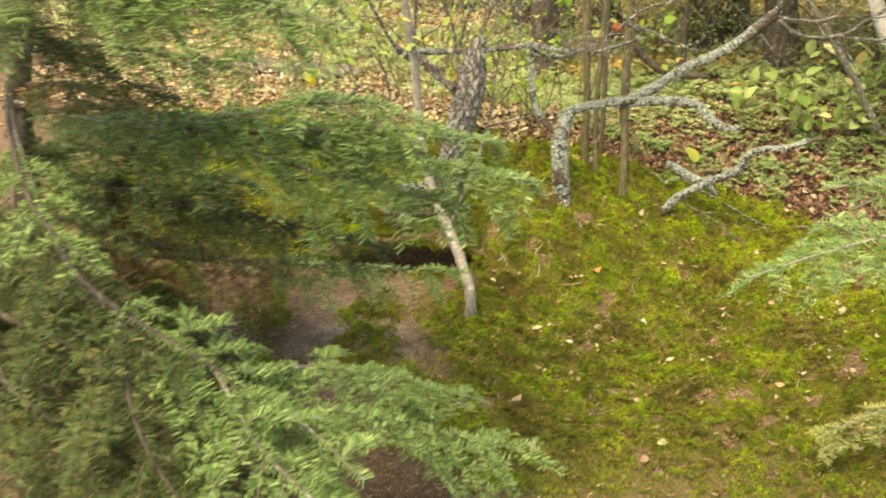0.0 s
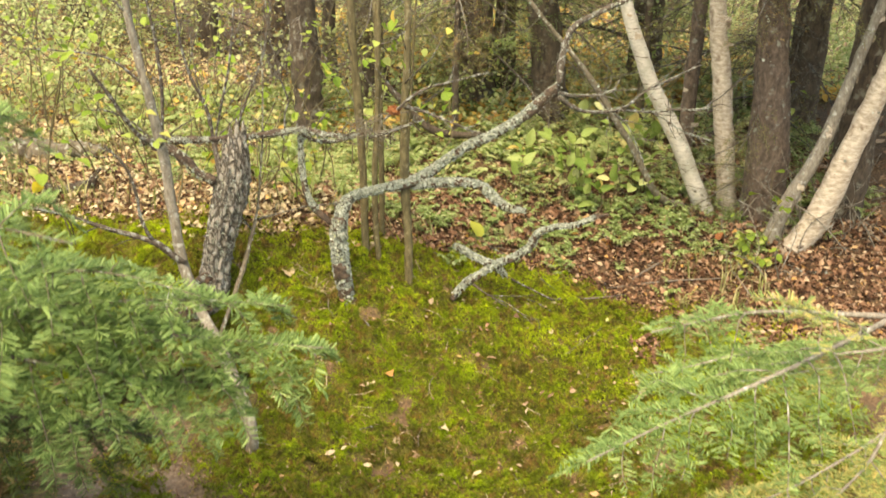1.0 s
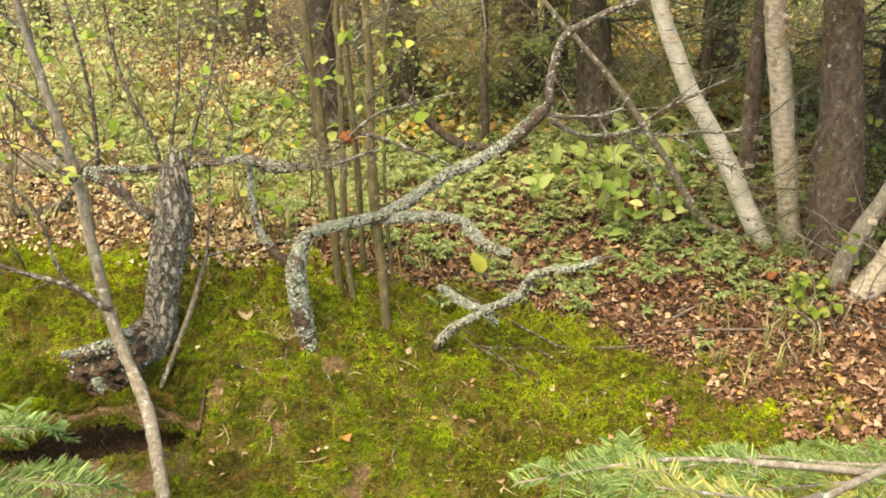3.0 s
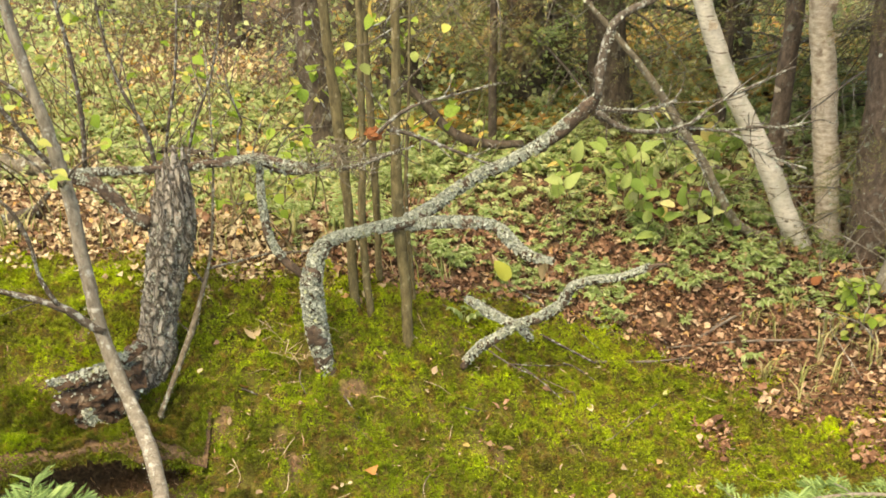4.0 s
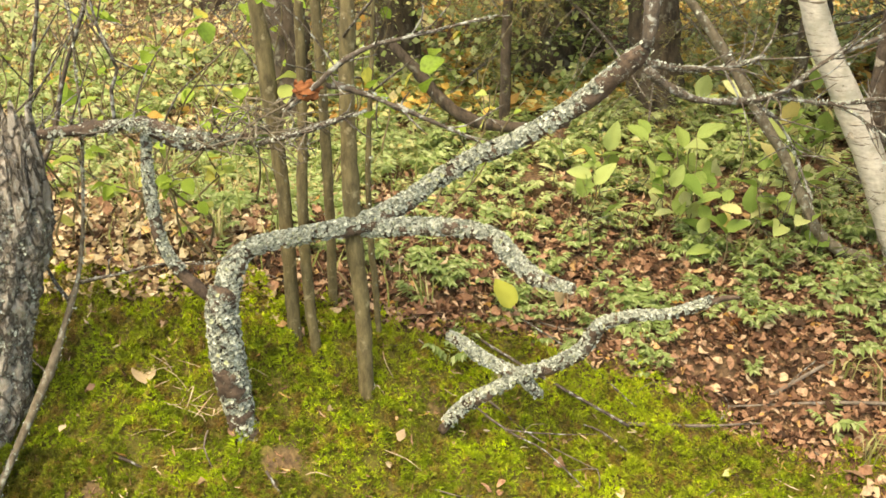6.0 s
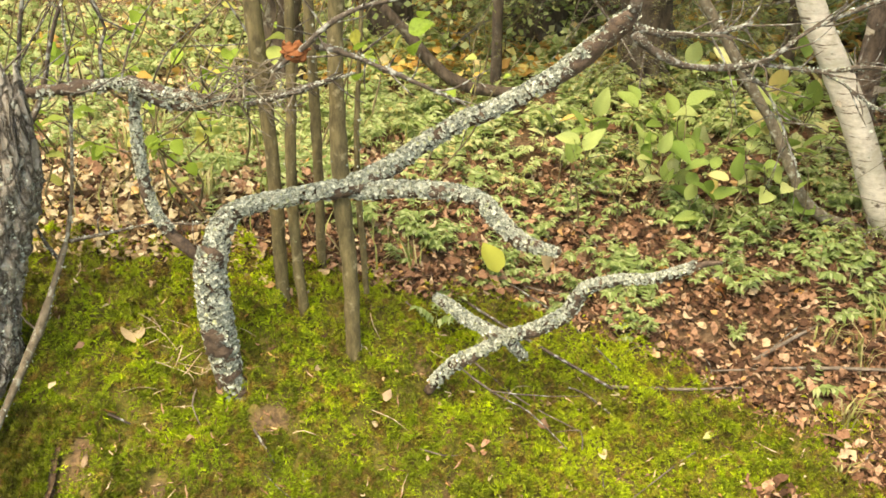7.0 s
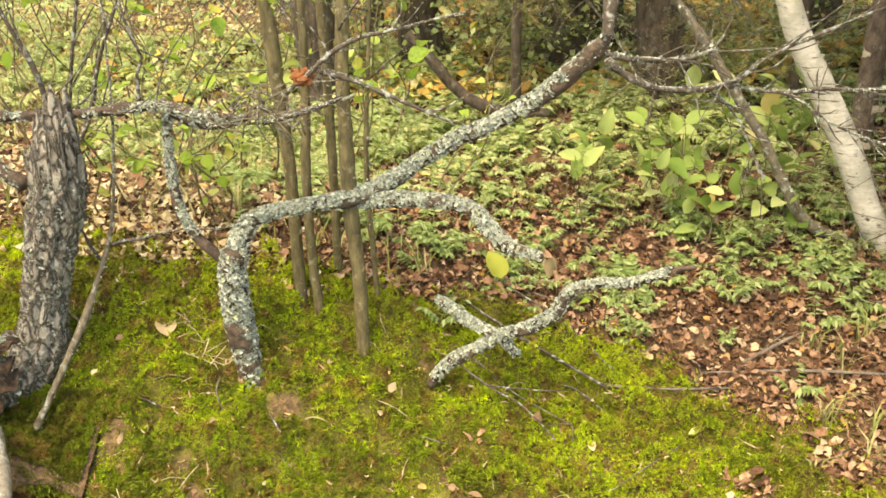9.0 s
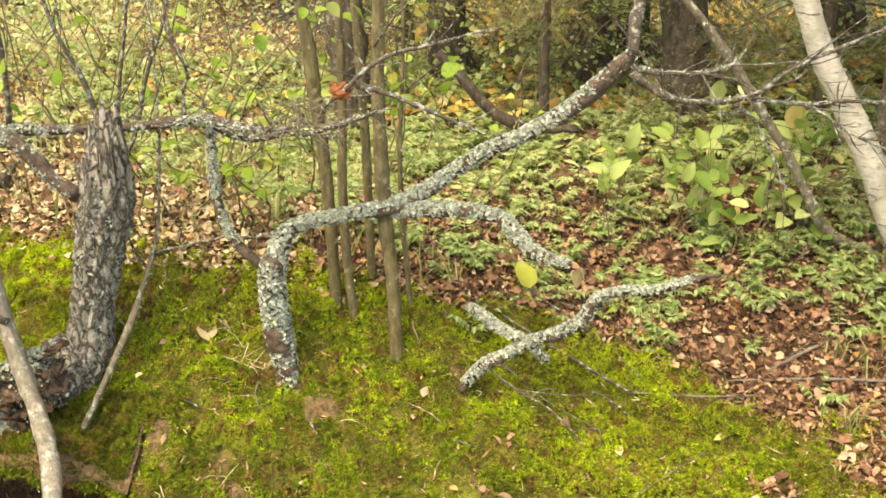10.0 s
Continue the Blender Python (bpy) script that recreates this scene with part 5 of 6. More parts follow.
def spruce(x, y, radius, lo, hi, count, reach, seed, kinds, label, with_trunk=True, sector=(0, 6.28)):
    r = np.random.default_rng(seed)
    g = float(height(x, y))
    t = thing("spruce", (x, y, g), label, "tree", "spruces behind")
    if with_trunk:
        limb(t, "trunk", [(x, y, g - 0.1, radius * 1.2), (x, y, g + 0.6, radius), (x + 0.02, y, g + 2.5, radius * 0.7), (x, y, g + 5, radius * 0.3)], BROWN_BARK, seed, 14, 0.06, 0.05)
    for k in range(count):
        z = lo + (hi - lo) * (k + r.uniform(0, 1)) / count
        wood, leaf = BOUGHS[int(r.choice(kinds))]
        yaw, s = r.uniform(*sector), reach * r.uniform(0.6, 1.1)
        m = Matrix.Translation((0, 0, z)) @ Matrix.Rotation(yaw, 4, "Z") @ Matrix.Rotation(r.normal(-0.05, 0.15), 4, "X") @ Matrix.Scale(s, 4)
        w = new("bough", wood)
        w.parent, w.matrix_basis = t, m
        if leaf:
            nd = tagged(new("needles", leaf), kind="stuff")
            nd.parent = w


spruce(0.95, 4.25, 0.09, 0.1, 1.7, 17, 0.85, 301, (0, 0, 1, 1, 4), "dark shaggy spruce with hanging lower boughs", True)
spruce(0.42, 4.15, 0.08, 0.3, 1.1, 11, 0.7, 302, (1, 3, 4, 0, 4), "dark spruce with dead brown lower twigs", False)
spruce(1.35, 3.95, 0.08, 0.12, 1.0, 15, 0.62, 303, (2, 0, 2, 1), "green spruce with drooping boughs behind the birches", False)
# Its boughs above the view are added to shade the ground at right.
spruce(2.55, 3.55, 0.09, 0.02, 2.6, 46, 1.0, 304, (0, 1, 0, 4, 4), "dark dense spruce behind the birch trunks", True)
spruce(2.05, 2.88, 0.08, 0.10, 1.5, 14, 0.5, 305, (4, 4, 4, 1), "bare dead twigs on the spruce trunk", False)
# Made-up canopy above the view, there only to shade the right side.
spruce(2.35, 2.7, 0.08, 1.75, 2.9, 64, 1.35, 311, (0, 1, 0, 1), "unseen spruce boughs added above the birches to shade them", True)
spruce(2.0, 4.4, 0.09, 0.2, 2.0, 16, 1.1, 306, (0, 1, 1), "dark spruce deep in the wood", True)
spruce(-0.15, 4.9, 0.07, 0.1, 1.0, 16, 0.7, 310, (3, 4, 1, 4), "dead brown-twigged spruce in the clearing", True)
spruce(-1.6, 6.4, 0.09, 0.1, 1.4, 18, 1.1, 307, (0, 1, 3), "dark spruce beyond the clearing", True)
spruce(-3.2, 5.0, 0.09, 0.1, 1.4, 18, 1.1, 308, (0, 1, 2), "dark spruce at the edge of the clearing", True)
# Trunk stands out of view; the high boughs are added for shade.
spruce(3.4, 2.8, 0.09, 0.02, 3.2, 50, 1.2, 309, (0, 1, 2, 4), "dark spruce closing the thicket", True)

spruce(0.75, 3.75, 0.016, 0.55, 1.5, 22, 0.55, 312, (4, 1, 3, 4, 0), "thin spruce with hanging olive and dead brown boughs", True)
spruce(1.15, 4.4, 0.06, 0.5, 1.6, 20, 0.8, 313, (2, 0, 1, 3), "olive spruce with feathery hanging boughs", True)
spruce(1.75, 3.75, 0.022, 0.4, 1.6, 30, 0.6, 314, (0, 4, 2, 4, 3), "young spruce with dead lower twigs among the birches", True)
spruce(-0.6, 5.6, 0.06, 0.2, 1.6, 26, 0.9, 315, (0, 3, 1, 2), "spruce with drooping brown-tipped boughs at the back of the clearing", True)
spruce(0.15, 4.6, 0.04, 0.7, 1.6, 14, 0.6, 316, (3, 4, 3), "half-dead spruce with brown hanging twigs", True)


def dress_trunks():
    """Dead twigs and thin boughs on the spruce trunks that stand among the stems."""
    r = np.random.default_rng(321)
    for t, name, rows in TRUNKS:
        if name != "spruce":
            continue
        ln = smooth_line(rows, 0.05)
        for k in range(16):
            p = ln[r.integers(3, max(6, int(len(ln) * 0.5))), :3]
            wood, leaf = BOUGHS[int(r.choice((4, 4, 4, 3, 1)))]
            w = new("bough", wood)
            w.parent = t
            w.matrix_basis = Matrix.Translation(Vector(p) - t.location) @ Matrix.Rotation(r.uniform(0, 6.28), 4, "Z") @ Matrix.Rotation(r.normal(0.05, 0.25), 4, "X") @ Matrix.Scale(r.uniform(0.25, 0.55), 4)
            if leaf:
                tagged(new("needles", leaf), kind="stuff").parent = w


dress_trunks()

# ---- leaves, herbs and shrubs ----
def leaf_mesh(name, v, mat, faces=LEAF_F):
    me = bpy.data.meshes.new(name)
    me.from_pydata(np.asarray(v).tolist(), [], faces.tolist())
    me.materials.append(mat)
    me.polygons.foreach_set("use_smooth", np.full(len(me.polygons), True))
    return me


def objects_leaf_material():
    return objects("living_leaf", [(0.0, (0.18, 0.29, 0.04)), (0.5, (0.32, 0.44, 0.08)), (0.85, (0.48, 0.54, 0.18)), (0.96, (0.60, 0.55, 0.14)), (1.0, (0.58, 0.35, 0.10))], 0.75, 0.45)


LIVING = objects_leaf_material()
ROUND_LEAF, OVAL_LEAF = leaf_mesh("leaf", DISC_V, LIVING, DISC_F), leaf_mesh("leaf", OVAL_V, PALE, OVAL_F)
DRY_LEAVES = [leaf_mesh("fallen_leaf", v, FALLEN) for v in CRUMPLED]


def leaf_parts(t, places, size, seed, me, tilt=(-0.25, 0.45)):
    r = np.random.default_rng(seed)
    for p in places:
        ob = new("leaf", me)
        ob.parent = t
        s = size * r.uniform(0.65, 1.2)
        ob.matrix_basis = Matrix.Translation(Vector(p) - t.location) @ Euler((r.normal(*tilt), r.normal(0, 0.4), r.uniform(0, 6.3))).to_matrix().to_4x4() @ Matrix.Scale(s, 4)


def shrub(x, y, high, stems, leaves, size, seed, me, label, lean=(0, 0), stem_r=0.003, lo=0.25, bend=0.25, tilt=(-0.25, 0.45)):
    r = np.random.default_rng(seed)
    g = float(height(x, y))
    t = thing("shrub", (x, y, g), label, "shrub", "undergrowth shrubs")
    spots = []
    for k in range(stems):
        d = np.array((r.normal(lean[0], bend), r.normal(lean[1], bend * 0.7), 1.0))
        h = high * r.uniform(0.65, 1.1)
        foot = np.array((x + r.normal(0, 0.05), y + r.normal(0, 0.05), g - 0.02))
        pts = [foot + d * h * q + (r.normal(0, 0.055 * h, 3) if q else 0) for q in (0, 0.2, 0.4, 0.6, 0.8, 1.0)]
        rows = [(*p, stem_r * (1 - 0.75 * j / 5)) for j, p in enumerate(pts)]
        limb(t, "stem", rows, SAP_BARK, seed * 3 + k, 6, 0.03, 0.10)
        ln = smooth_line(rows, 0.02)
        for q in range(2):
            j = r.integers(len(ln) // 3, len(ln) - 1)
            e = ln[j, :3] + np.array((r.normal(0, 0.5), r.normal(0, 0.5), 0.5)) * h * 0.3
            tw = [(*ln[j, :3], stem_r * 0.5), (*((ln[j, :3] + e) / 2 + r.normal(0, 0.015, 3)), stem_r * 0.4), (*e, 0.0007)]
            limb(t, "twig", tw, TWIG_BARK, seed * 5 + k * 2 + q, 5, 0.05, 0.05)
            sl = smooth_line(tw, 0.01)
            spots += [sl[r.integers(1, len(sl)), :3] for _ in range(4)] + [e]
        spots += [ln[r.integers(int(len(ln) * lo), len(ln)), :3] for _ in range(6)]
    spots = np.array(spots)
    pick = spots[r.integers(0, len(spots), leaves)] + r.normal(0, size * 0.12, (leaves, 3))
    leaf_parts(t, pick, size, seed + 1, me, tilt)
    return t


leaf_parts(YOUNG_TREE, [(-0.604, 2.05, 0.968), (-0.543, 2.05, 0.926), (-0.368, 2.05, 0.929), (-0.364, 2.05, 0.885), (-0.521, 2.05, 0.829), (-0.831, 2.05, 0.797), (-0.766, 2.05, 0.78), (-0.70, 2.05, 0.932), (-0.803, 2.05, 1.107), (-0.751, 2.05, 1.119), (-0.849, 2.05, 0.863), (-0.739, 2.05, 0.871), (-0.888, 2.05, 1.12), (-0.522, 2.05, 0.83), (-0.87, 2.05, 1.13), (-0.73, 2.04, 1.12), (-0.58, 2.06, 0.975), (-0.66, 2.03, 0.99), (-0.80, 2.0, 1.146), (-0.68, 2.0, 0.92), (-0.58, 2.0, 1.02), (-0.34, 2.0, 0.97), (-0.36, 2.0, 0.93), (-0.50, 2.0, 0.87), (-0.80, 2.0, 0.85), (-0.87, 2.0, 0.75), (-0.70, 2.0, 0.97), (-0.66, 2.0, 0.90), (-0.45, 2.0, 0.95)],
           0.046, 156, ROUND_LEAF)


YELLOW = objects("yellow_leaf", [(0.0, (0.62, 0.50, 0.05)), (1.0, (0.70, 0.60, 0.09))], 0.7, 0.4)
YELLOW_LEAF = leaf_mesh("leaf", DISC_V, YELLOW, DISC_F)
leaf_parts(YOUNG_TREE, [(-0.777, 2.05, 1.307), (-0.889, 2.05, 0.704), (-0.828, 2.05, 1.327), (-0.84, 2.04, 1.30), (-0.70, 2.05, 1.375), (-0.576, 2.05, 1.384), (-0.60, 2.04, 1.36), (-0.75, 2.05, 1.10)], 0.046, 160, YELLOW_LEAF)
for k, rows in enumerate(([(-0.545, 2.10, 1.00, 0.005), (-0.64, 2.08, 1.09, 0.004), (-0.76, 2.05, 1.12, 0.003), (-0.90, 2.05, 1.13, 0.0015)],
                          [(-0.57, 2.10, 1.22, 0.004), (-0.66, 2.08, 1.32, 0.003), (-0.75, 2.06, 1.34, 0.002), (-0.85, 2.05, 1.33, 0.001)],
                          [(-0.515, 2.08, 0.80, 0.004), (-0.60, 2.06, 0.90, 0.003), (-0.70, 2.05, 0.935, 0.002), (-0.84, 2.05, 0.87, 0.001)],
                          [(-0.515, 2.08, 0.80, 0.004), (-0.46, 2.06, 0.86, 0.003), (-0.40, 2.05, 0.90, 0.002), (-0.35, 2.05, 0.94, 0.001)])):
    limb(YOUNG_TREE, "twig", rows, TWIG_BARK, 161 + k, 6, 0.02, 0.1)


def leafy_twig():
    t = thing("leafy_twig", (0.31, 2.33, 0.96), "thin twig with a few round green leaves beside the saplings", "twig")
    limb(t, "stem", [(0.32, 2.36, 0.93, 0.003), (0.36, 2.30, 0.99, 0.0024), (0.405, 2.28, 1.036, 0.002), (0.43, 2.28, 1.09, 0.0016), (0.473, 2.28, 1.135, 0.001)], TWIG_BARK, 157, 6, 0.02, 0.06)
    limb(t, "stem", [(0.32, 2.36, 1.05, 0.0028), (0.30, 2.29, 1.13, 0.0022), (0.351, 2.28, 1.194, 0.0016), (0.42, 2.28, 1.229, 0.001)], TWIG_BARK, 158, 6, 0.02, 0.06)
    leaf_parts(t, [(0.27, 2.28, 1.20), (0.28, 2.27, 1.17), (0.378, 2.28, 1.068), (0.237, 2.28, 1.038), (0.29, 2.28, 1.032), (0.465, 2.28, 1.135), (0.211, 2.28, 1.095)], 0.042, 159, ROUND_LEAF, (-0.9, 0.4))


leafy_twig()
# broad-leaved low shrubs on the far side of the litter
for k, (x, y, h, n) in enumerate(((0.90, 3.10, 0.28, 8), (1.00, 3.06, 0.30, 10), (1.09, 3.05, 0.32, 12), (1.22, 3.04, 0.30, 14), (1.36, 3.02, 0.28, 14), (1.24, 3.22, 0.30, 12), (1.45, 3.10, 0.34, 15), (1.60, 3.12, 0.34, 14), (1.34, 3.14, 0.36, 13), (1.52, 3.00, 0.22, 12))):
    shrub(x, y, h, 3, n, 0.082, 330 + k, OVAL_LEAF, "low shrub with large pale green and yellow leaves", stem_r=0.0025, lo=0.75, tilt=(0.75, 0.45))
# tall thin bare shrubs with small round leaves behind the stump
for k, (x, y, h, n, s) in enumerate(((-0.55, 2.62, 1.0, 12, 4), (-0.78, 2.85, 1.2, 16, 5), (-0.30, 2.80, 0.9, 14, 4), (-0.10, 3.05, 0.7, 18, 4), (0.02, 2.85, 0.55, 12, 3), (-0.95, 2.5, 1.1, 12, 4),
                                     (-1.2, 3.1, 1.0, 16, 4), (-0.5, 3.3, 0.9, 20, 5), (0.45, 3.0, 0.6, 14, 3), (0.28, 3.4, 0.6, 18, 4), (-0.85, 3.6, 0.9, 20, 5), (-1.6, 3.5, 1.0, 20, 5),
                                     (0.0, 3.9, 0.8, 24, 5), (-0.4, 4.3, 0.9, 24, 5), (-1.2, 4.4, 1.0, 24, 5), (-2.1, 4.2, 1.0, 22, 5), (0.6, 3.9, 0.5, 16, 4), (-0.14, 2.72, 0.5, 24, 5), (-0.02, 2.66, 0.46, 20, 5), (-0.34, 2.68, 0.55, 22, 5), (-0.7, 3.0, 1.3, 30, 5), (-0.25, 3.3, 1.2, 30, 5), (0.15, 3.2, 1.0, 26, 5), (-1.05, 2.9, 1.3, 30, 5), (-1.4, 3.9, 1.3, 34, 6), (-0.6, 4.0, 1.3, 34, 6), (0.1, 4.3, 1.2, 30, 6), (-1.9, 3.2, 1.2, 30, 5), (2.3, 3.2, 0.5, 14, 4), (1.95, 2.7, 0.35, 10, 4), (1.80, 2.44, 0.20, 16, 5), (1.92, 2.50, 0.24, 14, 5), (1.72, 2.40, 0.15, 10, 4))):
    shrub(x, y, h, max(2, s - 2), int(n * (1.5 if y < 2.9 else 0.9)), 0.042 if y < 2.9 else 0.036, 350 + k, ROUND_LEAF, "thin curving shrub stems with bright round leaves", stem_r=0.0034, lo=0.3, bend=0.38)


LEAFLET_V = np.array([(0, 0, 0), (-0.2, 0.32, 0.05), (0, 0.4, 0.0), (0.2, 0.32, 0.05), (0, 1, -0.08)])
LEAFLET_F = np.array([(0, 2, 1), (0, 3, 2), (1, 2, 4), (2, 3, 4)])


def herb_leaves():
    """Feathery leaves, each on its stalk: toothed leaflets in pairs, a few shapes to share."""
    out = []
    for k in range(5):
        r = np.random.default_rng(400 + k)
        tip = np.array((r.normal(0, 0.05), 0.66, 0.50 + 0.07 * k))
        pieces = [tube([(0, 0, -0.05, 0.010), (0, 0.18, 0.34, 0.008), (*tip, 0.003)], 4, 0.3, 0.0)]
        for q in (0.42, 0.54, 0.66, 0.78, 0.88, 0.96):
            for s in (-1, 1):
                p = np.array((tip[0] * q, 0.66 * q * q + 0.03, tip[2] * q ** 0.8))
                d = np.array([(s * 0.85, 0.55, r.normal(-0.12, 0.18))])
                v, f = scatter(LEAFLET_V, LEAFLET_F, p[None], aim(d, np.array([r.normal(0, 0.35)])), np.array([0.34 * r.uniform(0.8, 1.15) * (1.2 - 1.3 * abs(q - 0.64))]))
                pieces.append((v, f.tolist()))
        v, f = scatter(LEAFLET_V * (1.2, 1, 1), LEAFLET_F, tip[None], aim(np.array([(0, 1, -0.25)]), np.zeros(1)), np.array([0.3]))
        pieces.append((v, f.tolist()))
        v, f = join(*pieces)
        me = bpy.data.meshes.new("leaf")
        me.from_pydata(v.tolist(), [], f)
        me.materials.append(HERB)
        out.append((me, v, f))
    return out


HERB_LEAVES = herb_leaves()


def herb_poses(size, r):
    n = r.integers(4, 8)
    a0 = r.uniform(0, 6.3)
    return [Matrix.Rotation(a0 + q * 2.4 + r.normal(0, 0.3), 4, "Z") @ Matrix.Rotation(r.normal(0.0, 0.25), 4, "X") @ Matrix.Scale(size * r.uniform(0.6, 1.15), 4) for q in range(n)]


def herb(x, y, size, r, label="small pale green woodland herb with feathery leaves"):
    t = thing("herb", (x, y, float(height(x, y))), label, "plant", "woodland herbs")
    for m in herb_poses(size, r):
        ob = new("leaf", HERB_LEAVES[r.integers(5)][0])
        ob.parent, ob.matrix_basis = t, m


def herbs():
    r = np.random.default_rng(41)
    spots = [(1.42, 2.45, 0.09), (1.52, 2.62, 0.09), (0.52, 2.50, 0.08), (0.55, 2.56, 0.07), (1.3, 2.62, 0.06), (1.62, 2.75, 0.1), (1.46, 2.88, 0.1), (1.22, 2.8, 0.07), (0.0, 2.62, 0.07), (1.75, 2.55, 0.1), (1.0, 2.82, 0.07), (1.68, 2.62, 0.1), (1.85, 2.62, 0.1)]
    spots += [(r.uniform(1.35, 2.2), r.uniform(2.5, 2.95), r.uniform(0.05, 0.09)) for _ in range(26)] + [(r.uniform(0.35, 1.2), r.uniform(2.62, 2.85), r.uniform(0.05, 0.085)) for _ in range(34)]
    while len(spots) < 1350:
        x, y = r.uniform(-1.2, 2.6), r.uniform(2.65, 4.5)
        edge = np.interp(x, (-1.2, -0.3, 0.3, 0.6, 0.9, 1.25, 1.6, 2.2), (3.05, 2.74, 2.66, 2.76, 2.78, 2.74, 2.64, 2.55))
        if y < edge + abs(r.normal(0, 0.17)) or (x < -0.2 and r.uniform() < 0.55):
            continue
        spots.append((x, y, r.uniform(0.05, 0.095) * (1.2 if y > 3.3 else 1.0)))
    spots.sort(key=lambda s: s[1])
    for x, y, s in spots[:280]:
        herb(x, y, s, r)
    rest = []
    for x, y, s in spots[280:]:
        g = float(height(x, y))
        for m in herb_poses(s, r):
            _, v, f = HERB_LEAVES[r.integers(5)]
            q = np.array(m)
            rest.append((v @ q[:3, :3].T + (x, y, g), f))
    v, f = join(*rest)
    tagged(mesh_ob("herb_bank", v, f, HERB), "bank of pale green feathery herbs", "plants", kind="stuff")


herbs()


def litter():
    """The carpet of dead leaves: thousands, in one mesh."""
    r = np.random.default_rng(51)
    n = 72000
    y = np.where(np.arange(n) < 60000, r.uniform(1.9, 3.25, n), r.uniform(3.2, 5.0, n))
    xy = np.column_stack([r.uniform(-1.6, 2.5, n), y])
    edge = np.interp(xy[:, 0], EDGE_X, EDGE_Y)
    on = (moss_at(xy[:, 0], xy[:, 1]) < 0.5) & (xy[:, 1] > edge - 0.10)
    on |= (xy[:, 1] > edge - 0.4) & (xy[:, 0] > 0.55) & (waves(xy[:, 0], xy[:, 1], 15, 44) > 0.85 + 0.8 * r.uniform(0, 1, n))
    on &= (xy[:, 0] > 0.0) | (r.uniform(0, 1, n) < 0.4)
    on |= (xy[:, 0] > 1.6) & (xy[:, 1] > 1.9)
    xy = xy[on]
    m = len(xy)
    rot = turns(r.uniform(0, 6.3, m), r.normal(0, 0.5, m), r.normal(0, 0.5, m))
    big, lift = 0.012 + 0.030 * r.uniform(0, 1, m) ** 1.6, on_ground(xy, 0.002 + 0.022 * r.uniform(0, 1, m) + np.where(moss_at(xy[:, 0], xy[:, 1]) > 0.5, 0.014, 0))
    sets = [scatter(sv, LEAF_F, lift[q::8], rot[q::8], big[q::8]) for q, sv in enumerate(CRUMPLED)]
    off = np.cumsum([0] + [len(a) for a, _ in sets])
    v, f = np.vstack([a for a, _ in sets]), np.vstack([a + o for (_, a), o in zip(sets, off)])
    tagged(mesh_ob("leaf_litter", v, f, LITTER, smooth=False), "brown and tan dead birch leaves carpeting the ground", "leaf litter", kind="stuff")
    # paler leaves in the open clearing behind the stump
    n = 26000
    xy = np.column_stack([r.uniform(-2.8, 0.3, n), 2.5 + 3.6 * r.uniform(0, 1, n) ** 2.0])
    xy = xy[(xy[:, 1] > np.interp(xy[:, 0], EDGE_X, EDGE_Y) + 0.05 * r.normal(0, 1, n)) & (xy[:, 0] < 0.12 + 0.14 * r.normal(0, 1, n))]
    m = len(xy)
    v, f = scatter(CRUMPLED[2], LEAF_F, on_ground(xy, r.uniform(0.008, 0.03, m)), turns(r.uniform(0, 6.3, m), r.normal(0, 0.45, m), r.normal(0, 0.45, m)), r.uniform(0.012, 0.036, m))
    tagged(mesh_ob("pale_litter", v, f, STRAW, smooth=False), "pale straw-coloured dead leaves in the clearing", "leaf litter", kind="stuff")
    # yellow and orange leaves on the brighter ground beyond the spruces
    n = 15000
    xy = np.column_stack([r.uniform(-2.6, 3.2, n), 3.85 + 3.6 * r.uniform(0, 1, n) ** 1.4])
    xy = xy[(waves(xy[:, 0], xy[:, 1], 3.5, 47) > r.normal(-0.35, 0.5, n)) & ((xy[:, 0] > 0) | (r.uniform(0, 1, n) < 0.1))]
    m = len(xy)
    v, f = scatter(LEAFLET_V * (2.4, 1, 2), LEAFLET_F, on_ground(xy, r.uniform(0.01, 0.06, m)), turns(r.uniform(0, 6.3, m), r.normal(0.3, 0.4, m), r.normal(0, 0.4, m)), r.uniform(0.03, 0.06, m))
    tagged(mesh_ob("autumn_litter", v, f, AUTUMN, smooth=False), "yellow and orange autumn leaves on the ground beyond the spruces", "leaf litter", kind="stuff")
    # the same litter, thinner, goes on round about
    n = 16000
    xy = np.column_stack([r.uniform(-5, 5, n), r.uniform(-4, 5, n)])
    xy = xy[(xy[:, 1] < 0.5) | (xy[:, 0] > 2.4) | (xy[:, 0] < -2.0)]
    m = len(xy)
    v, f = scatter(LEAFLET_V * (2, 1, 2), LEAFLET_F, on_ground(xy, r.uniform(0.004, 0.02, m)), turns(r.uniform(0, 6.3, m), r.normal(0, 0.4, m), r.normal(0, 0.4, m)), r.uniform(0.03, 0.06, m))
    tagged(mesh_ob("leaf_litter", v, f, LITTER, smooth=False), "scattered dead leaves on the forest floor", "leaf litter", kind="stuff")
    # needles, chips and shreds on the bare soil of the bank
    n = 30000
    xy = np.column_stack([r.uniform(-1.6, 1.8, n), r.uniform(0.5, 2.5, n)])
    keep = r.uniform(0, 1, n) > moss_at(xy[:, 0], xy[:, 1]) * (0.93 - 0.25 * (waves(xy[:, 0], xy[:, 1], 10, 48) > 0.25))
    xy = xy[keep]
    m = len(xy)
    rot = turns(r.uniform(0, 6.3, m), r.normal(0, 0.35, m), r.normal(0, 0.35, m))
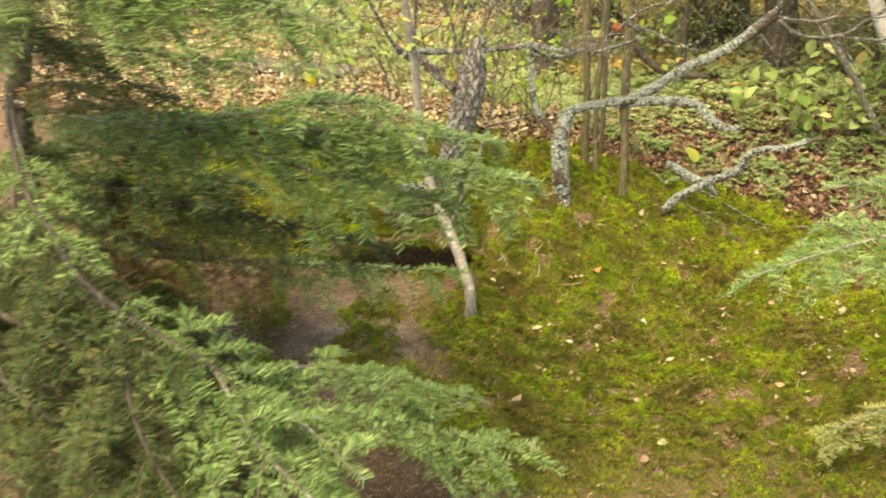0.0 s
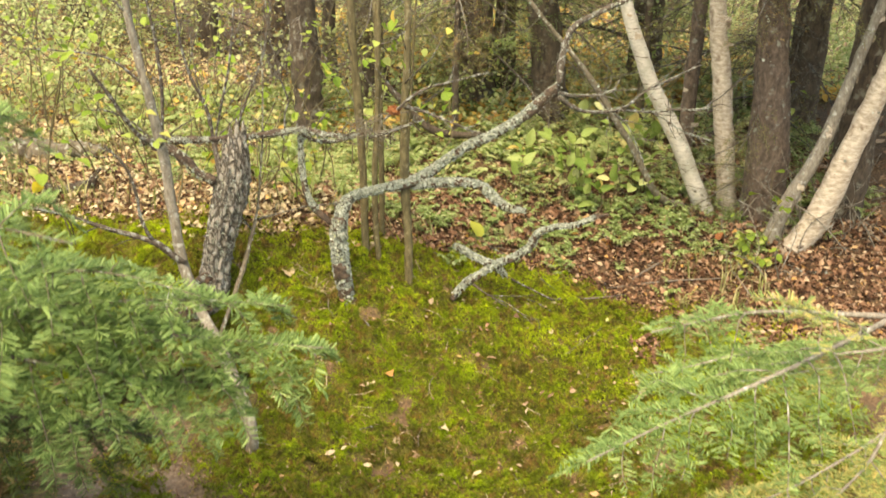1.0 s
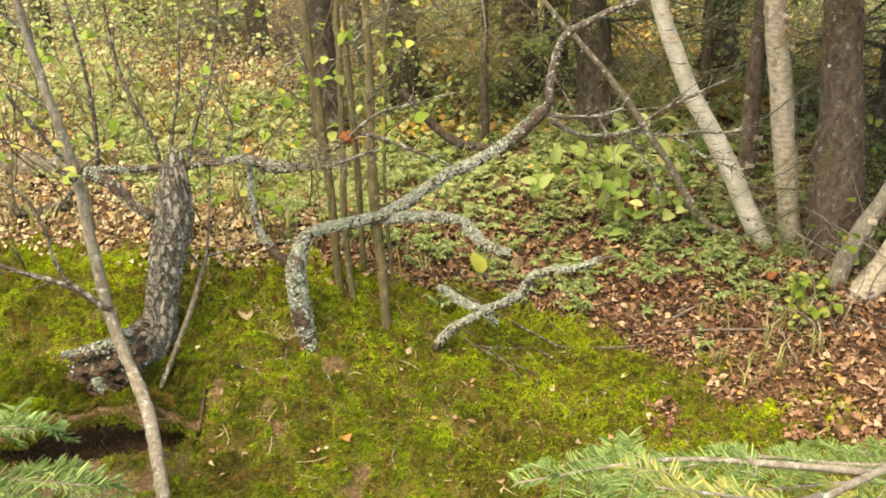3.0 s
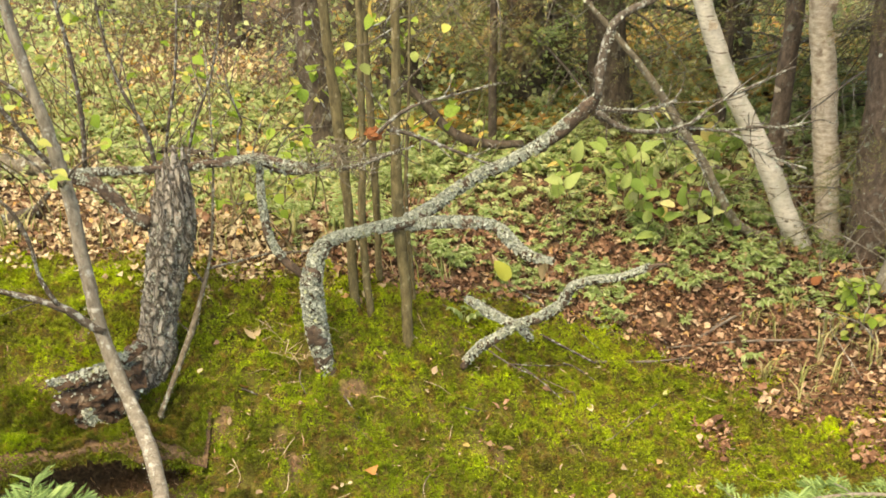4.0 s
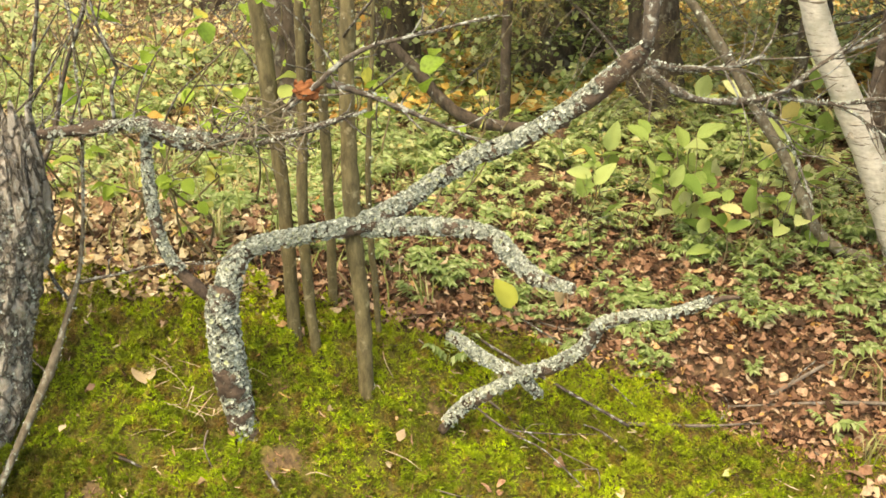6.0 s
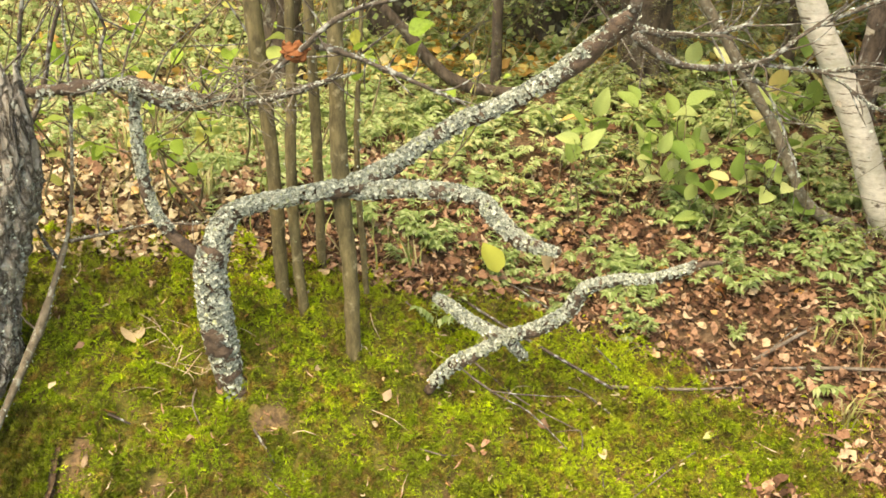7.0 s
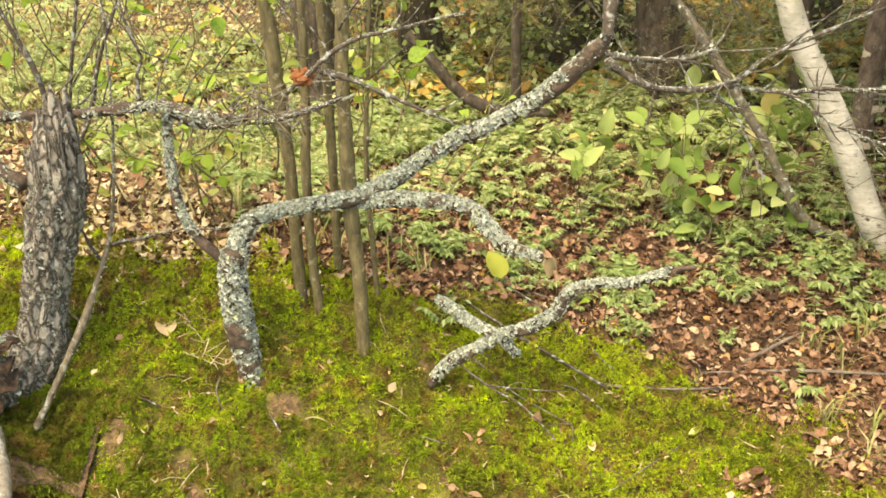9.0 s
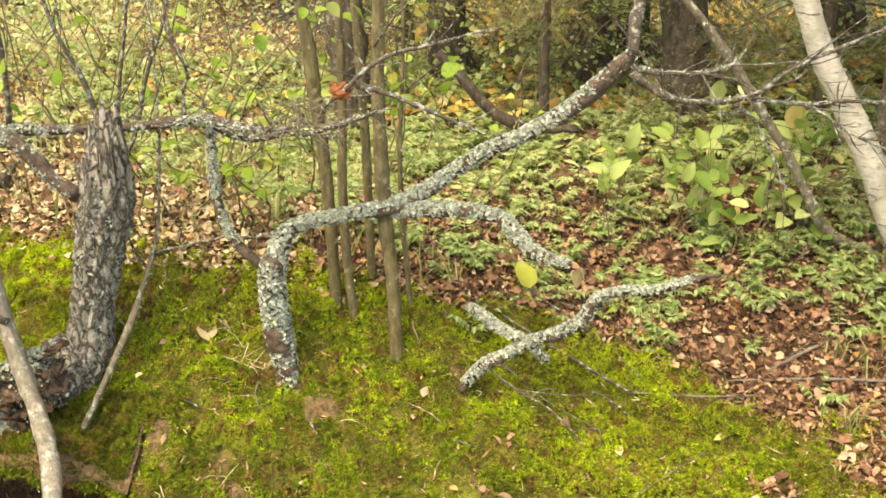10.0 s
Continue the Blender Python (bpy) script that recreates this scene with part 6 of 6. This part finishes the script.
    v, f = scatter(CRUMPLED[5] * (0.5, 1, 0.6), LEAF_F, on_ground(xy, np.where(moss_at(xy[:, 0], xy[:, 1]) > 0.4, 0.012 + cushions(xy[:, 0], xy[:, 1]), r.uniform(0.0, 0.01, m))), rot, r.uniform(0.008, 0.032, m))
    tagged(mesh_ob("soil_debris", v, f, LITTER, smooth=False), "brown needles, chips and shreds on bare soil", "debris", kind="stuff")


litter()


def fallen_leaves():
    r = np.random.default_rng(61)
    known = ((1.449, 2.282, 0.055), (-0.132, 2.164, 0.035), (0.766, 2.334, 0.04), (0.821, 2.406, 0.035), (0.717, 2.709, 0.04), (0.661, 2.684, 0.035), (0.276, 2.365, 0.03), (0.595, 2.093, 0.04),
             (0.503, 2.094, 0.03), (0.234, 2.0, 0.05), (1.433, 2.269, 0.05), (1.41, 2.199, 0.04), (0.208, 1.749, 0.07), (0.814, 1.377, 0.035), (0.378, 0.959, 0.04), (0.301, 0.87, 0.04), (-0.029, 0.823, 0.05),
             (-0.077, 1.131, 0.06), (0.364, 1.803, 0.05), (0.564, 1.872, 0.035))
    more = tuple((r.uniform(-0.3, 1.45), r.uniform(1.4, 2.55), 0.012 + 0.026 * r.uniform(0, 1) ** 2) for _ in range(210))
    more += tuple((r.uniform(-0.05, 1.2), r.uniform(0.9, 1.95), 0.022 + 0.03 * r.uniform(0, 1) ** 2) for _ in range(70))
    for k, (x, y, s) in enumerate(known + more):
        ob = tagged(new("fallen_leaf", DRY_LEAVES[(4, 0, 2, 6, 1, 7, 3)[k % 7]]), "fallen birch leaf lying on the moss", "leaf", "fallen leaves on the moss")
        ob.matrix_basis = Matrix.Translation((x, y, float(height(x, y)) + (0.028 if k < len(known) else 0.022))) @ Euler((r.normal(0.15, 0.3), r.normal(0, 0.3), r.uniform(0, 6.3))).to_matrix().to_4x4() @ Matrix.Scale(s, 4)
    ob = tagged(mesh_ob("fallen_leaf", OVAL_V * (1.3, 1, 1.6), OVAL_F, TAN_LEAF), "broad pale tan dead leaf lying on the moss", "leaf")
    ob.matrix_basis = Matrix.Translation((-0.12, 2.30, float(height(-0.12, 2.30)) + 0.03)) @ Euler((0.55, 0.1, 0.4)).to_matrix().to_4x4() @ Matrix.Scale(0.072, 4)
    # larger coloured leaves standing on the litter
    for x, y, s, lab in ((1.289, 2.72, 0.05, "orange leaf"), (1.274, 2.77, 0.045, "orange leaf"), (1.66, 2.8, 0.05, "yellow leaf"), (1.75, 2.68, 0.045, "orange leaf"), (0.9, 2.72, 0.04, "yellow leaf")):
        ob = tagged(mesh_ob("fallen_leaf", DISC_V, DISC_F, BRIGHT if "yellow" in lab else ORANGE), lab + " on brown leaf litter", "leaf", "bright fallen leaves")
        ob.matrix_basis = Matrix.Translation((x, y, float(height(x, y)) + 0.02)) @ Euler((r.normal(0.5, 0.3), 0.2, r.uniform(0, 6.3))).to_matrix().to_4x4() @ Matrix.Scale(s, 4)


fallen_leaves()


def ground_twigs():
    r = np.random.default_rng(71)
    spots = [((0.14, 2.174), (0.186, 2.125), 0.003), ((0.484, 2.199), (0.566, 2.218), 0.002), ((0.016, 2.232), (0.034, 2.165), 0.002), ((-0.145, 2.164), (-0.103, 2.152), 0.004), ((0.606, 2.425), (0.85, 2.33), 0.0022)]
    spots += [((x, y), (x + r.normal(0, 0.07), y + r.normal(0, 0.05)), r.uniform(0.001, 0.0025)) for x, y in zip(r.uniform(-0.3, 1.9, 40), r.uniform(1.5, 2.9, 40))]
    spots += [((x, y), (x + r.normal(0, 0.25), y + r.normal(0, 0.12)), r.uniform(0.002, 0.005)) for x, y in zip(r.uniform(0.9, 2.4, 22), r.uniform(2.3, 3.0, 22))]
    pale = len(spots)
    spots += [((x, y), (x + r.normal(0, 0.045), y + r.normal(0, 0.035)), r.uniform(0.0007, 0.0015)) for x, y in zip(r.uniform(-0.3, 1.4, 70), r.uniform(1.3, 2.5, 70))]
    spots += [((x, y), (x + r.normal(0, 0.05), y + r.normal(0, 0.03)), r.uniform(0.0006, 0.0012)) for x, y in zip(r.normal(-0.01, 0.07, 26), r.normal(2.3, 0.06, 26))]
    for k, ((x0, y0), (x1, y1), w) in enumerate(spots):
        mx, my = (x0 + x1) / 2 + r.normal(0, 0.012), (y0 + y1) / 2 + r.normal(0, 0.012)
        rows = [(x, y, float(height(x, y)) + 0.016 + q * 0.012, w * s) for x, y, q, s in ((x0, y0, 0.3, 1.0), (mx, my, 1, 0.9), (x1, y1, 0.4, 0.5))]
        v, f = tube(rows, 6, 0.02, 0.1, 0, k)
        tagged(mesh_ob("twig", v, f, DRY_STALK if k >= pale else WOOD if k % 3 else TWIG_BARK), "pale dry stalk lying on the moss" if k >= pale else "dry bare twig lying on the ground", "twig", "twigs on the ground")


ground_twigs()


def grass_tuft(x, y, blades, high, seed):
    r = np.random.default_rng(seed)
    g = float(height(x, y))
    vs = []
    for _ in range(blades):
        a, h = r.uniform(0, 6.3), high * r.uniform(0.5, 1.1)
        d, w = np.array((math.cos(a), math.sin(a), 0.0)), r.uniform(0.0015, 0.003)
        s = np.array((-d[1], d[0], 0)) * w
        b = np.array((x, y, g)) + r.normal(0, 0.012, 3) * (1, 1, 0)
        mid, top = b + d * h * 0.15 + (0, 0, h * 0.6), b + d * h * 0.6 + (0, 0, h * r.uniform(0.6, 0.95))
        vs.append((np.array([b - s, b + s, mid + s, mid - s, top]), [[0, 1, 2, 3], [3, 2, 4]]))
    v, f = join(*vs)
    tagged(mesh_ob("grass_tuft", v - (x, y, g), f, GRASS), "tuft of pale green and straw grass", "grass", "grass tufts").location = (x, y, g)


for k, (x, y, n, h) in enumerate(((1.558, 2.49, 10, 0.16), (1.65, 2.36, 12, 0.15), (1.58, 2.30, 10, 0.12), (1.62, 2.56, 8, 0.14), (-1.52, 2.86, 14, 0.16), (-0.99, 2.82, 12, 0.15), (-0.03, 2.7, 8, 0.16), (0.1, 2.75, 8, 0.14),
                                  (-0.3, 3.0, 10, 0.16), (1.0, 3.3, 8, 0.2), (1.35, 3.0, 6, 0.14), (1.48, 2.34, 14, 0.13), (1.55, 2.22, 14, 0.12), (1.72, 2.45, 14, 0.15), (1.66, 2.25, 12, 0.14), (1.8, 2.3, 14, 0.14), (1.5, 2.56, 9, 0.12), (1.42, 2.2, 8, 0.1), (-1.25, 2.95, 10, 0.14), (0.75, 3.1, 6, 0.16))):
    grass_tuft(x, y, n, h, 500 + k)


def clearing_grass():
    """Short straw and yellow-green blades all over the clearing."""
    r = np.random.default_rng(97)
    n = 5200
    xy = np.column_stack([r.uniform(-2.4, 0.5, n), 2.6 + 2.2 * r.uniform(0, 1, n)])
    xy = xy[(xy[:, 1] > np.interp(xy[:, 0], EDGE_X, EDGE_Y) + 0.03) & (waves(xy[:, 0], xy[:, 1], 7, 46) > r.normal(-0.1, 0.4, n))]
    m = len(xy)
    blade = np.array([(-0.02, 0, 0), (0.02, 0, 0), (0.018, 0.18, 0.5), (-0.018, 0.18, 0.5), (0, 0.55, 0.85)])
    v, f = scatter(blade, np.array([(0, 1, 2), (0, 2, 3), (3, 2, 4)]), on_ground(xy), turns(r.uniform(0, 6.3, m), r.normal(0, 0.25, m), r.normal(0, 0.2, m)), r.uniform(0.05, 0.15, m))
    tagged(mesh_ob("clearing_grass", v, f, GRASS), "short straw-coloured and yellow-green grass in the clearing", "grass", kind="stuff")


clearing_grass()


def dead_brush():
    """Dry grey twigs heaped at the foot of the birches."""
    r = np.random.default_rng(95)
    for k in range(7):
        x, y = 1.72 + r.uniform(0, 0.6), 2.45 + r.uniform(0, 0.45)
        g = float(height(x, y))
        t = thing("dead_brush", (x, y, g), "dry grey bare twigs at the foot of the birches", "brush", "dead brush")
        for q in range(9):
            d = np.array((r.normal(0, 0.6), r.normal(0, 0.4), abs(r.normal(0.6, 0.4))))
            n = r.uniform(0.15, 0.4)
            p = np.array((x + r.normal(0, 0.08), y + r.normal(0, 0.06), g))
            m1, e = p + d * n * 0.5 + r.normal(0, 0.03, 3), p + d * n + (0, 0, -0.06 * n)
            rows = [(*p, 0.0032), (*m1, 0.0024), (*e, 0.001)]
            limb(t, "twig", rows, STEM_BARK, 900 + 10 * k + q, 5, 0.04, 0.08)
            for v, f in offshoots(rows, 3, 0.09, 1000 + 10 * k + q):
                part("twiglet", v, f, STEM_BARK, t)


dead_brush()


def logs():
    for rows, lab, mat in (
        ([(-1.9, 3.45, 0.42, 0.045), (-1.5, 3.42, 0.43, 0.045), (-1.2, 3.36, 0.42, 0.04), (-0.95, 3.36, 0.41, 0.03)], "rotting grey log lying across the clearing", OLIVE_BARK),
        ([(-1.12, 2.9, 0.44, 0.012), (-1.08, 2.89, 0.40, 0.022), (-1.0, 2.9, 0.385, 0.02), (-0.93, 2.93, 0.40, 0.016), (-0.89, 2.99, 0.45, 0.008)], "curved dark broken branch lying on the litter", BROWN_BARK),
        ([(-0.95, 3.75, 0.38, 0.014), (-0.7, 3.6, 0.40, 0.013), (-0.5, 3.58, 0.385, 0.012), (-0.25, 3.5, 0.37, 0.008)], "dark fallen branch in the undergrowth", BROWN_BARK),
        ([(1.75, 2.45, 0.05, 0.006), (1.95, 2.40, 0.07, 0.008), (2.2, 2.33, 0.09, 0.007)], "dark fallen stick on the litter", TWIG_BARK),
    ):
        t = thing("log", rows[1][:3], lab, "log")
        limb(t, "log", rows, mat, len(lab), 16, 0.012, 0.24, 120, 0.005)


logs()


def yellow_leaf_plant():
    t = thing("seedling", (0.655, 2.70, float(height(0.655, 2.70))), "single large round yellow-green leaf on a thin stalk", "plant")
    g = t.location.z
    limb(t, "stalk", [(0.655, 2.70, g, 0.0016), (0.665, 2.695, g + 0.05, 0.0014), (0.655, 2.69, g + 0.085, 0.001)], HERB, 77, 5, 0.03, 0.0)
    ob = mesh_ob("leaf", DISC_V * (1.1, 1, 1), DISC_F, SEEDLING, t)
    ob.matrix_basis = Matrix.Translation((0.025, -0.03, 0.055)) @ Euler((0.9, 0.1, 0.7)).to_matrix().to_4x4() @ Matrix.Scale(0.085, 4)
    t = thing("seedling", (0.84, 2.76, float(height(0.84, 2.76))), "withered tan leaf hanging on a thin stalk", "plant")
    g = t.location.z
    limb(t, "stalk", [(0.84, 2.76, g, 0.0014), (0.835, 2.755, g + 0.08, 0.0012), (0.825, 2.75, g + 0.12, 0.001)], DRY_STALK, 78, 5, 0.03, 0.0)
    ob = mesh_ob("leaf", OVAL_V, OVAL_F, TAN_LEAF, t)
    ob.matrix_basis = Matrix.Translation((-0.015, -0.012, 0.12)) @ Euler((-1.2, 0.1, 0.3)).to_matrix().to_4x4() @ Matrix.Scale(0.07, 4)


yellow_leaf_plant()


def curled_leaf():
    t = thing("dried_leaf", (0.265, 2.22, 0.868), "curled rust-brown dead leaf caught in the twigs", "leaf")
    r = np.random.default_rng(81)
    n, m = 14, 9
    a, e = np.meshgrid(np.arange(n) * 2 * np.pi / n, np.linspace(-1.35, 1.2, m))
    rad = 0.0165 * (1 + r.normal(0, 0.17, a.shape) + 0.18 * np.sin(3 * a + 4 * e))
    v = np.stack([rad * np.cos(a) * np.cos(e) * 1.35, rad * np.sin(a) * np.cos(e), rad * np.sin(e) * 0.95], -1).reshape(-1, 3) + (0.265, 2.22, 0.866)
    f = [[i * n + j, i * n + (j + 1) % n, (i + 1) * n + (j + 1) % n, (i + 1) * n + j] for i in range(m - 1) for j in range(n)]
    part("curled_blade", v, f, ORANGE, t, smooth=False)
    for k, (x, z, s, q) in enumerate(((-0.02, -0.004, 0.03, 0.3), (0.012, -0.016, 0.026, 1.4), (0.03, 0.012, 0.024, 4.0))):
        ob = mesh_ob("fold", CRUMPLED[k + 1], LEAF_F, ORANGE if k < 2 else BROWN_BARK, t, smooth=False)
        ob.matrix_basis = Matrix.Translation((x, -0.004, z)) @ Euler((0.8, q, q)).to_matrix().to_4x4() @ Matrix.Scale(s, 4)
    tangle = []
    for k in range(75):
        p = np.array((0.19 + r.normal(0, 0.05), 2.24 + r.normal(0, 0.02), 0.79 + r.normal(0, 0.02)))
        d = r.normal(0, 1, 3) * (0.032, 0.02, 0.018)
        w = r.uniform(0.0008, 0.002)
        tangle.append(tube([(*(p - d), w), (*(p + r.normal(0, 0.014, 3)), w * 0.9), (*(p + d), w * 0.5)], 5, 0.03, 0.1, 0, k))
    v, f = join(*tangle)
    tagged(part("tangle", v, f, OLIVE_BARK, t, "tangle of fine dry straw-coloured twigs"), kind="stuff")


curled_leaf()


def far_woods():
    """Leaves of the woods behind, all the way round at a distance."""
    r = np.random.default_rng(91)
    n = 180000
    x, y = r.uniform(-4.5, 5, n), 3.9 + 5.5 * r.uniform(0, 1, n) ** 1.2
    z = height(x, y) + np.abs(r.normal(0, 0.28, n)) * np.where(y > 4.8, 1.7, 1.0) + 0.02
    clump = waves(x, y, 2.6, 21) + waves(x, z * 2, 3.1, 22)
    keep = clump > r.normal(0.1, 0.7, n)
    p = np.column_stack([x, y, z])[keep]
    m = len(p)
    v, f = scatter(np.array([(0, 0, 0), (-0.4, 0.45, 0.1), (0.4, 0.45, 0.1), (0, 1, 0)]), np.array([(0, 2, 1), (1, 2, 3)]), p, turns(r.uniform(0, 6.3, m), r.normal(0, 0.7, m), r.normal(0, 0.7, m)), r.uniform(0.014, 0.038, m))
    tagged(mesh_ob("undergrowth", v, f, FAR), "yellow-green and orange autumn undergrowth deep in the wood", "undergrowth", kind="stuff")
    k = 0
    while k < 26:
        a, b = r.uniform(-6, 7), r.uniform(5.2, 10)
        if abs(a - 0.5) < 0.4:
            continue
        g = float(height(a, b))
        w = r.uniform(0.03, 0.09)
        t = thing("tree", (a, b, g), "slim trunk deep in the wood", "tree", "distant trunks")
        limb(t, "trunk", [(a, b, g - 0.1, w * 1.2), (a + r.normal(0, 0.05), b, g + 1.2, w), (a + r.normal(0, 0.15), b, g + 4, w * 0.6)], (BROWN_BARK, SPRUCE_BARK, STEM_BARK)[k % 3], 600 + k, 9, 0.15, 0.05)
        k += 1


far_woods()
